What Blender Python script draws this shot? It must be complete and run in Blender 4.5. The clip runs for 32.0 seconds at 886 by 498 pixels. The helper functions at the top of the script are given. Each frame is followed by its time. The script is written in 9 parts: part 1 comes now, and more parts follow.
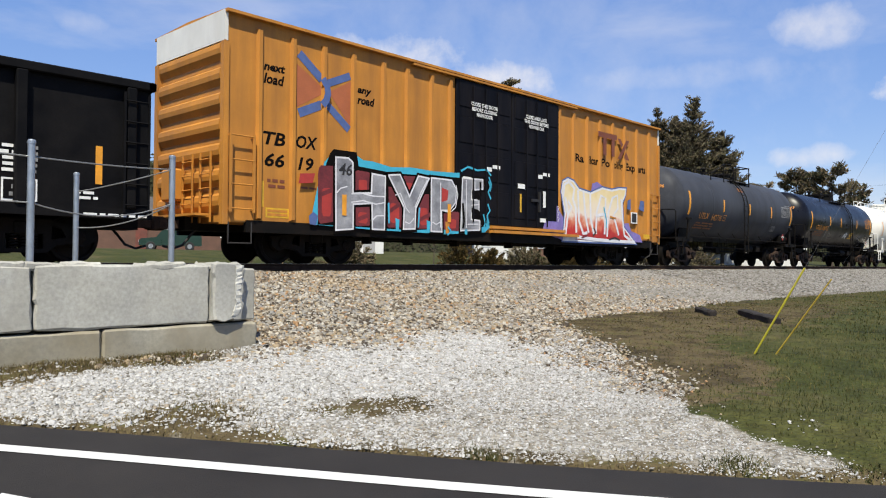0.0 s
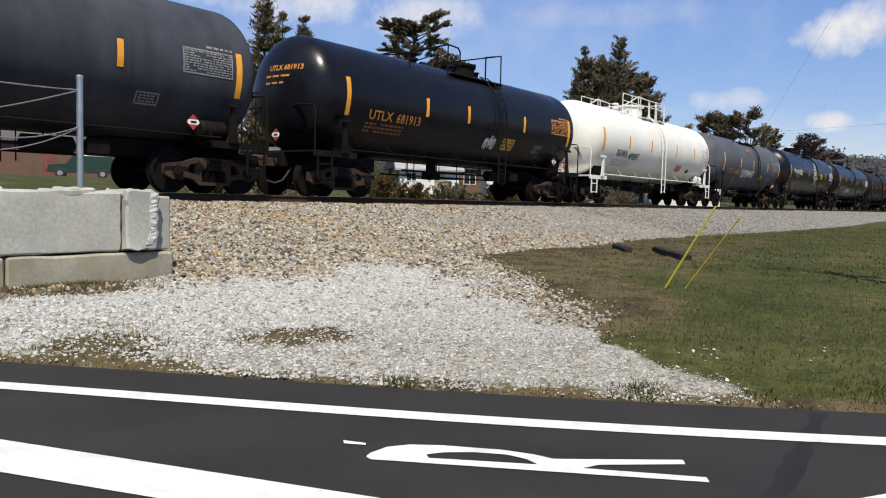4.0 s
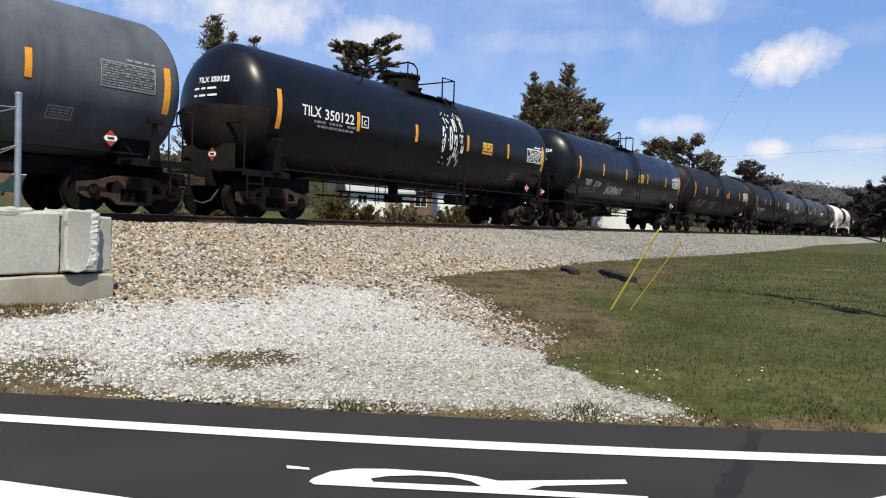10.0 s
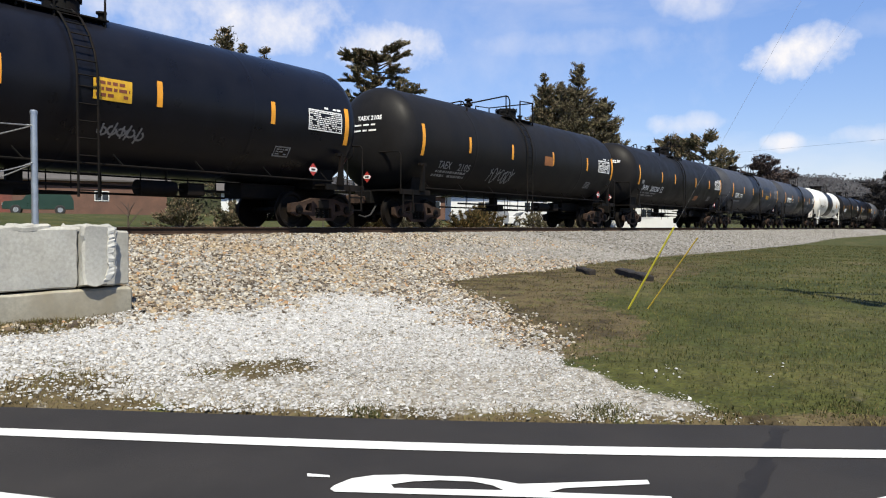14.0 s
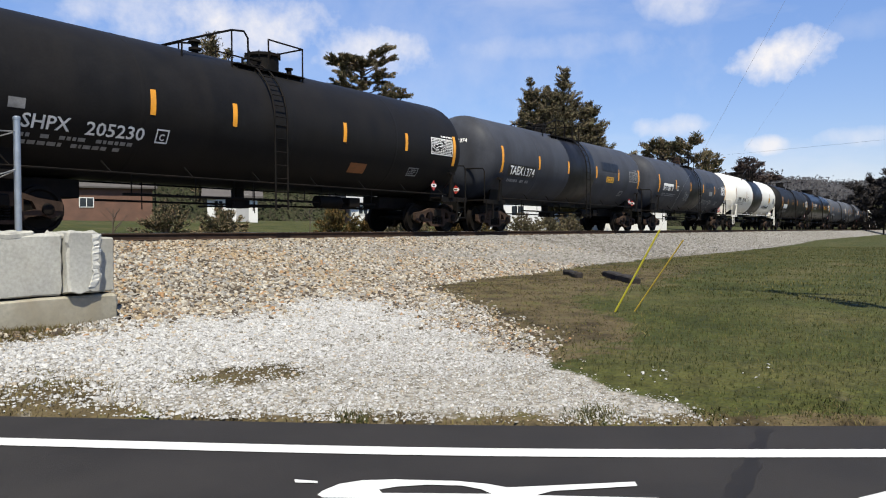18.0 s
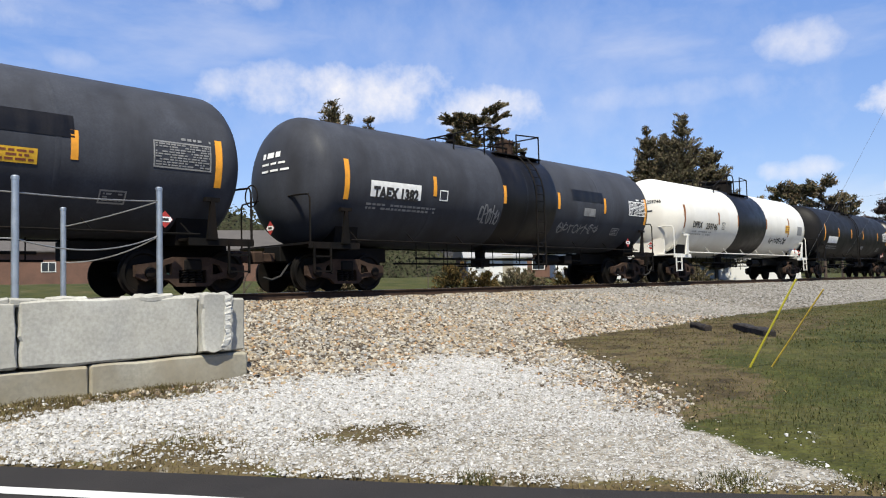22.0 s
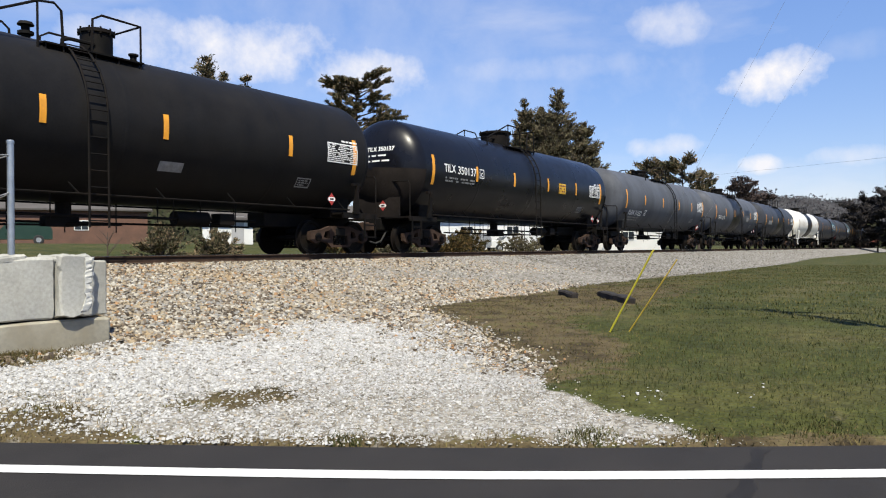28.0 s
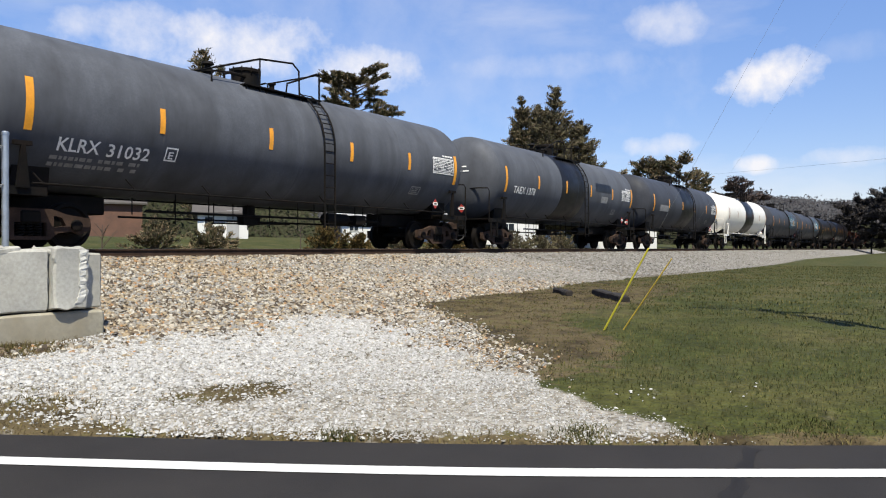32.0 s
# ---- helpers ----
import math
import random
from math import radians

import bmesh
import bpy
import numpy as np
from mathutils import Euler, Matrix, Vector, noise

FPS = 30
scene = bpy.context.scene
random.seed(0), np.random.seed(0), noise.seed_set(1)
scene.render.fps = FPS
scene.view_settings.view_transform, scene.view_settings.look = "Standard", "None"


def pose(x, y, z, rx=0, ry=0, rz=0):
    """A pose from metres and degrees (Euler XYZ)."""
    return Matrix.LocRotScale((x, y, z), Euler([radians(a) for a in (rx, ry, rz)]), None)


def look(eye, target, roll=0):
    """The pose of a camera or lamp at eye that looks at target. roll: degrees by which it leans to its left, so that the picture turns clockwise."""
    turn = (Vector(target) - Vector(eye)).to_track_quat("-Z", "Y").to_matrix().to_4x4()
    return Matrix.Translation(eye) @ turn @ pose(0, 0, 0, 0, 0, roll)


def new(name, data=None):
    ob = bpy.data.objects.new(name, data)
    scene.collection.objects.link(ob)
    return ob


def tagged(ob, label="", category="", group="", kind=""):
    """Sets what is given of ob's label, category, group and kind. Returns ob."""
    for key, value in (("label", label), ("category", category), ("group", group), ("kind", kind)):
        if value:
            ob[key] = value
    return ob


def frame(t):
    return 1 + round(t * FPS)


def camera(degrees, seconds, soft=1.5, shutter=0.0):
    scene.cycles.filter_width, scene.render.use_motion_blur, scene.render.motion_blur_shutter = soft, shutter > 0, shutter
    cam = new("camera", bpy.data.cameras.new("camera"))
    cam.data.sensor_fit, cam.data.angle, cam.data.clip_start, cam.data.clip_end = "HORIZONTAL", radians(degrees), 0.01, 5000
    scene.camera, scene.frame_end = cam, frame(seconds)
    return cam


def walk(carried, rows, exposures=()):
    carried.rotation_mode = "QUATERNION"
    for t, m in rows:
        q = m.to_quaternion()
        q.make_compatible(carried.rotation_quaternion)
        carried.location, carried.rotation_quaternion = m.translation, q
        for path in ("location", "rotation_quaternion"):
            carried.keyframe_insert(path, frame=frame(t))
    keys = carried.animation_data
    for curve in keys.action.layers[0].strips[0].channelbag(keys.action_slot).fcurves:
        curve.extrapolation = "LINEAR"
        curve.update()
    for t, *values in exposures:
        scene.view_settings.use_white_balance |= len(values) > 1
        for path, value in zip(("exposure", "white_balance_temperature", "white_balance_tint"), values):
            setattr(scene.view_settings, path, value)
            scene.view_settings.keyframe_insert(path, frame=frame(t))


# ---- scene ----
cam = camera(61.0, 32.0, soft=1.1)
PATH = [
    (0.0, pose(-0.047, 0.045, 1.227, 91.105, -0.360, -46.439)),
    (0.5, pose(-0.051, 0.045, 1.224, 91.297, -1.771, -44.710)),
    (1.0, pose(-0.057, 0.043, 1.220, 90.575, -1.436, -43.115)),
    (1.5, pose(-0.061, 0.037, 1.214, 89.351, -1.012, -44.428)),
    (2.0, pose(-0.055, 0.031, 1.208, 88.377, -0.341, -46.561)),
    (2.5, pose(-0.041, 0.030, 1.204, 87.425, -1.181, -49.291)),
    (3.0, pose(-0.023, 0.035, 1.201, 86.860, -1.511, -49.737)),
    (3.5, pose(-0.011, 0.037, 1.200, 86.355, -1.672, -50.966)),
    (4.0, pose(-0.015, 0.032, 1.199, 86.236, -1.477, -52.073)),
    (4.5, pose(-0.023, 0.026, 1.198, 86.209, -1.288, -52.863)),
    (6.5, pose(-0.018, 0.006, 1.194, 86.345, -1.068, -54.371)),
    (7.0, pose(-0.016, 0.004, 1.194, 86.129, -0.737, -54.810)),
    (7.5, pose(-0.014, 0.003, 1.195, 86.013, -0.136, -54.999)),
    (8.0, pose(-0.010, 0.003, 1.197, 86.189, -0.402, -54.708)),
    (8.5, pose(-0.006, 0.003, 1.200, 86.954, -0.301, -54.848)),
    (9.0, pose(-0.004, 0.002, 1.201, 88.678, -0.482, -55.391)),
    (9.5, pose(-0.005, 0.002, 1.200, 88.545, -1.133, -55.843)),
    (10.0, pose(-0.007, 0.003, 1.199, 88.042, -1.780, -55.777)),
    (10.5, pose(-0.008, 0.004, 1.197, 87.828, -1.602, -55.450)),
    (11.0, pose(-0.008, 0.004, 1.196, 87.814, -1.378, -55.551)),
    (11.5, pose(-0.006, 0.003, 1.196, 87.805, -0.992, -55.363)),
    (12.0, pose(-0.004, 0.002, 1.197, 87.973, -0.440, -55.513)),
    (12.5, pose(-0.004, 0.002, 1.198, 87.956, -0.175, -55.356)),
    (13.0, pose(-0.003, 0.002, 1.198, 87.999, -0.469, -54.921)),
    (13.5, pose(-0.002, 0.003, 1.197, 88.368, -0.145, -54.532)),
    (14.0, pose(-0.001, 0.003, 1.197, 88.355, -0.087, -54.707)),
    (14.5, pose(0.000, 0.004, 1.196, 88.258, 0.130, -54.735)),
    (16.5, pose(-0.000, -0.002, 1.196, 88.686, 0.340, -55.235)),
    (17.0, pose(-0.001, -0.000, 1.196, 88.544, 0.276, -55.134)),
    (17.5, pose(-0.001, -0.000, 1.197, 88.739, 0.248, -55.463)),
    (18.0, pose(-0.000, -0.003, 1.197, 88.667, 0.306, -55.663)),
    (18.5, pose(0.001, -0.006, 1.197, 88.380, 0.488, -55.961)),
    (19.0, pose(0.004, -0.007, 1.197, 88.346, 0.204, -55.893)),
    (19.5, pose(0.007, -0.006, 1.199, 88.570, 0.287, -55.526)),
    (20.0, pose(0.010, -0.002, 1.200, 88.988, 0.620, -55.119)),
    (20.5, pose(0.010, 0.005, 1.202, 89.623, 0.674, -53.725)),
    (21.0, pose(0.015, 0.015, 1.204, 90.003, 0.587, -51.881)),
    (21.5, pose(0.025, 0.027, 1.206, 90.940, 1.564, -49.142)),
    (22.0, pose(0.032, 0.038, 1.209, 92.951, 1.528, -46.779)),
    (22.5, pose(0.030, 0.039, 1.210, 93.545, 1.125, -41.978)),
    (23.0, pose(0.027, 0.028, 1.209, 93.748, 0.899, -43.646)),
    (23.5, pose(0.029, 0.014, 1.206, 92.799, 1.314, -47.968)),
    (24.0, pose(0.029, 0.004, 1.205, 92.294, 1.657, -49.793)),
    (24.5, pose(0.028, -0.005, 1.205, 92.199, 1.671, -51.866)),
    (25.0, pose(0.026, -0.012, 1.207, 91.808, 1.944, -53.660)),
    (25.5, pose(0.025, -0.017, 1.207, 91.289, 1.860, -54.107)),
    (27.5, pose(0.017, -0.019, 1.201, 90.776, 0.953, -55.708)),
    (28.0, pose(0.016, -0.018, 1.201, 90.243, 0.661, -55.983)),
    (28.5, pose(0.014, -0.017, 1.200, 89.952, 0.366, -55.966)),
    (29.0, pose(0.012, -0.017, 1.199, 90.182, 0.161, -55.687)),
    (29.5, pose(0.011, -0.017, 1.198, 90.066, 0.216, -55.957)),
    (30.0, pose(0.010, -0.018, 1.198, 89.483, 0.530, -55.994)),
    (30.5, pose(0.011, -0.019, 1.199, 89.604, 0.132, -56.029)),
    (31.0, pose(0.011, -0.020, 1.200, 90.026, 0.199, -56.239)),
    (31.5, pose(0.010, -0.020, 1.200, 90.041, 0.267, -56.514)),
    (32.0, pose(0.011, -0.019, 1.200, 89.979, 0.025, -56.343)),
]
EXPOSURES = [
    (0.0, 0.70), (1.0, 0.70), (4.0, 0.58), (7.0, 0.42), (8.0, 0.50), (9.0, 0.67), (11.0, 0.74), (13.0, 0.75), (14.0, 0.80), (17.0, 0.77), (18.0, 0.74),
    (21.0, 0.77), (22.0, 0.82), (23.0, 0.92), (24.0, 0.39), (24.8, 0.34), (25.0, 0.36), (28.0, 0.82), (32.0, 0.80),
]
walk(cam, PATH, EXPOSURES)

# ---- world, sun, exposure ----
SUN_AZ, SUN_EL = radians(225), radians(58)
world = bpy.data.worlds.new("sky")
scene.world = world
world.use_nodes = True


def build_world():
    nt = world.node_tree
    nt.nodes.clear()
    nd, ln = nt.nodes.new, nt.links.new
    out, bg = nd("ShaderNodeOutputWorld"), nd("ShaderNodeBackground")
    sky = nd("ShaderNodeTexSky")
    sky.sky_type, sky.sun_disc = "NISHITA", False
    sky.sun_elevation, sky.sun_rotation = SUN_EL, math.pi / 2 - SUN_AZ
    sky.air_density, sky.dust_density, sky.ozone_density = 0.9, 0.0, 4.0
    tc = nd("ShaderNodeTexCoord")

    def math_node(op, a, b=None):
        n = nd("ShaderNodeMath")
        n.operation = op
        for i, v in enumerate((a, b)):
            if v is None:
                continue
            if isinstance(v, (int, float)):
                n.inputs[i].default_value = v
            else:
                ln(v, n.inputs[i])
        return n.outputs[0]

    # thin streaks and soft puffs of fair-weather cloud
    mp = nd("ShaderNodeMapping")
    mp.inputs["Scale"].default_value = (1.0, 1.0, 3.4)
    ln(tc.outputs["Generated"], mp.inputs["Vector"])
    n1 = nd("ShaderNodeTexNoise")
    n1.inputs["Scale"].default_value, n1.inputs["Detail"].default_value, n1.inputs["Roughness"].default_value = 2.6, 9, 0.56
    ln(mp.outputs[0], n1.inputs["Vector"])
    r1 = nd("ShaderNodeValToRGB")
    r1.color_ramp.elements[0].position, r1.color_ramp.elements[1].position = 0.52, 0.80
    ln(n1.outputs["Fac"], r1.inputs[0])
    n2 = nd("ShaderNodeTexNoise")
    n2.inputs["Scale"].default_value, n2.inputs["Detail"].default_value, n2.inputs["Roughness"].default_value = 17.0, 8, 0.6
    ln(tc.outputs["Generated"], n2.inputs["Vector"])
    total = None
    puffs = [((0.964, 0.169, 0.204), 20, 38, 1.0), ((0.946, 0.296, 0.130), 25, 80, 0.75), ((0.976, 0.192, 0.102), 47, 95, 0.9), ((0.990, 0.094, 0.105), 23, 80, 0.6),
             ((0.640, 0.720, 0.255), 8.0, 30, 1.0), ((0.541, 0.802, 0.262), 15, 36, 0.75), ((0.750, 0.620, 0.228), 14, 34, 0.95), ((0.920, 0.283, 0.275), 21, 43, 0.6),
             ((0.76, 0.60, 0.27), 3.0, 9, 0.17), ((0.970, 0.082, 0.228), 27, 65, 0.15), ((0.872, 0.430, 0.235), 7, 58, 0.30), ((0.267, 0.908, 0.324), 14, 40, 0.4), ((0.491, 0.792, 0.364), 18, 65, 0.4), ((0.335, 0.901, 0.276), 27, 80, 0.3)]
    for d, wide, tall, amount in puffs:
        v = Vector(d).normalized()
        side = Vector((-v.y, v.x, 0)).normalized()
        up = v.cross(side) * -1
        sub = nd("ShaderNodeVectorMath")
        sub.operation = "SUBTRACT"
        ln(tc.outputs["Generated"], sub.inputs[0])
        sub.inputs[1].default_value = v
        terms = []
        for axis, k in ((side, wide), (up, tall)):
            dot = nd("ShaderNodeVectorMath")
            dot.operation = "DOT_PRODUCT"
            ln(sub.outputs[0], dot.inputs[0])
            dot.inputs[1].default_value = axis
            s = math_node("MULTIPLY", dot.outputs["Value"], k)
            terms.append(math_node("MULTIPLY", s, s))
        d2 = math_node("ADD", terms[0], terms[1])
        wob = math_node("MULTIPLY", math_node("SUBTRACT", n2.outputs["Fac"], 0.5), 5.0)
        e = math_node("SUBTRACT", math_node("ADD", 1.5, wob), d2)
        e = math_node("MULTIPLY", math_node("MINIMUM", math_node("MAXIMUM", math_node("MULTIPLY", e, 0.55 if wide in (20, 47) else 0.46), 0.0), 1.0), amount)
        total = e if total is None else math_node("MAXIMUM", total, e)
    cover = math_node("MAXIMUM", math_node("MULTIPLY", r1.outputs[0], 0.46), total)
    mix = nd("ShaderNodeMix")
    mix.data_type = "RGBA"
    ln(cover, mix.inputs["Factor"])
    deep = nd("ShaderNodeHueSaturation")
    deep.inputs["Saturation"].default_value, deep.inputs["Value"].default_value = 1.12, 1.0
    ln(sky.outputs[0], deep.inputs["Color"])
    tone = nd("ShaderNodeMix")
    tone.data_type, tone.blend_type = "RGBA", "MULTIPLY"
    tone.inputs["Factor"].default_value = 1.0
    ln(deep.outputs[0], tone.inputs["A"])
    tone.inputs["B"].default_value = (1.14, 0.95, 0.98, 1)
    up = nd("ShaderNodeSeparateXYZ")
    ln(tc.outputs["Generated"], up.inputs[0])
    low = nd("ShaderNodeMapRange")
    for k, v in (("From Min", 0.0), ("From Max", 0.34), ("To Min", 0.55), ("To Max", 1.0)):
        low.inputs[k].default_value = v
    ln(up.outputs["Z"], low.inputs["Value"])
    thin = nd("ShaderNodeVectorMath")
    thin.operation = "SCALE"
    ln(tone.outputs["Result"], thin.inputs[0])
    ln(low.outputs[0], thin.inputs["Scale"])
    ln(thin.outputs[0], mix.inputs["A"])
    mix.inputs["B"].default_value = (5.0, 4.9, 5.0, 1)
    ln(mix.outputs["Result"], bg.inputs["Color"])
    bg.inputs["Strength"].default_value = 0.112
    ln(bg.outputs[0], out.inputs["Surface"])


build_world()
sun = new("sun", bpy.data.lights.new("sun", "SUN"))
sun.data.energy, sun.data.angle, sun.data.color = 4.5, radians(0.55), (1.0, 0.94, 0.78)
sun.matrix_world = look((0, 0, 0), (-math.cos(SUN_AZ) * math.cos(SUN_EL), -math.sin(SUN_AZ) * math.cos(SUN_EL), -math.sin(SUN_EL)))


# ---- materials ----
def material(name, color, rough=0.7, metal=0.0, vary=0.25, scale=6.0, fine=60.0, bump=0.0, bump_scale=40.0, dirt=None, dirt_amount=0.0, dirt_scale=1.2,
             stretch=(1, 1, 1), island=0.0, rand=0.0, spec=0.5, second=None):
    m = bpy.data.materials.new(name)
    m.use_nodes = True
    nt = m.node_tree
    nd, ln = nt.nodes.new, nt.links.new
    bsdf = nt.nodes["Principled BSDF"]
    tc = nd("ShaderNodeTexCoord")
    mp = nd("ShaderNodeMapping")
    mp.inputs["Scale"].default_value = stretch
    ln(tc.outputs["Object"], mp.inputs["Vector"])

    def noise_node(s, detail=5, vec=None):
        n = nd("ShaderNodeTexNoise")
        n.inputs["Scale"].default_value, n.inputs["Detail"].default_value, n.inputs["Roughness"].default_value = s, detail, 0.6
        ln(vec or tc.outputs["Object"], n.inputs["Vector"])
        return n.outputs["Fac"]

    def ramp(f, a, b, lo, hi):
        r = nd("ShaderNodeMapRange")
        ln(f, r.inputs["Value"])
        for k, v in (("From Min", a), ("From Max", b), ("To Min", lo), ("To Max", hi)):
            r.inputs[k].default_value = v
        return r.outputs[0]

    def mul(a, b):
        n = nd("ShaderNodeMath")
        n.operation = "MULTIPLY"
        ln(a, n.inputs[0])
        ln(b, n.inputs[1])
        return n.outputs[0]

    big, small = noise_node(scale), noise_node(fine, 3)
    value = mul(ramp(big, 0.3, 0.7, 1 - vary, 1 + vary), ramp(small, 0.3, 0.7, 1 - vary * 0.6, 1 + vary * 0.6))
    if island:
        geo = nd("ShaderNodeNewGeometry")
        value = mul(value, ramp(geo.outputs["Random Per Island"], 0, 1, 1 - island, 1 + island))
    if rand:
        oi = nd("ShaderNodeObjectInfo")
        value = mul(value, ramp(oi.outputs["Random"], 0, 1, 1 - rand, 1 + rand))
    base = nd("ShaderNodeRGB")
    base.outputs[0].default_value = (*color, 1)
    col = base.outputs[0]
    if second:
        mx = nd("ShaderNodeMix")
        mx.data_type = "RGBA"
        if island:
            ln(ramp(geo.outputs["Random Per Island"], 0.25, 0.75, 0, 1), mx.inputs["Factor"])
        else:
            ln(ramp(noise_node(scale * 0.6, 4), 0.42, 0.60, 0, 1), mx.inputs["Factor"])
        ln(col, mx.inputs["A"])
        mx.inputs["B"].default_value = (*second, 1)
        col = mx.outputs["Result"]
    sc = nd("ShaderNodeVectorMath")
    sc.operation = "SCALE"
    ln(col, sc.inputs[0])
    ln(value, sc.inputs["Scale"])
    col = sc.outputs[0]
    if dirt:
        mx = nd("ShaderNodeMix")
        mx.data_type = "RGBA"
        ln(mul(ramp(noise_node(dirt_scale, 8, mp.outputs[0]), 0.42, 0.68, 0, 1), ramp(small, 0.3, 0.7, dirt_amount * 0.6, dirt_amount)), mx.inputs["Factor"])
        ln(col, mx.inputs["A"])
        mx.inputs["B"].default_value = (*dirt, 1)
        col = mx.outputs["Result"]
    ln(col, bsdf.inputs["Base Color"])
    bsdf.inputs["Metallic"].default_value = metal
    bsdf.inputs["Specular IOR Level"].default_value = spec
    ln(ramp(big, 0.3, 0.7, max(0.04, rough - 0.08), min(1, rough + 0.08)), bsdf.inputs["Roughness"])
    if bump:
        bp = nd("ShaderNodeBump")
        bp.inputs["Strength"].default_value, bp.inputs["Distance"].default_value = min(1, bump), 0.02
        ln(noise_node(bump_scale, 6), bp.inputs["Height"])
        ln(bp.outputs[0], bsdf.inputs["Normal"])
    return m


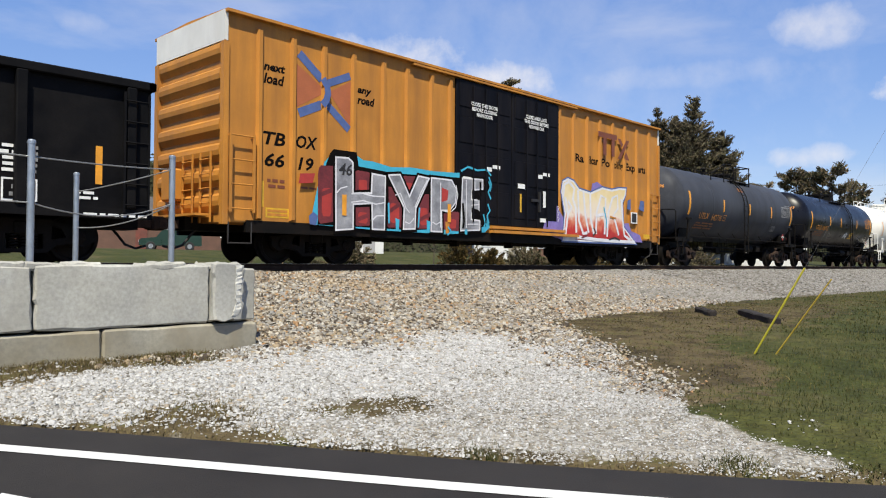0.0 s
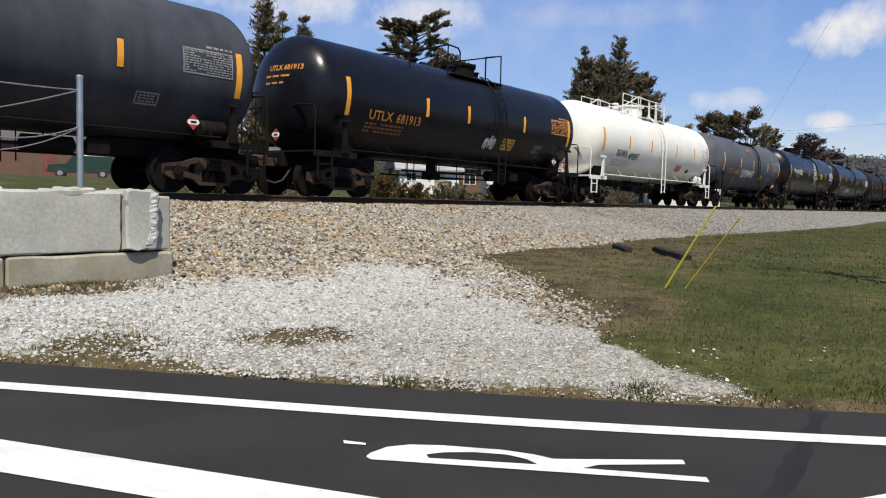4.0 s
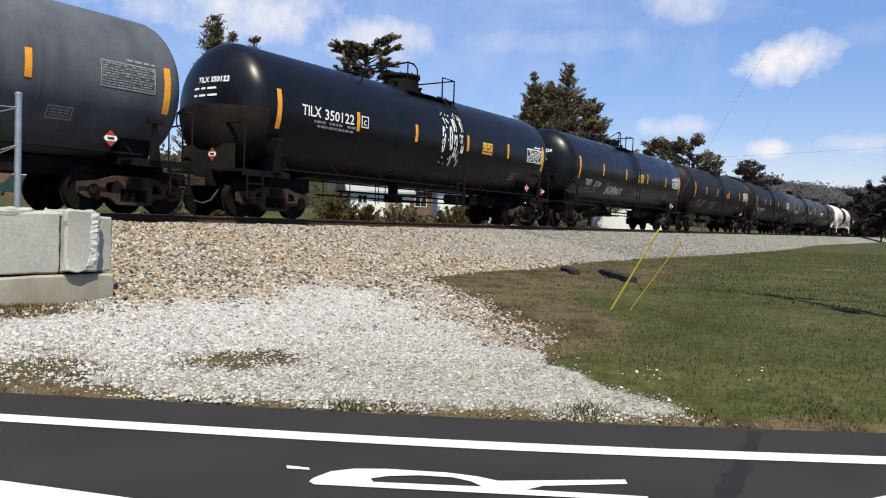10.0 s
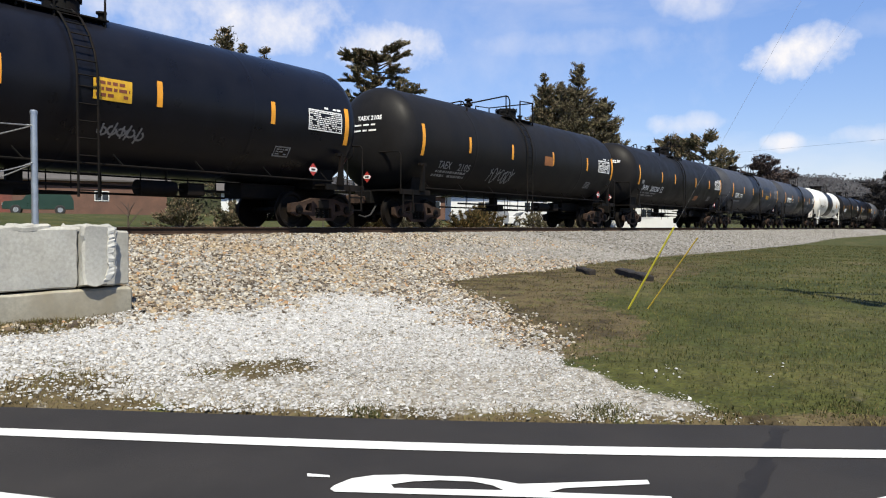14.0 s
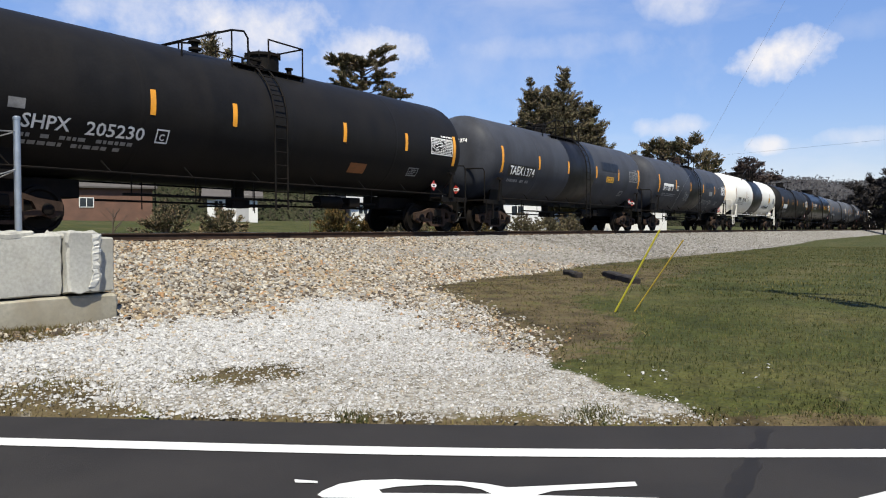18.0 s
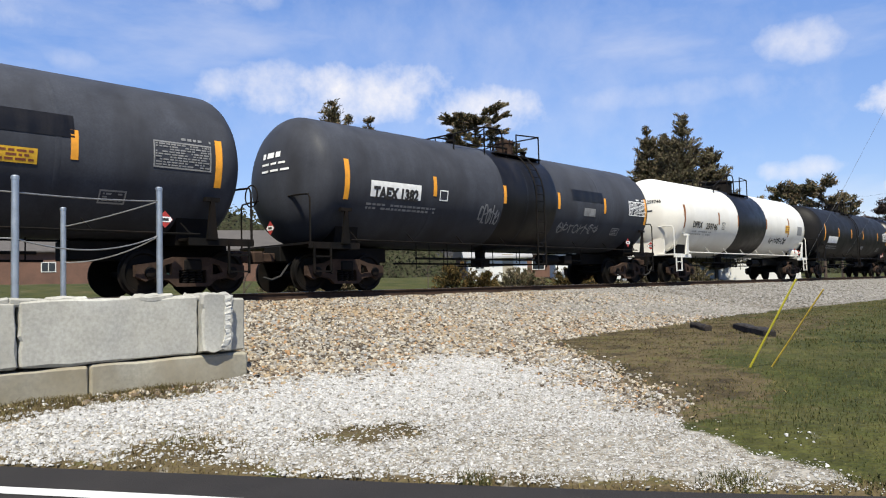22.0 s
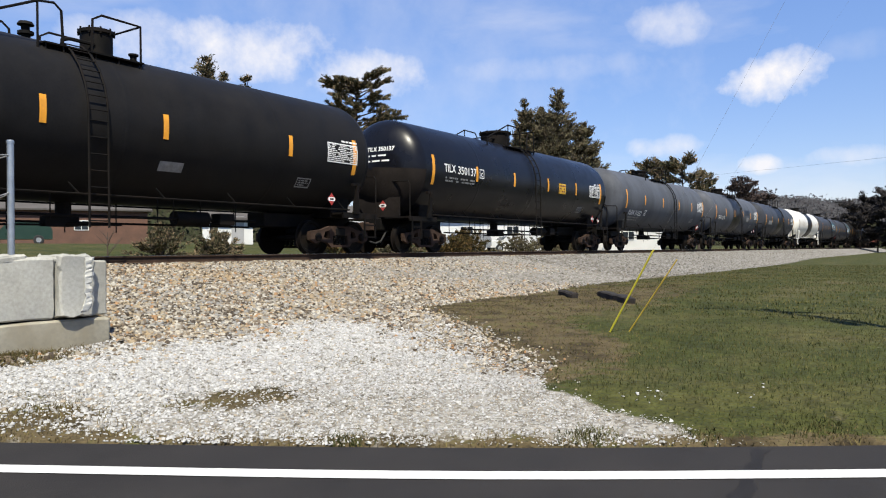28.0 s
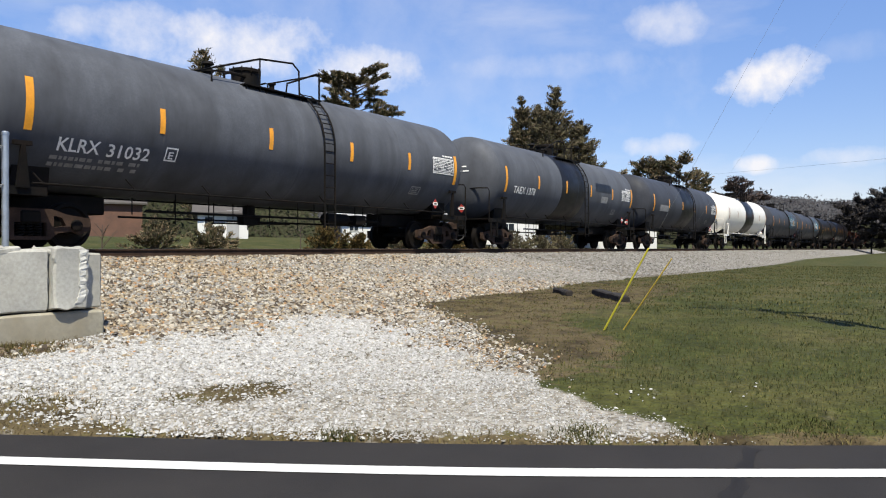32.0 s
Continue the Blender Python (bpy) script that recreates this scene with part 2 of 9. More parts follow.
M = dict(
    asphalt=material("asphalt", (0.02271, 0.02087, 0.02087), 0.86, vary=0.20, scale=1.4, fine=190, bump=0.5, bump_scale=240, dirt=(0.04295, 0.03866, 0.03559), dirt_amount=0.35, dirt_scale=0.9, spec=0.2),
    concrete_low=material("concrete_low", (0.30, 0.285, 0.235), 0.92, vary=0.24, scale=0.9, fine=26, bump=0.22, bump_scale=130, second=(0.25, 0.225, 0.165), dirt=(0.17, 0.135, 0.08), dirt_amount=0.8, dirt_scale=1.3, stretch=(1, 1, 0.6)),
    concrete_pale=material("concrete_pale", (0.50, 0.49, 0.445), 0.92, vary=0.12, scale=2.0, fine=40, bump=0.25, bump_scale=110),
    tar=material("tar", (0.0155, 0.0142, 0.0148), 0.8, vary=0.3, scale=6.0, fine=120, bump=0.4, bump_scale=240, spec=0.2),
    road_paint=material("road_paint", (0.6, 0.6, 0.585), 0.65, vary=0.06, scale=5, fine=120, bump=0.2, bump_scale=200, dirt=(0.225, 0.2175, 0.21), dirt_amount=0.35, dirt_scale=7.0),
    concrete=material("concrete", (0.355, 0.35, 0.32), 0.92, vary=0.24, scale=0.9, fine=26, bump=0.22, bump_scale=130, second=(0.335, 0.325, 0.285), dirt=(0.17, 0.15, 0.11), dirt_amount=0.75, dirt_scale=1.1, stretch=(1, 1, 0.45), rand=0.06),
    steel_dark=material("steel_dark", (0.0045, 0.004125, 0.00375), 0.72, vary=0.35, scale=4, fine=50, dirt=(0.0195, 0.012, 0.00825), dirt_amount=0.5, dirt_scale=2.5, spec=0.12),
    rust=material("rust", (0.048, 0.0304, 0.0224), 0.9, vary=0.35, scale=5, fine=60, dirt=(0.0176, 0.0128, 0.0104), dirt_amount=0.7, dirt_scale=3, spec=0.12),
    rail=material("rail", (0.045, 0.0285, 0.02025), 0.85, vary=0.3, scale=6, fine=50, spec=0.1),
    rail_top=material("rail_top", (0.378, 0.369, 0.36), 0.28, 0.9, vary=0.15, scale=3, fine=40),
    tie=material("tie", (0.035, 0.0266, 0.021), 0.9, vary=0.4, scale=3, fine=40, stretch=(4, 1, 4), rand=0.3),
    galvanised=material("galvanised", (0.357, 0.391, 0.425), 0.42, 0.75, vary=0.12, scale=9, fine=60),
    cable=material("cable", (0.32, 0.32, 0.312), 0.5, 0.6, vary=0.1),
    wire_dark=material("wire_dark", (0.04, 0.04, 0.044), 0.7, vary=0.1),
    yellow_plastic=material("yellow_plastic", (0.50, 0.43, 0.035), 0.5, vary=0.10, scale=5, fine=40),
    yellow_faded=material("yellow_faded", (0.42, 0.29, 0.035), 0.55, vary=0.14, scale=5, fine=40),
    white_paint=material("white_paint", (0.6536, 0.645, 0.602), 0.5, vary=0.05, scale=1.5, fine=30, dirt=(0.344, 0.3096, 0.258), dirt_amount=0.40, dirt_scale=1.1, stretch=(1, 1, 0.35)),
    orange=material("orange", (0.47, 0.198, 0.031), 0.55, vary=0.10, scale=1.6, fine=40, dirt=(0.20, 0.088, 0.030), dirt_amount=0.62, dirt_scale=1.1, stretch=(2.2, 1, 0.22), spec=0.3),
    logo_red=material("logo_red", (0.36, 0.105, 0.038), 0.6, vary=0.14, scale=3, fine=40),
    stencil_black=material("stencil_black", (0.0055, 0.0045, 0.004), 0.7, vary=0.1, scale=8, fine=40, spec=0.05),
    door_black=material("door_black", (0.0042, 0.0042, 0.0064), 0.5, vary=0.22, scale=2, fine=40, dirt=(0.028, 0.0224, 0.02), dirt_amount=0.35, dirt_scale=1.6, stretch=(1.5, 1, 0.3), spec=0.08),
    hopper_black=material("hopper_black", (0.004, 0.004, 0.0048), 0.62, vary=0.25, scale=2, fine=40, dirt=(0.024, 0.0208, 0.0184), dirt_amount=0.3, dirt_scale=1.2, spec=0.08),
    tank_black=material("tank_black", (0.0056, 0.0061, 0.0096), 0.32, vary=0.2, scale=1.4, fine=25, dirt=(0.01159, 0.01118, 0.01242), dirt_amount=0.35, dirt_scale=0.9, stretch=(1.6, 1, 0.3), spec=0.20),
    tank_matt=material("tank_matt", (0.01123, 0.01104, 0.0117), 0.48, vary=0.2, scale=1.4, fine=25, dirt=(0.02059, 0.01778, 0.01498), dirt_amount=0.40, dirt_scale=0.9, stretch=(1.6, 1, 0.3), spec=0.08),
    tank_grey=material("tank_grey", (0.0481, 0.05195, 0.06349), 0.46, vary=0.18, scale=1.4, fine=25, dirt=(0.01924, 0.0178, 0.01732), dirt_amount=0.55, dirt_scale=0.8, stretch=(1.6, 1, 0.25), spec=0.05),
    tank_light=material("tank_light", (0.0839, 0.09029, 0.1058), 0.50, vary=0.16, scale=1.4, fine=25, dirt=(0.02554, 0.02462, 0.02462), dirt_amount=0.55, dirt_scale=0.8, stretch=(1.6, 1, 0.25), spec=0.05),
    tank_white=material("tank_white", (0.67, 0.652, 0.60), 0.38, vary=0.06, scale=1.3, fine=25, dirt=(0.4988, 0.4386, 0.344), dirt_amount=0.32, dirt_scale=0.8, stretch=(1.6, 1, 0.3)),
    band_black=material("band_black", (0.0045, 0.0045, 0.006), 0.42, vary=0.3, scale=2.5, fine=30, dirt=(0.03, 0.027, 0.02475), dirt_amount=0.5, dirt_scale=1.4, stretch=(2, 1, 0.2), spec=0.25),
    freight_red=material("freight_red", (0.15, 0.039, 0.024), 0.7, vary=0.25, scale=2, fine=30, dirt=(0.0525, 0.0375, 0.03), dirt_amount=0.5, dirt_scale=1.4),
    decal_white=material("decal_white", (0.76, 0.76, 0.74), 0.6, vary=0.10, scale=8, fine=40, dirt=(0.25, 0.24, 0.22), dirt_amount=0.25, dirt_scale=5),
    decal_grey=material("decal_grey", (0.2241, 0.2241, 0.2241), 0.6, vary=0.2, scale=8, fine=40, dirt=(0.0415, 0.0415, 0.0415), dirt_amount=0.5, dirt_scale=6),
    decal_orange=material("decal_orange", (0.5146, 0.1992, 0.0249), 0.6, vary=0.12, scale=8, fine=40, dirt=(0.0664, 0.0415, 0.0249), dirt_amount=0.35, dirt_scale=5),
    decal_mid=material("decal_mid", (0.3818, 0.3652, 0.332), 0.6, vary=0.15, scale=8, fine=40),
    decal_rust=material("decal_rust", (0.2324, 0.08715, 0.0249), 0.7, vary=0.2, scale=8, fine=40),
    decal_dark=material("decal_dark", (0.01826, 0.0166, 0.0166), 0.6, vary=0.1, scale=8, fine=40),
    decal_red=material("decal_red", (0.3486, 0.0332, 0.0249), 0.5, vary=0.15, scale=6, fine=40),
    decal_brown=material("decal_brown", (0.166, 0.04565, 0.01826), 0.55, vary=0.15, scale=6, fine=40),
    decal_blue=material("decal_blue", (0.07055, 0.112, 0.2739), 0.55, vary=0.12, scale=6, fine=40),
    decal_salmon=material("decal_salmon", (0.498, 0.166, 0.0664), 0.55, vary=0.12, scale=6, fine=40),
    spray_cyan=material("spray_cyan", (0.043, 0.3612, 0.516), 0.6, vary=0.10, scale=4, fine=30),
    spray_silver=material("spray_silver", (0.30, 0.302, 0.32), 0.5, vary=0.22, scale=3, fine=30, second=(0.17, 0.172, 0.19)),
    spray_white=material("spray_white", (0.6364, 0.6278, 0.6536), 0.6, vary=0.08, scale=4, fine=30),
    spray_violet=material("spray_violet", (0.1892, 0.1462, 0.387), 0.6, vary=0.2, scale=3, fine=30),
    spray_maroon=material("spray_maroon", (0.1376, 0.01892, 0.02236), 0.6, vary=0.3, scale=3, fine=30),
    stripe=material("stripe", (0.748, 0.3145, 0.02125), 0.45, vary=0.10, scale=5, fine=40, dirt=(0.2125, 0.102, 0.0255), dirt_amount=0.35, dirt_scale=4),
    panel_yellow=material("panel_yellow", (0.629, 0.357, 0.017), 0.5, vary=0.10, scale=6, fine=40, dirt=(0.1275, 0.0765, 0.0255), dirt_amount=0.4, dirt_scale=5),
    bark=material("bark", (0.0612, 0.04464, 0.03456), 0.92, vary=0.3, scale=3, fine=30),
    needles=material("needles", (0.085, 0.086, 0.047), 0.8, vary=0.35, scale=0.9, fine=12, island=0.45, second=(0.130, 0.096, 0.060), spec=0.1),
    needles_brown=material("needles_brown", (0.128, 0.100, 0.067), 0.85, vary=0.35, scale=0.9, fine=12, island=0.45, second=(0.104, 0.095, 0.054), spec=0.1),
    twigs=material("twigs", (0.0756, 0.0576, 0.05328), 0.9, vary=0.3, scale=0.8, fine=12, island=0.25, spec=0.1),
    twigs_dark=material("twigs_dark", (0.03744, 0.03384, 0.03312), 0.9, vary=0.3, scale=0.8, fine=12, island=0.25, spec=0.1),
    bush=material("bush", (0.0444, 0.04292, 0.01628), 0.9, vary=0.35, scale=1.2, fine=14, island=0.4, second=(0.0888, 0.0555, 0.02072), spec=0.1),
    # far woods: bluish-grey distance haze is mixed into the base colour
    wood_hazed=material("wood_hazed", (0.0588, 0.0546, 0.0588), 0.95, vary=0.22, scale=0.05, fine=0.4, island=0.18, second=(0.0483, 0.04935, 0.0525), spec=0.05),
    # nearer woods: dark even colour that includes the shade of evergreens
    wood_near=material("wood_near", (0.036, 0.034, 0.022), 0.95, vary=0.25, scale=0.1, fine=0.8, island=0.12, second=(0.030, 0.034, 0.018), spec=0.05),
    grass=material("grass", (0.0435, 0.0535, 0.0118), 0.75, vary=0.35, scale=0.7, fine=5, island=0.4, second=(0.08317, 0.07343, 0.02638), spec=0.2),
    grass_dry=material("grass_dry", (0.1334, 0.09671, 0.04802), 0.85, vary=0.3, scale=1.2, fine=12, island=0.4, second=(0.09338, 0.07671, 0.02801), spec=0.2),
    siding=material("siding", (0.576, 0.576, 0.56), 0.6, vary=0.05, scale=0.8, fine=12),
    brick_wall=material("brick_wall", (0.1125, 0.06, 0.042), 0.9, vary=0.25, scale=1.0, fine=14),
    roof_dark=material("roof_dark", (0.07, 0.063, 0.0595), 0.9, vary=0.2, scale=1.5, fine=16),
    roof_pale=material("roof_pale", (0.294, 0.294, 0.294), 0.7, vary=0.1, scale=1.0, fine=16),
    glass_dark=material("glass_dark", (0.02, 0.025, 0.03), 0.08, vary=0.05),
    car_green=material("car_green", (0.0144, 0.036, 0.024), 0.35, vary=0.1, scale=2, fine=20),
    car_tan=material("car_tan", (0.32, 0.288, 0.224), 0.4, vary=0.08, scale=2, fine=20),
    car_silver=material("car_silver", (0.36, 0.368, 0.376), 0.3, 0.5, vary=0.08, scale=2, fine=20),
    tyre=material("tyre", (0.02, 0.02, 0.02), 0.9, vary=0.2),
    log_dark=material("log_dark", (0.0126, 0.00924, 0.00756), 0.95, vary=0.4, scale=5, fine=40, bump=0.6, bump_scale=30),
    pole_wood=material("pole_wood", (0.112, 0.084, 0.063), 0.9, vary=0.25, scale=2, fine=30, stretch=(3, 3, 0.3)),
)


def stone_material(name, tones, rust=0.0):
    """Loose broken stone: each piece takes one of several tones."""
    m = bpy.data.materials.new(name)
    m.use_nodes = True
    nt = m.node_tree
    nd, ln = nt.nodes.new, nt.links.new
    bsdf = nt.nodes["Principled BSDF"]
    geo, tc = nd("ShaderNodeNewGeometry"), nd("ShaderNodeTexCoord")
    r = nd("ShaderNodeValToRGB")
    r.color_ramp.interpolation = "CONSTANT"
    while len(r.color_ramp.elements) < len(tones):
        r.color_ramp.elements.new(0.5)
    total, acc = sum(t[0] for t in tones), 0.0
    for e, (w, c) in zip(r.color_ramp.elements, tones):
        e.position, e.color = acc / total, (*c, 1)
        acc += w
    ln(geo.outputs["Random Per Island"], r.inputs[0])
    col = r.outputs[0]
    n = nd("ShaderNodeTexNoise")
    n.inputs["Scale"].default_value, n.inputs["Detail"].default_value = 55, 4
    ln(tc.outputs["Object"], n.inputs["Vector"])
    mr = nd("ShaderNodeMapRange")
    for k, v in (("From Min", 0.3), ("From Max", 0.7), ("To Min", 0.75), ("To Max", 1.2)):
        mr.inputs[k].default_value = v
    ln(n.outputs["Fac"], mr.inputs["Value"])
    if rust:
        w = nd("ShaderNodeTexNoise")
        w.inputs["Scale"].default_value, w.inputs["Detail"].default_value = 0.35, 5
        ln(tc.outputs["Object"], w.inputs["Vector"])
        k = nd("ShaderNodeMapRange")
        for a, v in (("From Min", 0.50), ("From Max", 0.66), ("To Min", 0.0), ("To Max", rust)):
            k.inputs[a].default_value = v
        ln(w.outputs["Fac"], k.inputs["Value"])
        x = nd("ShaderNodeMix")
        x.data_type, x.blend_type = "RGBA", "MULTIPLY"
        ln(k.outputs[0], x.inputs["Factor"])
        ln(col, x.inputs["A"])
        x.inputs["B"].default_value = (1.0, 0.78, 0.50, 1)
        col = x.outputs["Result"]
    sc = nd("ShaderNodeVectorMath")
    sc.operation = "SCALE"
    ln(col, sc.inputs[0])
    ln(mr.outputs[0], sc.inputs["Scale"])
    ln(sc.outputs[0], bsdf.inputs["Base Color"])
    bsdf.inputs["Roughness"].default_value = 0.92
    bsdf.inputs["Specular IOR Level"].default_value = 0.2
    return m


def fade_material():
    """Spray paint that runs from red at the bottom through cream to yellow."""
    m = bpy.data.materials.new("spray_fade")
    m.use_nodes = True
    nt = m.node_tree
    nd, ln = nt.nodes.new, nt.links.new
    tc, sep, mr, r, n, add = nd("ShaderNodeTexCoord"), nd("ShaderNodeSeparateXYZ"), nd("ShaderNodeMapRange"), nd("ShaderNodeValToRGB"), nd("ShaderNodeTexNoise"), nd("ShaderNodeMath")
    ln(tc.outputs["Object"], sep.inputs[0])
    ln(tc.outputs["Object"], n.inputs["Vector"])
    n.inputs["Scale"].default_value, n.inputs["Detail"].default_value = 3.5, 5
    mr.inputs["From Min"].default_value, mr.inputs["From Max"].default_value = 0.55, 3.05
    ln(sep.outputs["Z"], add.inputs[0])
    ln(n.outputs["Fac"], add.inputs[1])
    mr.inputs["From Min"].default_value, mr.inputs["From Max"].default_value = 1.1, 3.2
    ln(add.outputs[0], mr.inputs["Value"])
    stops = [(0.0, (0.26, 0.010, 0.012)), (0.24, (0.43, 0.026, 0.019)), (0.36, (0.58, 0.17, 0.09)), (0.50, (0.72, 0.62, 0.52)), (0.78, (0.72, 0.60, 0.36)), (1.0, (0.68, 0.52, 0.24))]
    while len(r.color_ramp.elements) < len(stops):
        r.color_ramp.elements.new(0.5)
    for e, (p, c) in zip(r.color_ramp.elements, stops):
        e.position, e.color = p, (*c, 1)
    ln(mr.outputs[0], r.inputs[0])
    bsdf = nt.nodes["Principled BSDF"]
    ln(r.outputs[0], bsdf.inputs["Base Color"])
    bsdf.inputs["Roughness"].default_value = 0.6
    return m


M["spray_fade"] = fade_material()
M["stone_pale"] = stone_material("stone_pale", [(2, (0.2191, 0.2087, 0.193)), (2, (0.1774, 0.1669, 0.1512)), (1, (0.2608, 0.2504, 0.2348)), (1, (0.1252, 0.1147, 0.09908))])
M["weed_brown"] = material("weed_brown", (0.090, 0.064, 0.036), 0.9, vary=0.35, scale=1.1, fine=9, island=0.4, second=(0.070, 0.068, 0.022), spec=0.1)
M["shield_dust"] = material("shield_dust", (0.02, 0.0165, 0.015), 0.85, vary=0.3, scale=1.2, fine=20, dirt=(0.006, 0.0055, 0.0055), dirt_amount=0.6, dirt_scale=1.0, spec=0.05)
M["stone_white"] = stone_material("stone_white", [(2, (0.3669, 0.3635, 0.3568)), (3, (0.3202, 0.3168, 0.3102)), (2, (0.4135, 0.4102, 0.4002)), (1.4, (0.2801, 0.2735, 0.2601)), (1.0, (0.1934, 0.1834, 0.1668)), (0.5, (0.3068, 0.2601, 0.2001)), (0.3, (0.1134, 0.1034, 0.08671))])
M["stone_tan"] = stone_material("stone_tan", [(1.8, (0.2672, 0.2167, 0.1485)), (2, (0.2375, 0.2137, 0.1781)), (1.8, (0.368, 0.3443, 0.2968)), (0.5, (0.2731, 0.1663, 0.08909)), (1.5, (0.1365, 0.1098, 0.08311)), (1.6, (0.05936, 0.04749, 0.0368)), (1.6, (0.2137, 0.2077, 0.1959))], rust=0.45)


# ---- mesh helpers ----
class Geo:
    """Vertices and faces gathered for one mesh."""

    def __init__(self):
        self.v, self.f = [], []

    def add(self, verts, faces):
        k = len(self.v)
        self.v.extend(verts)
        self.f.extend(tuple(i + k for i in f) for f in faces)
        return self

    def box(self, x0, y0, z0, x1, y1, z1, b=0.0):
        if b <= 0:
            return self.add([(x0, y0, z0), (x1, y0, z0), (x1, y1, z0), (x0, y1, z0), (x0, y0, z1), (x1, y0, z1), (x1, y1, z1), (x0, y1, z1)],
                            [(3, 2, 1, 0), (4, 5, 6, 7), (0, 1, 5, 4), (1, 2, 6, 5), (2, 3, 7, 6), (3, 0, 4, 7)])
        lo, hi = (x0, y0, z0), (x1, y1, z1)
        vs, at = [], {}
        for sx in (0, 1):
            for sy in (0, 1):
                for sz in (0, 1):
                    s = (sx, sy, sz)
                    for axis in range(3):
                        p = [hi[i] if s[i] else lo[i] for i in range(3)]
                        for i in range(3):
                            if i != axis:
                                p[i] += -b if s[i] else b
                        at[s, axis] = len(vs)
                        vs.append(tuple(p))
        fs = []
        for axis in range(3):
            i, j = (axis + 1) % 3, (axis + 2) % 3
            for side in (0, 1):
                q = []
                for a, c in ((0, 0), (1, 0), (1, 1), (0, 1)):
                    s = [0, 0, 0]
                    s[axis], s[i], s[j] = side, a, c
                    q.append(at[tuple(s), axis])
                fs.append(tuple(q) if side else tuple(reversed(q)))
        for axis in range(3):
            i, j = (axis + 1) % 3, (axis + 2) % 3
            for a in (0, 1):
                for c in (0, 1):
                    s0, s1 = [0, 0, 0], [0, 0, 0]
                    s0[i] = s1[i] = a
                    s0[j] = s1[j] = c
                    s1[axis] = 1
                    q = (at[tuple(s0), i], at[tuple(s1), i], at[tuple(s1), j], at[tuple(s0), j])
                    fs.append(q if a != c else tuple(reversed(q)))
        for (sx, sy, sz) in [(a, c, d) for a in (0, 1) for c in (0, 1) for d in (0, 1)]:
            s = (sx, sy, sz)
            q = (at[s, 0], at[s, 1], at[s, 2])
            fs.append(q if (sx + sy + sz) % 2 else tuple(reversed(q)))
        return self.add(vs, fs)

    def rod(self, p, q, r, n=8, r2=None):
        p, q = Vector(p), Vector(q)
        r2 = r if r2 is None else r2
        w = (q - p).normalized()
        a = w.orthogonal().normalized()
        c = w.cross(a)
        vs = []
        for o, rr in ((p, r), (q, r2)):
            for i in range(n):
                t = 2 * math.pi * i / n
                vs.append(tuple(o + (a * math.cos(t) + c * math.sin(t)) * rr))
        fs = [(i, (i + 1) % n, n + (i + 1) % n, n + i) for i in range(n)]
        fs += [tuple(range(n - 1, -1, -1)), tuple(range(n, 2 * n))]
        return self.add(vs, fs)

    def pipe(self, pts, r, n=6):
        pts = [Vector(p) for p in pts]
        vs = []
        ref = None
        for k, p in enumerate(pts):
            w = (pts[min(k + 1, len(pts) - 1)] - pts[max(k - 1, 0)]).normalized()
            if ref is None:
                ref = w.orthogonal().normalized()
            ref = (ref - w * ref.dot(w)).normalized()
            c = w.cross(ref)
            for i in range(n):
                t = 2 * math.pi * i / n
                vs.append(tuple(p + (ref * math.cos(t) + c * math.sin(t)) * r))
        fs = []
        for k in range(len(pts) - 1):
            for i in range(n):
                j = (i + 1) % n
                fs.append((k * n + i, k * n + j, (k + 1) * n + j, (k + 1) * n + i))
        fs += [tuple(range(n - 1, -1, -1)), tuple(range((len(pts) - 1) * n, len(pts) * n))]
        return self.add(vs, fs)

    def lathe(self, profile, axis="x", n=40, centre=(0, 0, 0)):
        """profile: (place along the axis, radius)."""
        vs, fs = [], []
        for a, r in profile:
            for i in range(n):
                t = 2 * math.pi * i / n
                c, s = r * math.cos(t), r * math.sin(t)
                p = {"x": (a, c, s), "y": (s, a, c), "z": (c, s, a)}[axis]
                vs.append(tuple(p[k] + centre[k] for k in range(3)))
        for k in range(len(profile) - 1):
            for i in range(n):
                j = (i + 1) % n
                fs.append((k * n + i, k * n + j, (k + 1) * n + j, (k + 1) * n + i))
        fs += [tuple(range(n - 1, -1, -1)), tuple(range((len(profile) - 1) * n, len(profile) * n))]
        return self.add(vs, fs)

    def prism(self, outline, y0, y1):
        """An outline in x, z pushed from y0 to y1 (outline anticlockwise seen from -y)."""
        n = len(outline)
        vs = [(x, y0, z) for x, z in outline] + [(x, y1, z) for x, z in outline]
        fs = [tuple(range(n)), tuple(range(2 * n - 1, n - 1, -1))] + [(i, n + i, n + (i + 1) % n, (i + 1) % n) for i in range(n)]
        return self.add(vs, fs)

    def mesh(self, name, mat, smooth=0):
        me = bpy.data.meshes.new(name)
        me.from_pydata(self.v, [], self.f)
        me.materials.append(mat)
        if smooth:
            me.shade_smooth()
            me.set_sharp_from_angle(angle=radians(smooth))
        return me


def thing(name, label, category, m=None, group="", kind=""):
    ob = new(name)
    ob.empty_display_size = 0.2
    if m is not None:
        ob.matrix_world = m
    return tagged(ob, label, category, group, kind)


def part(name, geo, mat, parent, label="", smooth=30, at=None):
    me = geo.mesh(name, mat, smooth) if isinstance(geo, Geo) else geo
    ob = new(name, me)
    ob.parent = parent
    if at is not None:
        ob.matrix_local = at
    if label:
        tagged(ob, label)
    return ob


def solo(name, geo, mat, label, category, kind="", group="", smooth=30):
    return tagged(new(name, geo.mesh(name, mat, smooth)), label, category, group, kind)


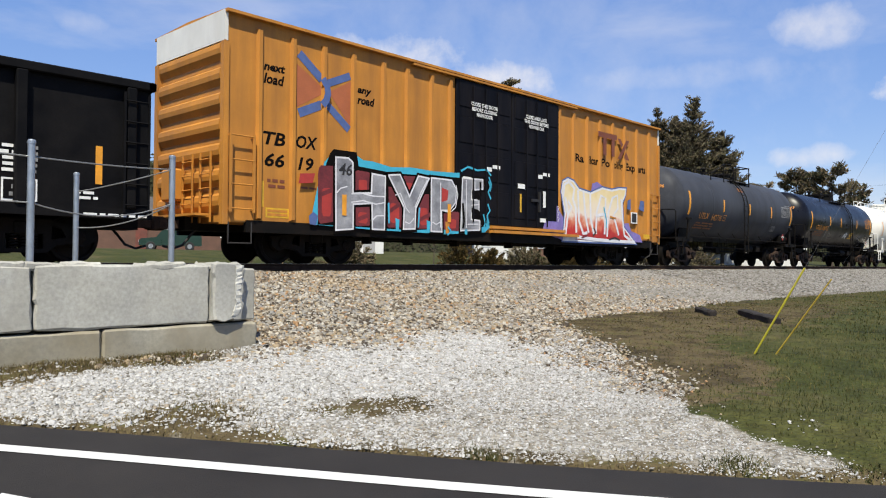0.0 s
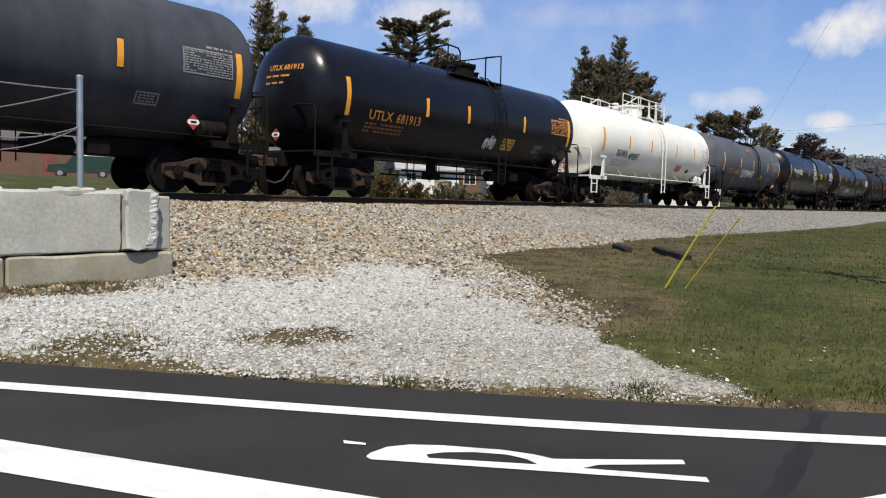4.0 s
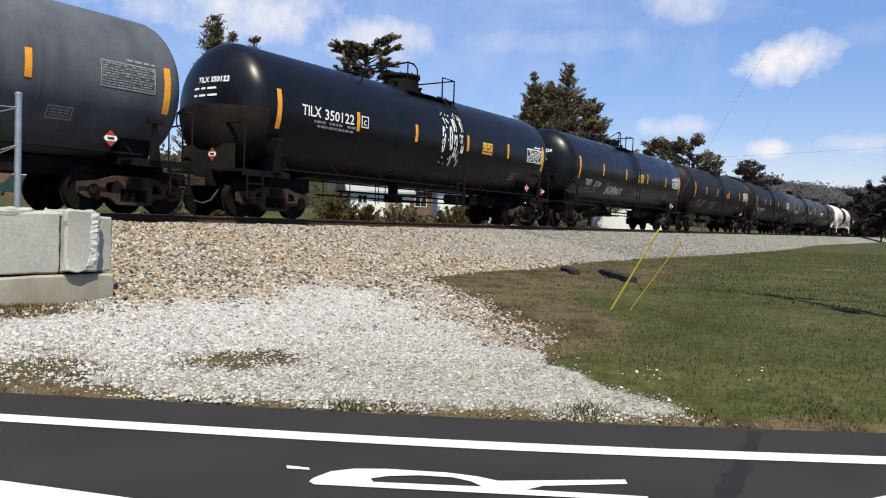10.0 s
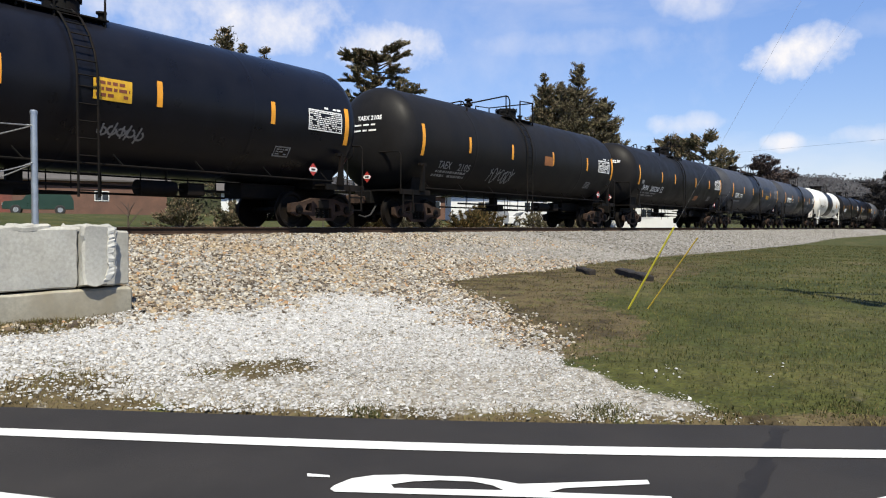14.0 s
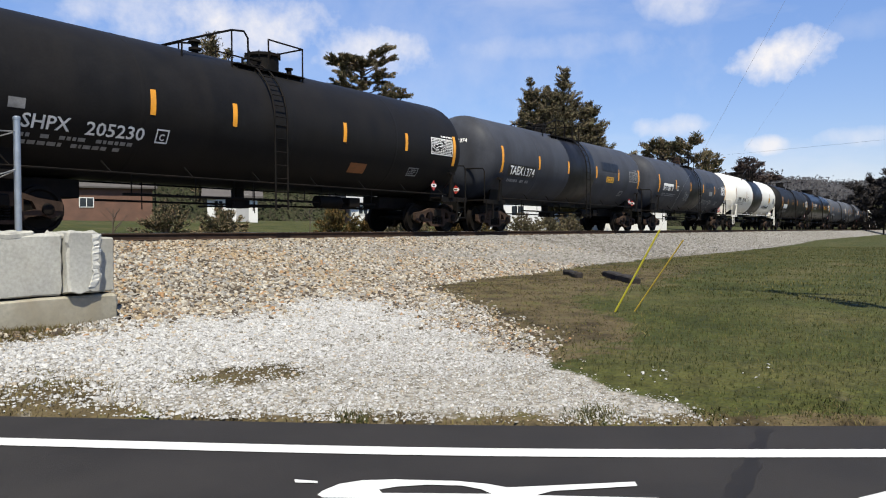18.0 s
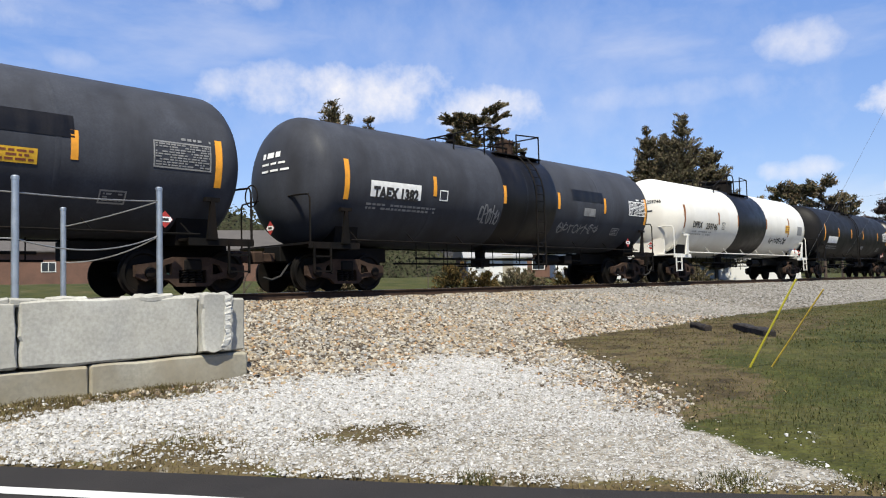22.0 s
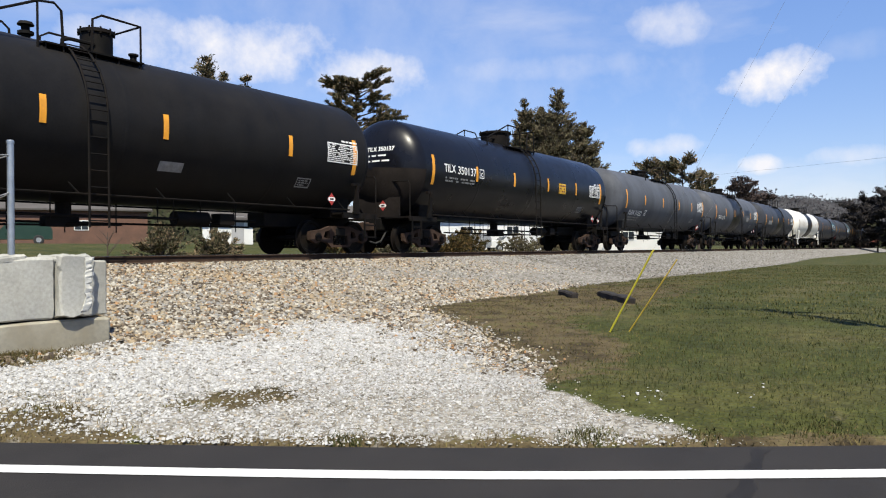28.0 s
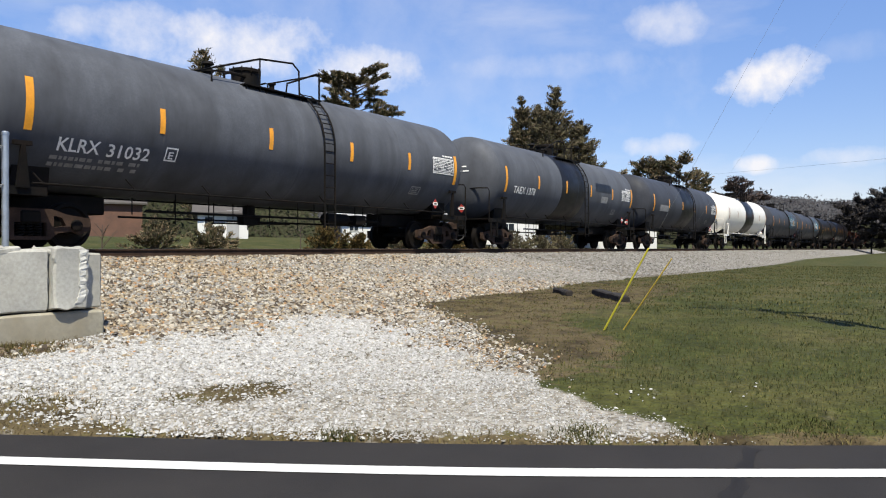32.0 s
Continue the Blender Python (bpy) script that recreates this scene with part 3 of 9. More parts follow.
def quick_mesh(name, verts, faces, mats, index=None, smooth=False):
    """A mesh from numpy arrays; all faces of one size."""
    me = bpy.data.meshes.new(name)
    nv, (nf, k) = len(verts), faces.shape
    me.vertices.add(nv)
    me.vertices.foreach_set("co", np.asarray(verts, dtype=np.float32).ravel())
    me.loops.add(nf * k)
    me.loops.foreach_set("vertex_index", faces.astype(np.int32).ravel())
    me.polygons.add(nf)
    me.polygons.foreach_set("loop_start", np.arange(0, nf * k, k, dtype=np.int32))
    if index is not None:
        me.polygons.foreach_set("material_index", index.astype(np.int32))
    for mt in mats:
        me.materials.append(mt)
    me.update(calc_edges=True)
    if smooth:
        me.shade_smooth()
    return me


RAIL_Z, TRACK_Y, SPEED = 1.20, 15.2, 7.492
ROAD_D, ROAD_N = Vector((0.515, -0.857, 0)), Vector((0.857, 0.515, 0))


def bow(u):
    """How far the edge of the road swings out on either side of the marking."""
    return 0.020 * u * u / (1 + (u / 3.6) ** 2)


def road_xy(u, n):
    p = ROAD_D * u + ROAD_N * n
    return p.x, p.y


def road_n(x, y):
    """Distance across the road, with its bow taken out."""
    return 0.857 * x + 0.515 * y - bow(0.515 * x - 0.857 * y)


def ease(a, b, x):
    t = np.clip((x - a) / (b - a), 0, 1)
    return t * t * (3 - 2 * t)


# ---- ground ----
def toe_y(x):
    """Where the ballast bank ends and the verge begins."""
    return 7.75 + 0.60 * ease(14, 20, x) - 0.30 * ease(22, 29, x) + 2.3 * ease(42, 80, x)


def base_z(x, y):
    n = road_n(x, y)
    verge = 0.15 * ease(4.55, 5.9, n) + 0.10 * ease(6, 12, n)
    t = toe_y(x)
    bank = np.clip((y - t) / (13.4 - t), 0, 1) * (1.0 - 0.17)
    z = verge * (1 - ease(0.0, 2.0, y - t)) + (0.17 + bank) * ease(0.0, 2.0, y - t)
    z = np.maximum(z, np.where(y > t, 0.17 + bank, 0))
    # fill behind the block wall, up to the crossing
    z = np.where((x < 4.9) & (y > 8.45), np.maximum(z, 1.0 * ease(8.45, 8.6, y)), z)
    # the far side: a ditch, then a lawn that climbs
    z = np.where(y > 17.2, 1.0 - 0.55 * ease(17.2, 20.5, y) + 1.55 * ease(20, 46, y) + 1.8 * ease(46, 130, y), z)
    # level ground under and beyond the road
    z = np.where(n < 4.64, -0.06 + 1.10 * ease(7.6, 13.2, y) * (y < 17.2) + np.where(y >= 17.2, 1.1, 0), z)
    return z


def ground_z(x, y):
    z = base_z(x, y)
    bumps = 0.016 * np.sin(x * 2.1 + 0.7 * y) * np.sin(y * 1.7 - 0.4 * x) + 0.010 * np.sin(x * 5.3) * np.cos(y * 4.7)
    return z + bumps * ease(0.02, 0.12, z)


def apron_edge(y):
    """How far the stone reaches from the wall towards the grass."""
    return np.interp(y, (-1.0, 0.55, 1.07, 1.72, 2.11, 2.44, 2.79, 3.16, 3.91, 4.95, 6.18, 7.46, 9.0), (4.60, 4.76, 4.94, 5.00, 5.02, 5.22, 5.62, 6.35, 6.98, 8.08, 9.13, 10.25, 11.2))


def pale_edge(y):
    """How far the pale stone reaches before brown stone spilled from the bank mixes in."""
    return np.interp(y, (-1.0, 2.11, 2.73, 3.24, 4.21, 6.16, 7.6, 9.0), (9.0, 6.0, 5.45, 5.78, 6.40, 7.85, 8.3, 8.6))


def spill(x, y):
    """1 where the stone of the bank has spread over the pale stone."""
    return ease(-0.45, 0.40, x - pale_edge(y) + 0.16 * np.sin(y * 4.3 + x) + 0.10 * np.sin(x * 9.1)) * (y > 2.2)


def bare_patch(x, y):
    """1 in the middle of the worn patch of dead weeds in the stone, 0 off it."""
    a, b = x - 3.84, y - 4.42
    first = ease(1.25, 0.55, np.hypot((a * 0.61 - b * 0.79) / 0.52, (a * 0.79 + b * 0.61) / 0.27) + 0.25 * np.sin(x * 17 + y * 11) * np.sin(y * 19))
    a, b = x - 5.62, y - 4.74
    return np.maximum(first, 0.62 * ease(1.2, 0.3, np.hypot((a * 0.61 - b * 0.79) / 0.42, (a * 0.79 + b * 0.61) / 0.24)))


def left_weeds(x, y):
    """Dead weeds at the near left of the stone and along the foot of the wall."""
    near = ease(1.2, 0.35, np.hypot((x - 2.75) / 0.55, (y - 5.2) / 0.95))
    foot = ease(0.85, 0.20, 7.95 - y) * ease(4.9, 4.0, x) * (y < 8.0)
    return np.clip(np.maximum(near, 1.7 * foot) * (0.45 + 0.75 * (0.5 + 0.5 * np.sin(x * 4.1 + 1.7 * np.sin(y * 3.3)) * np.sin(y * 4.9 + x))), 0, 1)


def gravel_mask(x, y):
    """1 on the pale stone apron, 0 off it."""
    return ease(-0.10, 0.16, apron_edge(y) + 0.06 * np.sin(y * 4.1) + 0.05 * np.sin(y * 9.3) - x)


def tan_mask(x, y):
    wav = 0.25 * np.sin(x * 1.3) + 0.15 * np.sin(x * 2.9 + 1)
    return np.maximum(ease(7.25, 8.1, y + wav), spill(x, y) * 0.80)


def build_ground():
    xs = np.concatenate([-np.geomspace(2500, 6, 22), np.arange(-4, 16, 0.11), np.arange(16, 60, 0.7), np.geomspace(60, 3500, 46)])
    ys = np.concatenate([-np.geomspace(2500, 5, 22), np.arange(-4, 14.0, 0.11), np.arange(14.0, 60, 0.8), np.geomspace(60, 3500, 40)])
    gx, gy = np.meshgrid(xs, ys, indexing="ij")
    gz = ground_z(gx, gy)
    far = np.hypot(gx, gy)
    nx, ny = gx.shape
    idx = np.arange(nx * ny).reshape(nx, ny)
    quads = np.stack([idx[:-1, :-1], idx[1:, :-1], idx[1:, 1:], idx[:-1, 1:]], axis=-1).reshape(-1, 4)
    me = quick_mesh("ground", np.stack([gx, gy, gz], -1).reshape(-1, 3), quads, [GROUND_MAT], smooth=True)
    n = road_n(gx, gy)
    white = gravel_mask(gx, gy) * (n > 4.3) * (gy < 9.6)
    tan = np.where((gy > 2.2) & (gy < 18.5), np.maximum(tan_mask(gx, gy) * (gx < apron_edge(gy) + 0.1), ease(-0.4, 0.5, gy - toe_y(gx))), 0) * (1 - ease(17.6, 18.6, gy))
    tan = np.where(gy < 13, tan, np.where(gy < 18.6, 1 - ease(17.6, 18.6, gy), 0))
    brown = ease(3.0, 0.9, np.abs(gy - toe_y(gx) + 1.3)) * (gx > apron_edge(gy) - 0.2) * (0.35 + 0.65 * ease(24, 12, gx)) * ease(44, 30, gx)
    brown = np.maximum(brown, 0.9 * ease(0.21, 0.06, np.abs(n - 4.70)) * (gx < 6))
    brown = np.maximum(brown, np.maximum(bare_patch(gx, gy) * 1.1, left_weeds(gx, gy)))
    brown = np.maximum(brown, ease(1.7, 0.5, np.abs(gx - apron_edge(gy) - 0.9)) * ease(2.0, 3.0, gy) * (gy < 8.3) * 0.9)
    att = me.color_attributes.new("cover", "FLOAT_COLOR", "POINT")
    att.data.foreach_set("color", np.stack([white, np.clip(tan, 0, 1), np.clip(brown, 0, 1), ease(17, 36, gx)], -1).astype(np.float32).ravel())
    tagged(new("ground", me), "gravel, ballast and grassy verge rolling away to the horizon", "ground", kind="structure")


def ground_material():
    m = bpy.data.materials.new("ground")
    m.use_nodes = True
    nt = m.node_tree
    nd, ln = nt.nodes.new, nt.links.new
    bsdf = nt.nodes["Principled BSDF"]
    tc = nd("ShaderNodeTexCoord")
    at = nd("ShaderNodeAttribute")
    at.attribute_name = "cover"
    sep = nd("ShaderNodeSeparateColor")
    ln(at.outputs["Color"], sep.inputs[0])

    def noise_node(s, detail=6):
        n = nd("ShaderNodeTexNoise")
        n.inputs["Scale"].default_value, n.inputs["Detail"].default_value, n.inputs["Roughness"].default_value = s, detail, 0.62
        ln(tc.outputs["Object"], n.inputs["Vector"])
        return n.outputs["Fac"]

    def ramp(f, stops):
        r = nd("ShaderNodeValToRGB")
        while len(r.color_ramp.elements) < len(stops):
            r.color_ramp.elements.new(0.5)
        for e, (p, c) in zip(r.color_ramp.elements, stops):
            e.position, e.color = p, (*c, 1)
        ln(f, r.inputs[0])
        return r.outputs[0]

    def mix(f, a, b):
        x = nd("ShaderNodeMix")
        x.data_type = "RGBA"
        ln(f, x.inputs["Factor"])
        ln(a, x.inputs["A"])
        ln(b, x.inputs["B"])
        return x.outputs["Result"]

    def sharpen(f, s):
        """The edge of a cover broken up by a noise."""
        a = nd("ShaderNodeMath")
        a.operation = "ADD"
        ln(f, a.inputs[0])
        b = nd("ShaderNodeMapRange")
        for k, v in (("From Min", 0.3), ("From Max", 0.7), ("To Min", -0.42), ("To Max", 0.42)):
            b.inputs[k].default_value = v
        ln(noise_node(s, 5), b.inputs["Value"])
        ln(b.outputs[0], a.inputs[1])
        c = nd("ShaderNodeMapRange")
        c.inputs["From Min"].default_value, c.inputs["From Max"].default_value = 0.38, 0.62
        ln(a.outputs[0], c.inputs["Value"])
        return c.outputs[0]

    cell = nd("ShaderNodeTexVoronoi")
    cell.inputs["Scale"].default_value = 26
    ln(tc.outputs["Object"], cell.inputs["Vector"])
    lum = nd("ShaderNodeSeparateColor")
    ln(cell.outputs["Color"], lum.inputs[0])
    grass = ramp(noise_node(0.55, 9), [(0.30, (0.0235, 0.0290, 0.0058)), (0.46, (0.0385, 0.0440, 0.0098)), (0.57, (0.0535, 0.0530, 0.0155)), (0.70, (0.0800, 0.0680, 0.0290))])
    tuft = nd("ShaderNodeMapRange")
    for k, v in (("From Min", 0.32), ("From Max", 0.68), ("To Min", 0.62), ("To Max", 1.40)):
        tuft.inputs[k].default_value = v
    ln(noise_node(7.0, 6), tuft.inputs["Value"])
    shade = nd("ShaderNodeVectorMath")
    shade.operation = "SCALE"
    ln(grass, shade.inputs[0])
    ln(tuft.outputs[0], shade.inputs["Scale"])
    grass = shade.outputs[0]
    white = ramp(lum.outputs[0], [(0.0, (0.1467, 0.1301, 0.1067)), (0.5, (0.2401, 0.2234, 0.1934)), (1.0, (0.3335, 0.3168, 0.2835))])
    # near ballast bed darkened to put shade into the gaps between stones
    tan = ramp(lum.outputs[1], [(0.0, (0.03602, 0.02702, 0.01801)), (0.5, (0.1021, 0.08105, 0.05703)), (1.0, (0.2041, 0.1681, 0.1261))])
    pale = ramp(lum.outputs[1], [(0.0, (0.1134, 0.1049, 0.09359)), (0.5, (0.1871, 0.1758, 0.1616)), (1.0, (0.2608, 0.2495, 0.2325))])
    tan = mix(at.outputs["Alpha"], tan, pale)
    soil = ramp(noise_node(2.2, 9), [(0.34, (0.030, 0.022, 0.011)), (0.45, (0.058, 0.044, 0.021)), (0.55, (0.092, 0.070, 0.036)), (0.66, (0.070, 0.070, 0.021))])
    col = mix(sharpen(sep.outputs[0], 2.6), grass, white)
    col = mix(sharpen(sep.outputs[1], 2.2), col, tan)
    col = mix(sharpen(sep.outputs[2], 3.3), col, soil)
    ln(col, bsdf.inputs["Base Color"])
    bsdf.inputs["Roughness"].default_value = 0.92
    bsdf.inputs["Specular IOR Level"].default_value = 0.2
    bp = nd("ShaderNodeBump")
    bp.inputs["Strength"].default_value, bp.inputs["Distance"].default_value = 0.7, 0.03
    ln(cell.outputs["Distance"], bp.inputs["Height"])
    ln(bp.outputs[0], bsdf.inputs["Normal"])
    return m


GROUND_MAT = ground_material()
build_ground()


# ---- road ----
def strip(name, u0, u1, n0, n1, lift, mat, label, category, depth=0.0, step=0.5, kind="structure"):
    """A flat band along the road; the far end climbs to the crossing."""
    us = np.arange(u0, u1 + step * 0.5, step)
    g = Geo()
    for u in us:
        for n in (n0, n1):
            x, y = road_xy(u, n + bow(u) * (n > 0))
            z = 1.12 * float(ease(7.6, 13.2, y)) + lift
            g.v.append((x, y, z))
            if depth:
                g.v.append((x, y, z - depth))
    k = 4 if depth else 2
    for i in range(len(us) - 1):
        a, b = i * k, (i + 1) * k
        if depth:
            g.f += [(a, b, b + 2, a + 2), (a + 1, a, a + 2, a + 3)[::-1] if i == 0 else (a + 2, b + 2, b + 3, a + 3), (a, a + 1, b + 1, b)]
            if i == 0:
                g.f.append((a + 2, b + 2, b + 3, a + 3))
        else:
            g.f.append((a, b, b + 1, a + 1))
    return tagged(new(name, g.mesh(name, mat)), label, category, kind=kind)


strip("road", -16, 180, -3.4, 4.62, 0.0, M["asphalt"], "smooth dark grey asphalt road beside the railway", "road", depth=0.12, step=0.5)
edge_line = strip("edge_line", -15.5, 150, 3.97, 4.115, 0.005, M["road_paint"], "white painted edge line on the asphalt", "road marking")


def marking(name, outline, label, holes=None):
    """A painted shape on the road from an outline in road lengths (u along, n across)."""
    bm = bmesh.new()
    outer = [bm.verts.new((*road_xy(u, n), 0.005)) for u, n in outline]
    edges = [bm.edges.new((outer[i], outer[(i + 1) % len(outer)])) for i in range(len(outer))]
    for h in holes or []:
        inner = [bm.verts.new((*road_xy(u, n), 0.005)) for u, n in h]
        edges += [bm.edges.new((inner[i], inner[(i + 1) % len(inner)])) for i in range(len(inner))]
    bmesh.ops.triangle_fill(bm, edges=edges, use_beauty=True, normal=(0, 0, 1))
    me = bpy.data.meshes.new(name)
    bm.to_mesh(me)
    bm.free()
    me.materials.append(M["road_paint"])
    return tagged(new(name, me), label, "road marking", kind="structure")


def road_markings():
    marking("crossing_bar", [(-3.19, 3.37), (-3.05, 3.01), (-0.2, 2.50), (0.3, 2.42), (0.75, 2.62), (-0.1, 2.79)], "broad white diagonal bar of the rail crossing marking")
    marking("crossing_bar", [(0.70, 2.88), (1.0, 2.66), (2.35, 3.44), (2.6, 3.62), (2.35, 3.80), (1.80, 3.50)], "broad white diagonal bar of the rail crossing marking")
    bowl = [(-0.76, 3.40), (-0.70, 3.50), (-0.60, 3.555), (-0.45, 3.575), (-0.15, 3.565), (0.00, 3.53), (0.09, 3.485)]
    letter = [(0.76, 3.315), (0.76, 3.375), (0.22, 3.385), (0.30, 3.445), (0.70, 3.53), (0.70, 3.59), (0.16, 3.495)] + bowl[::-1] + [(-0.77, 3.35), (-0.74, 3.315)]
    hole = [(-0.48, 3.385), (-0.50, 3.43), (-0.42, 3.475), (-0.28, 3.505), (-0.12, 3.50), (-0.03, 3.455), (0.02, 3.395)]
    marking("paint_scrap", [(-0.93, 3.555), (-0.915, 3.51), (-0.805, 3.507), (-0.813, 3.536)], "worn scrap of white paint on the asphalt")
    marking("road_letter", letter, "white painted letter R on the asphalt", [hole])


def tar_streak():
    """Sealed crack that runs along the asphalt, with feathered sides."""
    g, rng = Geo(), random.Random(5)
    for k in range(40):
        x = 1.0 + 3.80 * k / 39
        y = 0.875 + 0.10 * (x - 4.2) + rng.uniform(-0.006, 0.006)
        g.v += [(x, y - 0.042 + rng.uniform(-0.02, 0.015), 0.0), (x, y + 0.042 + rng.uniform(-0.015, 0.02), 0.0)]
    g.v = [(x, y, 1.12 * float(ease(7.6, 13.2, y)) + 0.0022) for x, y, z in g.v]
    g.f = [(2 * k, 2 * k + 2, 2 * k + 3, 2 * k + 1) for k in range(39)]
    tagged(new("tar_streak", g.mesh("tar_streak", M["tar"])), "dark sealed crack in the asphalt", "road surface", kind="structure")


road_markings()
tar_streak()


# ---- railway track ----
def build_track():
    track = thing("railway_track", "railway track with worn steel rails on dark ties", "railway track", kind="structure")
    for y in (TRACK_Y - 0.7525, TRACK_Y + 0.7525):
        g, h = Geo(), Geo()
        z = RAIL_Z
        prof = [(-0.07, -0.17), (0.07, -0.17), (0.07, -0.155), (0.012, -0.135), (0.012, -0.045), (0.036, -0.035), (0.036, -0.004), (-0.036, -0.004), (-0.036, -0.035), (-0.012, -0.045), (-0.012, -0.135), (-0.07, -0.155)]
        for x in (-60.0, 420.0):
            g.v += [(x, y + a, z + b) for a, b in prof]
        n = len(prof)
        g.f += [(i, (i + 1) % n, n + (i + 1) % n, n + i) for i in range(n)]
        rail = part("rail", g, M["rail"], track, smooth=0)
        h.box(-60, y - 0.030, z - 0.004, 420, y + 0.030, z)
        part("running_surface", h, M["rail_top"], rail, "bright worn steel", smooth=0)
    tie = Geo().box(-0.115, -1.3, -0.16, 0.115, 1.3, 0.0, 0.012).mesh("tie", M["tie"])
    plate = Geo().box(-0.10, -0.17, 0.0, 0.10, 0.17, 0.018).mesh("tie_plate", M["rail"])
    rng = random.Random(5)
    for i in range(120):
        x = 2.0 + 0.55 * i
        t = part("tie", tie, None, track, at=pose(x, TRACK_Y + rng.uniform(-0.04, 0.04), RAIL_Z - 0.172 + rng.uniform(-0.012, 0.004), 0, 0, rng.uniform(-1.2, 1.2)))
        for y in (-0.7525, 0.7525):
            part("tie_plate", plate, None, t, at=pose(0, y, 0))
    far = Geo()
    for i in range(420):
        x = 68.0 + 0.55 * i
        far.box(x - 0.115, TRACK_Y - 1.3, RAIL_Z - 0.33, x + 0.115, TRACK_Y + 1.3, RAIL_Z - 0.172)
    tagged(part("far_ties", far, M["tie"], track, smooth=0), kind="stuff")


build_track()


# ---- concrete block wall and the fence behind it ----
def rough_block(x0, x1, y0, y1, z0, z1, seed, chip=0.024):
    """A cast block with chipped, uneven edges."""
    bm = bmesh.new()
    bmesh.ops.create_cube(bm, size=1)
    bmesh.ops.scale(bm, vec=(x1 - x0, y1 - y0, z1 - z0), verts=bm.verts)
    bmesh.ops.translate(bm, vec=((x0 + x1) / 2, (y0 + y1) / 2, (z0 + z1) / 2), verts=bm.verts)
    bmesh.ops.bevel(bm, geom=list(bm.edges), offset=0.022, segments=1, affect="EDGES")
    bmesh.ops.subdivide_edges(bm, edges=[e for e in bm.edges if e.calc_length() > 0.25], cuts=7, use_grid_fill=True)
    off = Vector((seed * 7.3, seed * 3.1, 0))
    for v in bm.verts:
        n1 = noise.noise(v.co * 3.0 + off)
        n2 = noise.noise(v.co * 11.0 + off)
        near_edge = sum(1 for a, lo, hi in ((v.co.x, x0, x1), (v.co.y, y0, y1), (v.co.z, z0, z1)) if min(a - lo, hi - a) < 0.03)
        v.co += Vector((n2, n1, n2)) * (chip if near_edge >= 2 else chip * 0.35)
    return bm


def wall_part(name, bm, mat, parent, label=""):
    me = bpy.data.meshes.new(name)
    bm.to_mesh(me)
    bm.free()
    me.materials.append(mat)
    me.shade_smooth()
    me.set_sharp_from_angle(angle=radians(22))
    ob = new(name, me)
    ob.parent = parent
    if label:
        tagged(ob, label)
    return ob


def build_wall():
    wall = thing("block_wall", "low retaining wall of stacked pale concrete blocks with chipped edges", "retaining wall", kind="structure")
    top = [(-3.2, -1.28), (-1.26, 0.66), (0.68, 2.52), (2.545, 4.42)]
    for i, (a, b) in enumerate(top):
        wall_part("concrete_block", rough_block(a, b, 8.0 + 0.01 * i, 8.62, 0.52 + 0.003 * i, 1.155 + 0.012 * i, i + 1), M["concrete"], wall)
    low = [(-3.6, -0.75), (-0.73, 1.2), (1.22, 3.19), (3.205, 5.06)]
    for i, (a, b) in enumerate(low):
        wall_part("concrete_block", rough_block(a, b, 8.02, 8.64, -0.15, 0.494 + 0.004 * i, i + 11, 0.016), M["concrete_low"], wall)
    wall_part("end_block", rough_block(4.44, 4.83, 7.96, 8.5, 0.535, 1.215, 31, 0.034), M["concrete"], wall)
    wall_part("end_block", rough_block(4.80, 5.07, 8.09, 8.6, 0.525, 1.15, 33, 0.012), M["concrete"], wall)
    # broken pale edge of the end block, ragged on both sides
    rag, g = random.Random(8), Geo()
    for k in range(25):
        z = 0.60 + 0.59 * k / 24
        cut = 0.05 * max(0.0, 1 - k / 4)
        a, b = rag.uniform(-0.012, 0.010) - cut, rag.uniform(-0.007, 0.007) - cut
        g.v += [(4.715 + a, 7.945 + rag.uniform(-0.004, 0.004), z), (4.795 + 0.5 * (a + b), 7.958 + rag.uniform(-0.008, 0.008), z + rag.uniform(-0.008, 0.008)), (4.842 + b, 7.992 + rag.uniform(-0.006, 0.006), z), (4.80 + b, 8.06, z), (4.735 + a, 8.06, z)]
    for k in range(24):
        g.f += [(5 * k + i, 5 * k + (i + 1) % 5, 5 * k + 5 + (i + 1) % 5, 5 * k + 5 + i) for i in range(5)]
    g.f += [(4, 3, 2, 1, 0), (120, 121, 122, 123, 124)]
    part("broken_edge", g, M["concrete_pale"], wall, "freshly broken pale concrete edge", smooth=0)
    # mortar left in lumps along the top edge
    rng = random.Random(3)
    for i in range(22):
        x = rng.uniform(-1.0, 4.6)
        w = rng.uniform(0.10, 0.40)
        wall_part("mortar_lump", rough_block(x - w / 2, x + w / 2, 8.05, 8.05 + rng.uniform(0.1, 0.3), 1.13, 1.19 + rng.uniform(0.0, 0.035), 40 + i, 0.02), M["concrete"], wall)


build_wall()


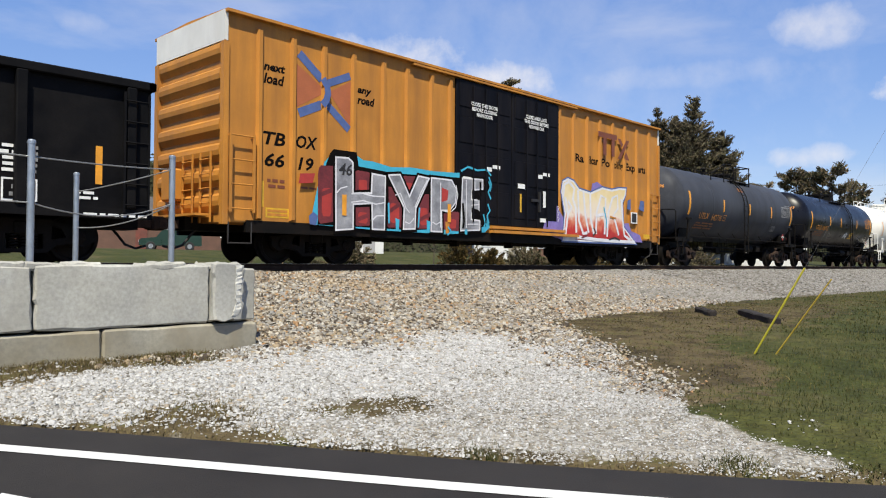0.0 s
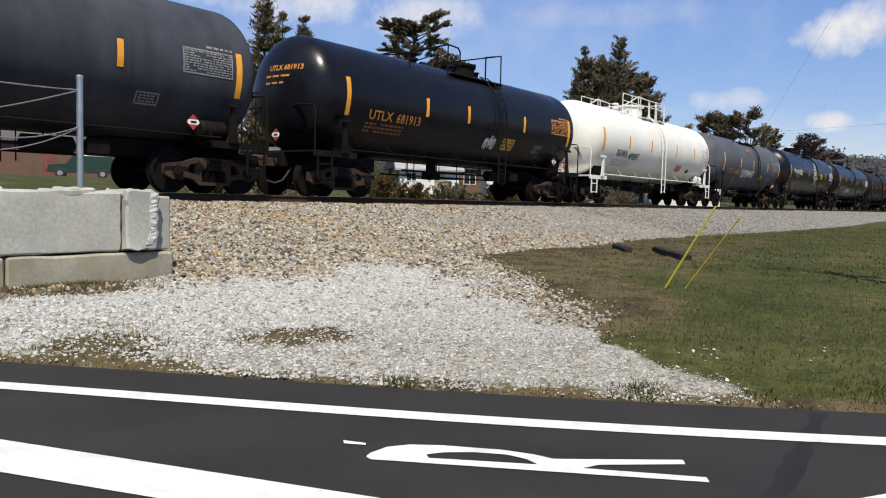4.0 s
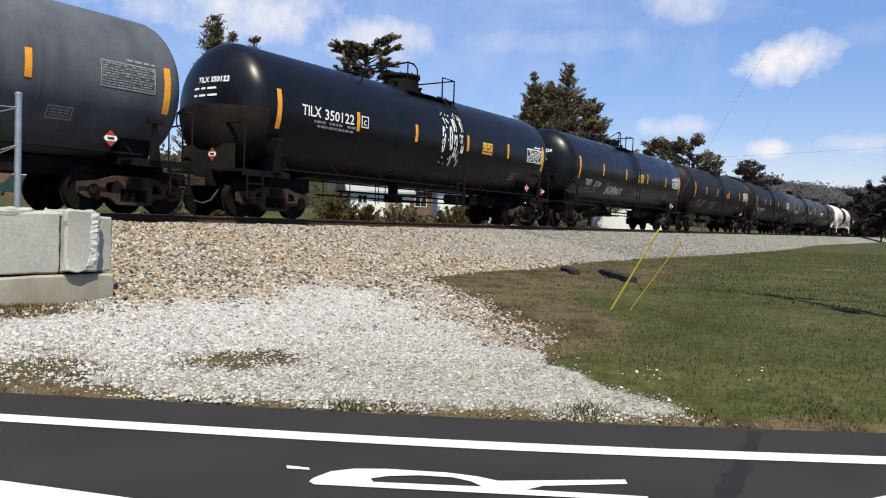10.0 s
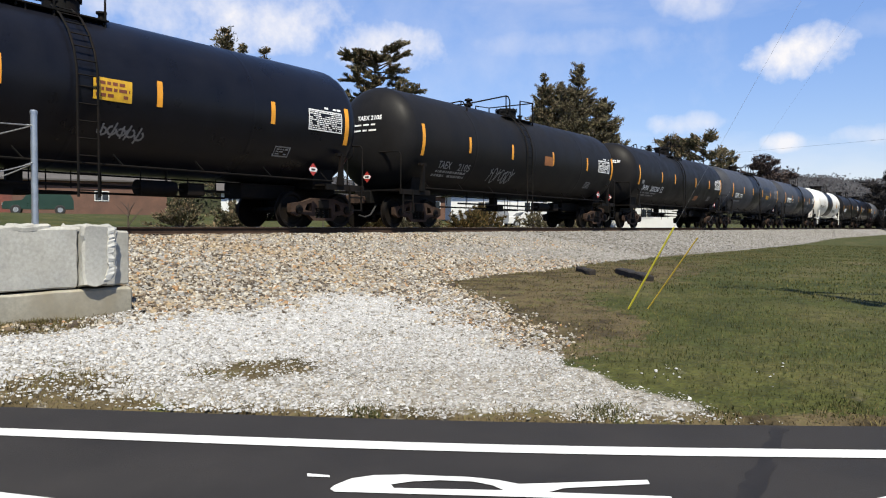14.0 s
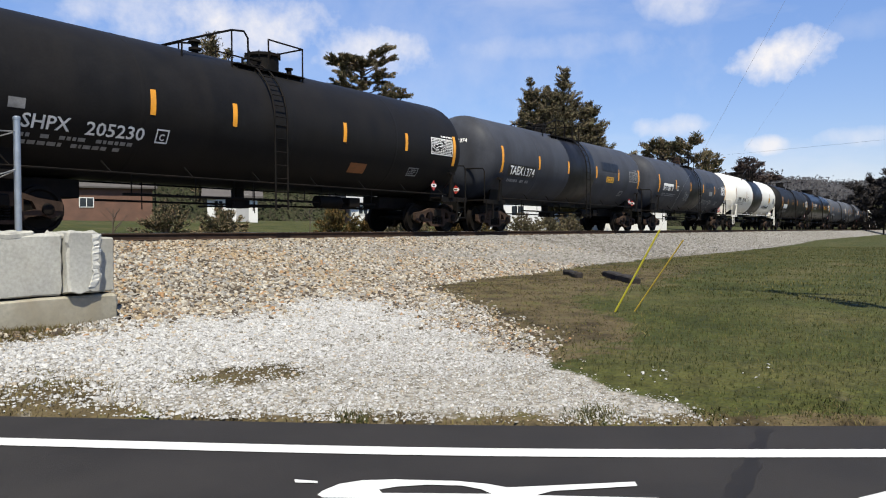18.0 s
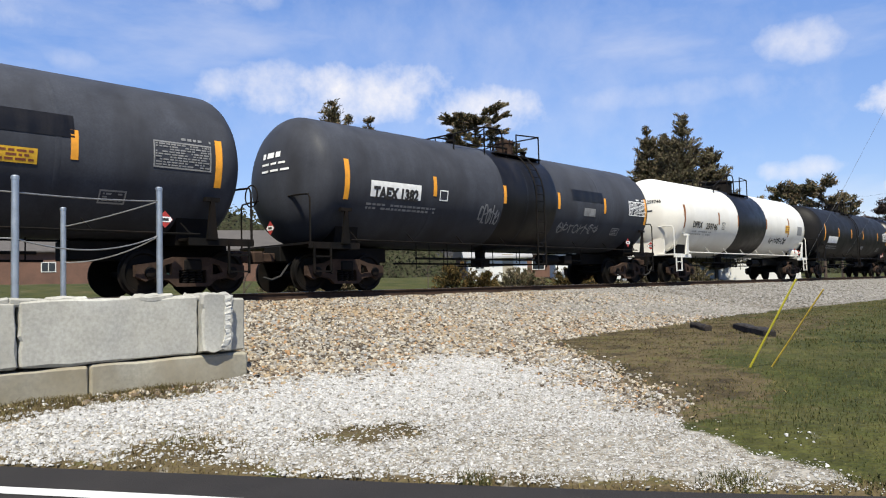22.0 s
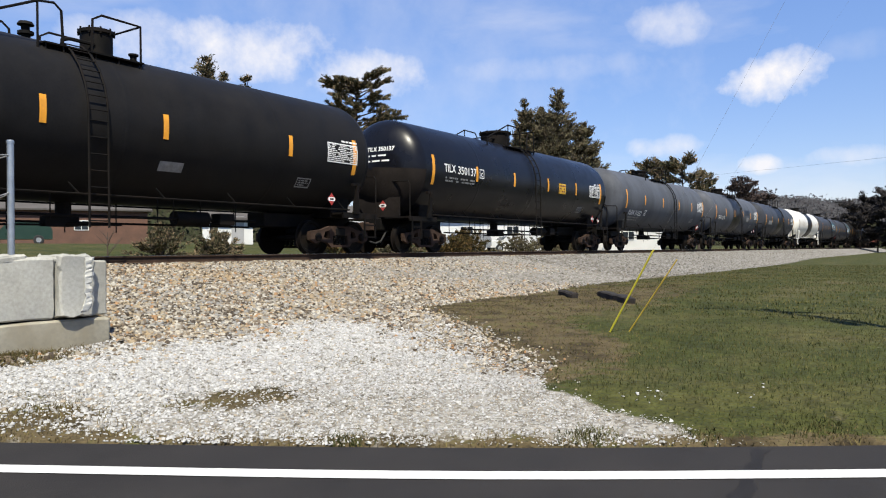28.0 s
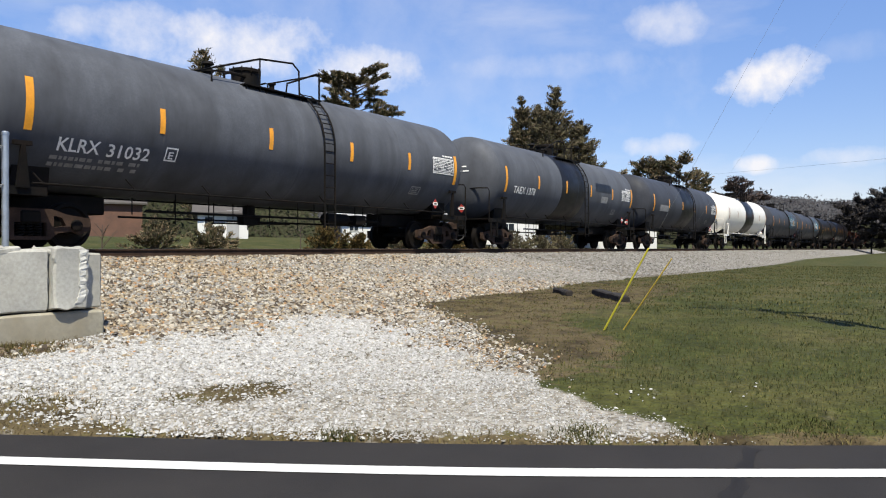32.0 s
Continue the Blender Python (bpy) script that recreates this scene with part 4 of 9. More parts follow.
def fence():
    posts = [(2.77, 8.9, 2.50, 0.040), (4.21, 11.5, 2.48, 0.040), (4.88, 9.9, 2.65, 0.042)]
    for x, y, top, r in posts:
        g = Geo().rod((x, y, float(ground_z(np.array(x), np.array(y))) - 0.3), (x, y, top), r, 14)
        p = solo("fence_post", g, M["galvanised"], "galvanised steel fence post behind the block wall", "fence post", group="fence posts")
        cap = Geo().lathe([(0, r * 1.12), (0.03, r * 1.12), (0.045, r * 0.8), (0.05, 0.005)], "z", 14, (x, y, top))
        part("cap", cap, M["galvanised"], p)
    a, b, c = posts

    def sag(p, q, drop, n=12):
        return [tuple(Vector(p).lerp(Vector(q), i / n) - Vector((0, 0, drop * 4 * (i / n) * (1 - i / n)))) for i in range(n + 1)]

    runs = [((-4.2, 8.2, 2.55), (a[0], a[1], 2.36), 0.03), ((a[0], a[1], 2.36), (c[0], c[1], 2.50), 0.02), ((-4.2, 8.2, 1.98), (a[0], a[1], 1.86), 0.03),
            ((a[0], a[1], 1.86), (c[0], c[1], 2.03), 0.16), ((b[0], b[1], 2.24), (c[0], c[1], 2.50), 0.02), ((b[0], b[1], 1.72), (c[0], c[1], 2.02), 0.10)]
    for p, q, drop in runs:
        solo("fence_cable", Geo().pipe(sag(p, q, drop), 0.0085, 6), M["cable"], "thin pale steel fence cable strung between posts", "cable", group="fence cables")


fence()


# ---- parts shared by the rail cars ----
def truck_meshes():
    o = [(-1.18, 0.38), (-0.98, 0.28), (-0.80, 0.34), (-0.52, 0.30), (-0.36, 0.17), (0.36, 0.17), (0.52, 0.30), (0.80, 0.34), (0.98, 0.28), (1.18, 0.38), (1.18, 0.60), (0.72, 0.66), (0.40, 0.76), (-0.40, 0.76), (-0.72, 0.66), (-1.18, 0.60)]
    holes = [[(sx * 0.44, 0.40), (sx * 0.68, 0.45), (sx * 0.60, 0.60), (sx * 0.44, 0.64)] for sx in (-1, 1)] + [[(-0.30, 0.24), (0.30, 0.24), (0.30, 0.50), (-0.30, 0.50)]]
    bm = bmesh.new()
    edges = []
    for ring in [o] + holes:
        vs = [bm.verts.new((x, -0.06, z)) for x, z in ring]
        edges += [bm.edges.new((vs[i], vs[(i + 1) % len(vs)])) for i in range(len(vs))]
    made = bmesh.ops.triangle_fill(bm, edges=edges, use_beauty=True, normal=(0, -1, 0))
    ext = bmesh.ops.extrude_face_region(bm, geom=list(bm.faces))
    bmesh.ops.translate(bm, vec=(0, 0.12, 0), verts=[v for v in ext["geom"] if isinstance(v, bmesh.types.BMVert)])
    bmesh.ops.recalc_face_normals(bm, faces=bm.faces)
    side = bpy.data.meshes.new("side_frame")
    bm.to_mesh(side)
    bm.free()
    side.materials.append(M["rust"])
    dark = side.copy()
    dark.materials.clear()
    dark.materials.append(M["steel_dark"])
    w = Geo()
    w.rod((0, -1.05, 0), (0, 1.05, 0), 0.075, 12)
    wheel = Geo()
    wheel.lathe([(-0.07, 0.10), (-0.07, 0.17), (-0.02, 0.18), (-0.02, 0.36), (-0.062, 0.39), (-0.06, 0.452), (0.05, 0.46), (0.06, 0.49), (0.085, 0.485), (0.085, 0.20), (0.10, 0.10)], "y", 30)
    cap = Geo().lathe([(-0.07, 0.02), (-0.07, 0.085), (-0.055, 0.115), (0.04, 0.125)], "y", 14)
    for i in range(3):
        t = 2 * math.pi * i / 3
        cap.rod((0.07 * math.cos(t), -0.085, 0.07 * math.sin(t)), (0.07 * math.cos(t), -0.06, 0.07 * math.sin(t)), 0.018, 6)
    spring = Geo()
    pts = [(0.062 * math.cos(t * 0.8), 0.062 * math.sin(t * 0.8), 0.23 + 0.26 * t / 40) for t in range(41)]
    spring.pipe(pts, 0.017, 5)
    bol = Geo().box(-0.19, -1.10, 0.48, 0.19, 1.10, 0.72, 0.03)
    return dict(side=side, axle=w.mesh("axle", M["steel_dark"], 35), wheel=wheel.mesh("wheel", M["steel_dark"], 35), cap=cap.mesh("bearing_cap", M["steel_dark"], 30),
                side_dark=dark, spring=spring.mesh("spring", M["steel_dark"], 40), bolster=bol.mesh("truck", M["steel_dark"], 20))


TRUCK = truck_meshes()
WHEELS = []


def truck(parent, x, side="side"):
    """A two-axle truck: a cross bolster that carries frames, springs, wheels and bearings."""
    t = part("truck", TRUCK["bolster"], None, parent, "dark cast steel truck", at=pose(x, 0, 0))
    for y, rz in ((-1.0, 0), (1.0, 180)):
        part("side_frame", TRUCK[side], None, t, "rust-brown cast steel side frame" if side == "side" else "black cast steel side frame", at=pose(0, y, 0, 0, 0, rz))
        for dx in (-0.16, 0, 0.16):
            part("spring", TRUCK["spring"], None, t, at=pose(dx, y, 0))
    for dx in (-0.89, 0.89):
        for name, mesh, y, rz in (("axle", "axle", 0, 0), ("wheel", "wheel", -0.7525, 0), ("wheel", "wheel", 0.7525, 180)):
            w = part(name, TRUCK[mesh], None, t, at=pose(dx, y, 0.452, 0, 0, rz))
            WHEELS.append((w, dx, y))
        for y, rz in ((-1.04, 0), (1.04, 180)):
            part("bearing_cap", TRUCK["cap"], None, t, at=pose(dx, y, 0.452, 0, 0, rz))


def coupler_mesh():
    g = Geo()
    g.box(-0.55, -0.11, 0.72, 0.02, 0.11, 0.93, 0.02)
    g.box(-0.80, -0.16, 0.68, -0.52, 0.10, 0.97, 0.04)
    g.box(-0.86, 0.02, 0.70, -0.66, 0.18, 0.95, 0.03)
    return g.mesh("coupler", M["rust"], 20)


def hose_mesh():
    return Geo().pipe([(0.1, -0.3, 0.75), (-0.05, -0.32, 0.60), (-0.22, -0.30, 0.38), (-0.42, -0.24, 0.30), (-0.60, -0.16, 0.36)], 0.028, 6).mesh("air_hose", M["tyre"], 40)


COUPLER, HOSE = coupler_mesh(), hose_mesh()
FONT = {}


def letters(text, mat, height, width=None, shear=0.0, bold=0.0):
    """Flat lettering as points and faces in x, z, from (0, 0), and its width."""
    cu = bpy.data.curves.new("lettering", "FONT")
    cu.body, cu.size, cu.shear, cu.resolution_u, cu.offset = text, height / 0.70, shear, 2, bold or 0.005
    cu.fill_mode = "FRONT"
    ob = new("lettering", cu)
    bpy.context.view_layer.update()
    me = ob.evaluated_get(bpy.context.evaluated_depsgraph_get()).to_mesh()
    vs = [(v.co.x, v.co.y) for v in me.vertices]
    fs = [tuple(p.vertices) for p in me.polygons]
    bpy.data.objects.remove(ob)
    bpy.data.curves.remove(cu)
    if not vs:
        return [], [], 0
    x0, x1 = min(v[0] for v in vs), max(v[0] for v in vs)
    k = width / (x1 - x0) if width else 1.0
    return [((x - x0) * k, z) for x, z in vs], fs, (x1 - x0) * k


class Skin:
    """The near side of a tank, onto which flat shapes are laid."""

    def __init__(self, r, zc, lift=0.007):
        self.r, self.zc, self.lift = r, zc, lift

    def wrap(self, x, z):
        s = max(-0.98, min(0.98, (z - self.zc) / self.r))
        a = math.asin(s)
        return (x, -(self.r + self.lift) * math.cos(a), self.zc + (self.r + self.lift) * math.sin(a))

    def patch(self, x0, z0, x1, z1, lift=0.0, rows=6):
        g = Geo()
        for i in range(rows + 1):
            z = z0 + (z1 - z0) * i / rows
            for x in (x0, x1):
                p = self.wrap(x, z)
                a = math.atan2(p[2] - self.zc, -p[1])
                g.v.append((x, p[1] - lift * math.cos(a), p[2] + lift * math.sin(a)))
        g.f += [(2 * i, 2 * i + 1, 2 * i + 3, 2 * i + 2) for i in range(rows)]
        return g

    def text(self, text, x, z, height, width=None, shear=0.0, lift=0.0, bold=0.0):
        vs, fs, w = letters(text, None, height, width, shear, bold)
        g = Geo()
        for a, b in vs:
            p = self.wrap(x + a, z + b)
            g.v.append((p[0], p[1] - lift - 0.004, p[2]))
        g.f = fs
        return g

    def scrawl(self, x0, z0, x1, z1, seed, n=14, w=0.035):
        """Loose spray-can handwriting that spells nothing: loops, stems and hooks."""
        rng = random.Random(seed)
        g = Geo()
        step, tall = (x1 - x0) / n, z1 - z0

        def line(pts):
            for (ax, az), (bx, bz) in zip(pts, pts[1:]):
                d = Vector((bx - ax, bz - az))
                if d.length < 1e-4:
                    continue
                nn = Vector((-d.y, d.x)).normalized() * w * 0.5
                j = len(g.v)
                for px, pz in ((ax + nn.x, az + nn.y), (ax - nn.x, az - nn.y), (bx - nn.x, bz - nn.y), (bx + nn.x, bz + nn.y)):
                    g.v.append(self.wrap(px, pz))
                g.f.append((j, j + 1, j + 2, j + 3))

        for i in range(n):
            cx, cz, h = x0 + (i + 0.5) * step, z0 + tall * rng.uniform(0.40, 0.60), tall * rng.uniform(0.36, 0.52)
            kind, lean = rng.randrange(4), rng.uniform(-0.1, 0.25) * step
            if kind != 1:
                a0, a1 = rng.uniform(0, 3), rng.uniform(4.2, 6.6)
                line([(cx + step * 0.46 * math.cos(a0 + a1 * k / 9), cz + h * (0.55 if kind == 2 else 1.0) * math.sin(a0 + a1 * k / 9)) for k in range(10)])
            if kind != 0:
                sx = cx + step * rng.uniform(-0.35, 0.2)
                line([(sx - lean, cz - h), (sx, cz), (sx + lean, cz + h * 1.08)])
            if kind in (1, 3):
                line([(cx - step * 0.4, cz + h * rng.uniform(-0.2, 0.9)), (cx + step * 0.45, cz + h * rng.uniform(-0.1, 0.95))])
        return g

    def bars(self, x0, z0, x1, z1, rows, seed, fill=0.85, short=0.05, long=0.17, gap=0.035):
        """Lines of small unreadable stencil as plain bars."""
        rng = random.Random(seed)
        g = Geo()
        h = (z1 - z0) / rows
        for i in range(rows):
            x = x0
            while x < x1 - 0.02:
                w = min(rng.uniform(short, long), x1 - x)
                if rng.random() < fill:
                    p = self.patch(x, z0 + i * h + h * 0.2, x + w, z0 + i * h + h * 0.75, rows=1)
                    g.add(p.v, p.f)
                x += w + gap
        return g


def placard(parent, x, y, z, rz=0):
    """A hazard diamond on its holder: red, with a white band that carries an unreadable number."""
    r = 0.165
    p = part("placard", Geo().add([(0, 0, -r), (r, 0, 0), (0, 0, r), (-r, 0, 0)], [(0, 1, 2, 3)]), M["decal_red"], parent, "red and white hazard diamond", 0, at=pose(x, y, z, 0, 0, rz))
    part("placard_band", Geo().add([(-0.11, -0.004, -0.052), (0.11, -0.004, -0.052), (0.145, -0.004, 0), (0.11, -0.004, 0.052), (-0.11, -0.004, 0.052), (-0.145, -0.004, 0)], [(0, 1, 2, 3, 4, 5)]), M["decal_white"], p, smooth=0)
    part("placard_number", Geo().add([(-0.07, -0.007, -0.025), (0.07, -0.007, -0.025), (0.07, -0.007, 0.025), (-0.07, -0.007, 0.025)], [(0, 1, 2, 3)]), M["decal_dark"], p, smooth=0)


def tank_car(c):
    """One tank car; x runs from its leading end. c: its measures, paint and writing."""
    xs, xr = c["x"]
    mid, r, zc = (xs + xr) / 2, c.get("r", 1.58), c.get("zc", 2.72)
    a, b = xs - 0.38 - mid, xr + 0.10 - mid
    head = c.get("head", 0.80)
    white = c.get("white", False)
    trim = M["white_paint"] if white else M["steel_dark"]
    top_trim = M["steel_dark"] if c.get("dark_trim") else trim
    car = thing("tank_car", c["label"], "tank car", pose(mid, TRACK_Y, RAIL_Z), group="tank cars of the train")
    prof = [(a - head * math.sin(t), r * math.cos(t)) for t in [radians(k) for k in (88, 78, 66, 54, 42, 31, 21, 12, 5)]]
    prof += [(a, r)] + [(a + (b - a) * i / 6, r) for i in range(1, 6)] + [(b, r)]
    prof += [(b + head * math.sin(t), r * math.cos(t)) for t in [radians(k) for k in (5, 12, 21, 31, 42, 54, 66, 78, 88)]]
    part("tank", Geo().lathe(prof, "x", 48, (0, 0, zc)), M[c["paint"]], car, smooth=50)
    sk = Skin(r, zc)
    for wx in (0.22, 0.5, 0.78) if not white else ():
        q = a + (b - a) * wx
        part("weld_band", Geo().lathe([(q - 0.05, r + 0.001), (q - 0.03, r + 0.004), (q + 0.03, r + 0.004), (q + 0.05, r + 0.001)], "x", 48, (0, 0, zc)), M[c["paint"]], car, smooth=60)
    for bx0, bx1, bm_ in c.get("bands", ()):
        p0, p1 = bx0 - mid, bx1 - mid
        part("painted_band", Geo().lathe([(p0, r + 0.001), (p0 + 0.01, r + 0.004), (p1 - 0.01, r + 0.004), (p1, r + 0.001)], "x", 48, (0, 0, zc)), M[bm_], car, "dark band round the tank middle", smooth=60)
    # frame at both ends, with saddles and walk
    for e, s in ((a, 1), (b, -1)):
        o = e - s * 0.40
        lo, hi = sorted((o - s * 0.35, e + s * 2.6))
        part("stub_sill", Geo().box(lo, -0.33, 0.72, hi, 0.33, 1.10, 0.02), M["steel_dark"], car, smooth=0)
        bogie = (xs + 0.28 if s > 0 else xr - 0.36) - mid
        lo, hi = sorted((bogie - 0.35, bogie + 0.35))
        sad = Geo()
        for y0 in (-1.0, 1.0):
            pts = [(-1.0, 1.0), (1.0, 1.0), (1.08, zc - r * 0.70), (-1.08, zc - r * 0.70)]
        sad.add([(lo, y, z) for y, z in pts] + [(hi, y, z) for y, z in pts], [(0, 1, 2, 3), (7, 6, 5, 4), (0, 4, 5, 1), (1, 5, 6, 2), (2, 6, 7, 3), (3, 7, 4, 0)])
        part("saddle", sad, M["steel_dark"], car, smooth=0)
        lo, hi = sorted((o - s * 0.32, e + s * 0.75))
        part("end_platform", Geo().box(lo, -1.45, 1.08, hi, 1.45, 1.13).box(lo, -1.45, 0.98, hi, -1.40, 1.08), trim, car, smooth=0)
        rail_x = o - s * 0.28
        hr = Geo()
        hr.pipe([(rail_x, -1.42, 1.12), (rail_x, -1.42, 2.12), (rail_x, -1.36, 2.22), (rail_x, -1.0, 2.24), (rail_x, 1.0, 2.24), (rail_x, 1.36, 2.22), (rail_x, 1.42, 2.12), (rail_x, 1.42, 1.12)], 0.022, 6)
        part("end_handrail", hr, trim, car, smooth=40)
        step = Geo()
        gx0, gx1 = sorted((rail_x + s * 0.08, rail_x + s * 0.55))
        for gx in (gx0, gx1):
            step.box(gx - 0.02, -1.47, 0.42, gx + 0.02, -1.43, 1.10)
        for z in (0.44, 0.78):
            step.box(gx0, -1.47, z, gx1, -1.43, z + 0.035)
        part("sill_step", step, trim, car, smooth=0)
        brk = Geo()
        bx = e + s * 0.28
        brk.add([(bx - 0.10, -1.50, 1.1), (bx + 0.14, -1.50, 1.1), (bx + 0.03, -r * 0.985, 1.92), (bx - 0.03, -r * 0.985, 1.92), (bx - 0.10, -1.44, 1.1), (bx + 0.14, -1.44, 1.1), (bx + 0.03, -r * 0.95, 1.92), (bx - 0.03, -r * 0.95, 1.92)],
                [(0, 1, 2, 3), (7, 6, 5, 4), (0, 4, 5, 1), (1, 5, 6, 2), (2, 6, 7, 3), (3, 7, 4, 0)])
        brk.box(bx - 0.16, -1.55, 1.86, bx + 0.16, -1.45, 1.94)
        part("gusset", brk, trim, car, smooth=0)
        part("coupler", COUPLER, None, car, at=pose(o - s * 0.15, 0, 0, 0, 0, 0 if s > 0 else 180))
        part("air_hose", HOSE, None, car, at=pose(o - s * 0.10, 0, 0, 0, 0, 0 if s > 0 else 180))
        if c.get("shield"):
            g, rows = Geo(), [radians(k) for k in (3, 14, 27, 42, 58, 74, 87)]
            for t in rows:
                for k in range(25):
                    q = radians(184 + 172 * k / 24)
                    g.v.append((e - s * (head + 0.035) * math.sin(t), (r + 0.025) * math.cos(t) * math.cos(q), zc + (r + 0.025) * math.cos(t) * math.sin(q)))
            g.f = [(25 * i + k, 25 * i + k + 1, 25 * i + k + 26, 25 * i + k + 25) for i in range(len(rows) - 1) for k in range(24)]
            skirt = Geo().box(min(e - s * 0.55, e - s * 0.60), -0.95, 1.10, max(e - s * 0.55, e - s * 0.60), 0.95, 1.75)
            coat = M[c["paint"]] if c.get("white") else M["shield_dust"]
            part("shield_skirt", skirt, coat, car, smooth=0)
            part("head_shield", g, coat, car, "dusty steel plate guarding the tank head", smooth=60)
        truck(car, bogie)
    placard(car, a - head - (0.06 if c.get("shield") else 0.32), -0.5, 1.48, -90)
    placard(car, b - 1.25, -1.47, 1.46)
    # brake wheel and platform box at the leading end
    bw = Geo()
    bw.pipe([(a - head - 0.30, 0.3 + 0.26 * math.cos(t), 2.3 + 0.26 * math.sin(t)) for t in [k * math.pi / 8 for k in range(17)]], 0.018, 5)
    bw.rod((a - head - 0.30, 0.3, 1.1), (a - head - 0.30, 0.3, 2.3), 0.025, 6)
    part("brake_wheel", bw, trim, car, smooth=40)
    # side handrails on brackets
    for y in (-1.0, 1.0):
        side = Geo()
        yy = y * (r * 0.90)
        side.pipe([(a + 0.5, yy, 1.20), (b - 0.5, yy, 1.20)], 0.022, 6)
        for k in range(8):
            q = a + 0.7 + (b - a - 1.4) * k / 7
            side.rod((q, yy, 1.20), (q - 0.16, yy * 0.93, 1.42), 0.016, 5)
        part("side_rail", side, trim, car, smooth=0)
    # bottom gear
    gear = Geo()
    gear.rod((-0.6, 0, 0.85), (-0.6, 0, zc - r + 0.05), 0.16, 12).box(-0.85, -0.2, 0.62, -0.35, 0.2, 0.86, 0.03)
    part("bottom_outlet", gear, M["steel_dark"], car, smooth=0)
    br = Geo()
    br.rod((a + 3.3, -0.75, 0.82), (b - 3.3, -0.75, 0.82), 0.03, 6).rod((a + 3.0, -0.2, 0.70), (b - 3.0, -0.2, 0.70), 0.025, 6)
    rng = random.Random(int(xs * 10))
    for k in range(15):
        q = a + 3.4 + (b - a - 6.8) * (k + rng.uniform(-0.25, 0.25)) / 14
        y = rng.choice((-0.75, -0.2))
        br.rod((q, y, rng.uniform(0.48, 0.80)), (q, y, zc - r * 0.9), 0.014, 5)
    br.rod((-2.2, -0.5, 0.62), (0.4, -0.5, 0.66), 0.022, 6).box(-1.3, -0.62, 0.60, -0.9, -0.40, 0.80)
    part("brake_rigging", br, M["steel_dark"], car, smooth=0)
    cyl = Geo().rod((1.6, -0.65, 0.84), (2.5, -0.65, 0.84), 0.17, 12).box(2.7, -0.9, 0.70, 3.15, -0.55, 0.98, 0.02)
    part("air_reservoir", cyl, M["steel_dark"], car, smooth=30)
    if white or c.get("drum"):
        part("reservoir", Geo().lathe([(b - 0.95, 0.05), (b - 0.93, 0.17), (b - 0.88, 0.20), (b - 0.34, 0.20), (b - 0.29, 0.17), (b - 0.27, 0.05)], "x", 16, (0, -1.15, 1.36)), trim, car, smooth=30)
    # dome, platform, railing and ladder
    top, shoulder = zc + r, zc + math.sqrt(r * r - 1.0)
    gear = c.get("gear") or (c.get("dome", mid), 0.42, 0.44, [(-2.2, -0.08), (-0.8, 0.48), (-0.2, 0.48), (-0.06, 0.34), (-0.04, -0.3)], [(0.7, -0.3), (0.7, 0.42), (1.6, 0.44), (1.6, -0.34)], -1.3)
    dx, dome_r, dome_h, rail_pts, gate_pts, valve = gear
    dx -= mid
    part("manway", Geo().lathe([(top - 0.10, dome_r * 0.94), (top + dome_h - 0.10, dome_r * 0.94), (top + dome_h - 0.09, dome_r * 1.04), (top + dome_h - 0.02, dome_r * 1.04), (top + dome_h, dome_r * 0.9), (top + dome_h + 0.02, 0.02)], "z", 24, (dx, 0, 0)),
         M[c.get("dome_paint", "rust" if c.get("rusty_dome") else ("white_paint" if white else "steel_dark"))], car, smooth=30)
    bolts = Geo()
    for k in range(10):
        t = 2 * math.pi * k / 10
        p = (dx + dome_r * 1.02 * math.cos(t), dome_r * 1.02 * math.sin(t))
        bolts.rod((*p, top + dome_h - 0.13), (*p, top + dome_h + 0.015), 0.020, 6)
    tagged(part("cover_bolts", bolts, top_trim, car, smooth=0), kind="stuff")
    vx = dx + valve
    part("relief_valve", Geo().lathe([(top - 0.08, 0.09), (top + 0.10, 0.09), (top + 0.11, 0.15), (top + 0.17, 0.15), (top + 0.18, 0.08), (top + 0.28, 0.08), (top + 0.30, 0.16), (top + 0.36, 0.13), (top + 0.39, 0.02)], "z", 12, (vx, 0, 0)), M[c.get("dome_paint", "steel_dark")] if not white or c.get("dark_trim") else M["white_paint"], car, smooth=30)
    pipes = Geo().pipe([(dx - 0.9, -0.25, top - 0.04), (dx - 0.9, -0.25, top + 0.10), (dx - 0.75, -0.25, top + 0.16), (dx - 0.2, -0.25, top + 0.16)], 0.04, 6)
    part("valve_pipe", pipes, top_trim, car, smooth=30)
    part("pipe_cap", Geo().lathe([(top - 0.06, 0.07), (top + 0.10, 0.07), (top + 0.12, 0.11), (top + 0.16, 0.11), (top + 0.17, 0.03)], "z", 10, (dx + 0.75, -0.2, 0)), top_trim, car, smooth=30)
    near = [(x + (dx if not c.get("gear") else -mid), z + (top if not c.get("gear") else 0)) for x, z in rail_pts]
    gate = [(x + (dx if not c.get("gear") else -mid), z + (top if not c.get("gear") else 0)) for x, z in gate_pts]
    p0, p1 = min(dx - 0.9, near[-1][0] - 0.4), gate[-1][0] + 0.05
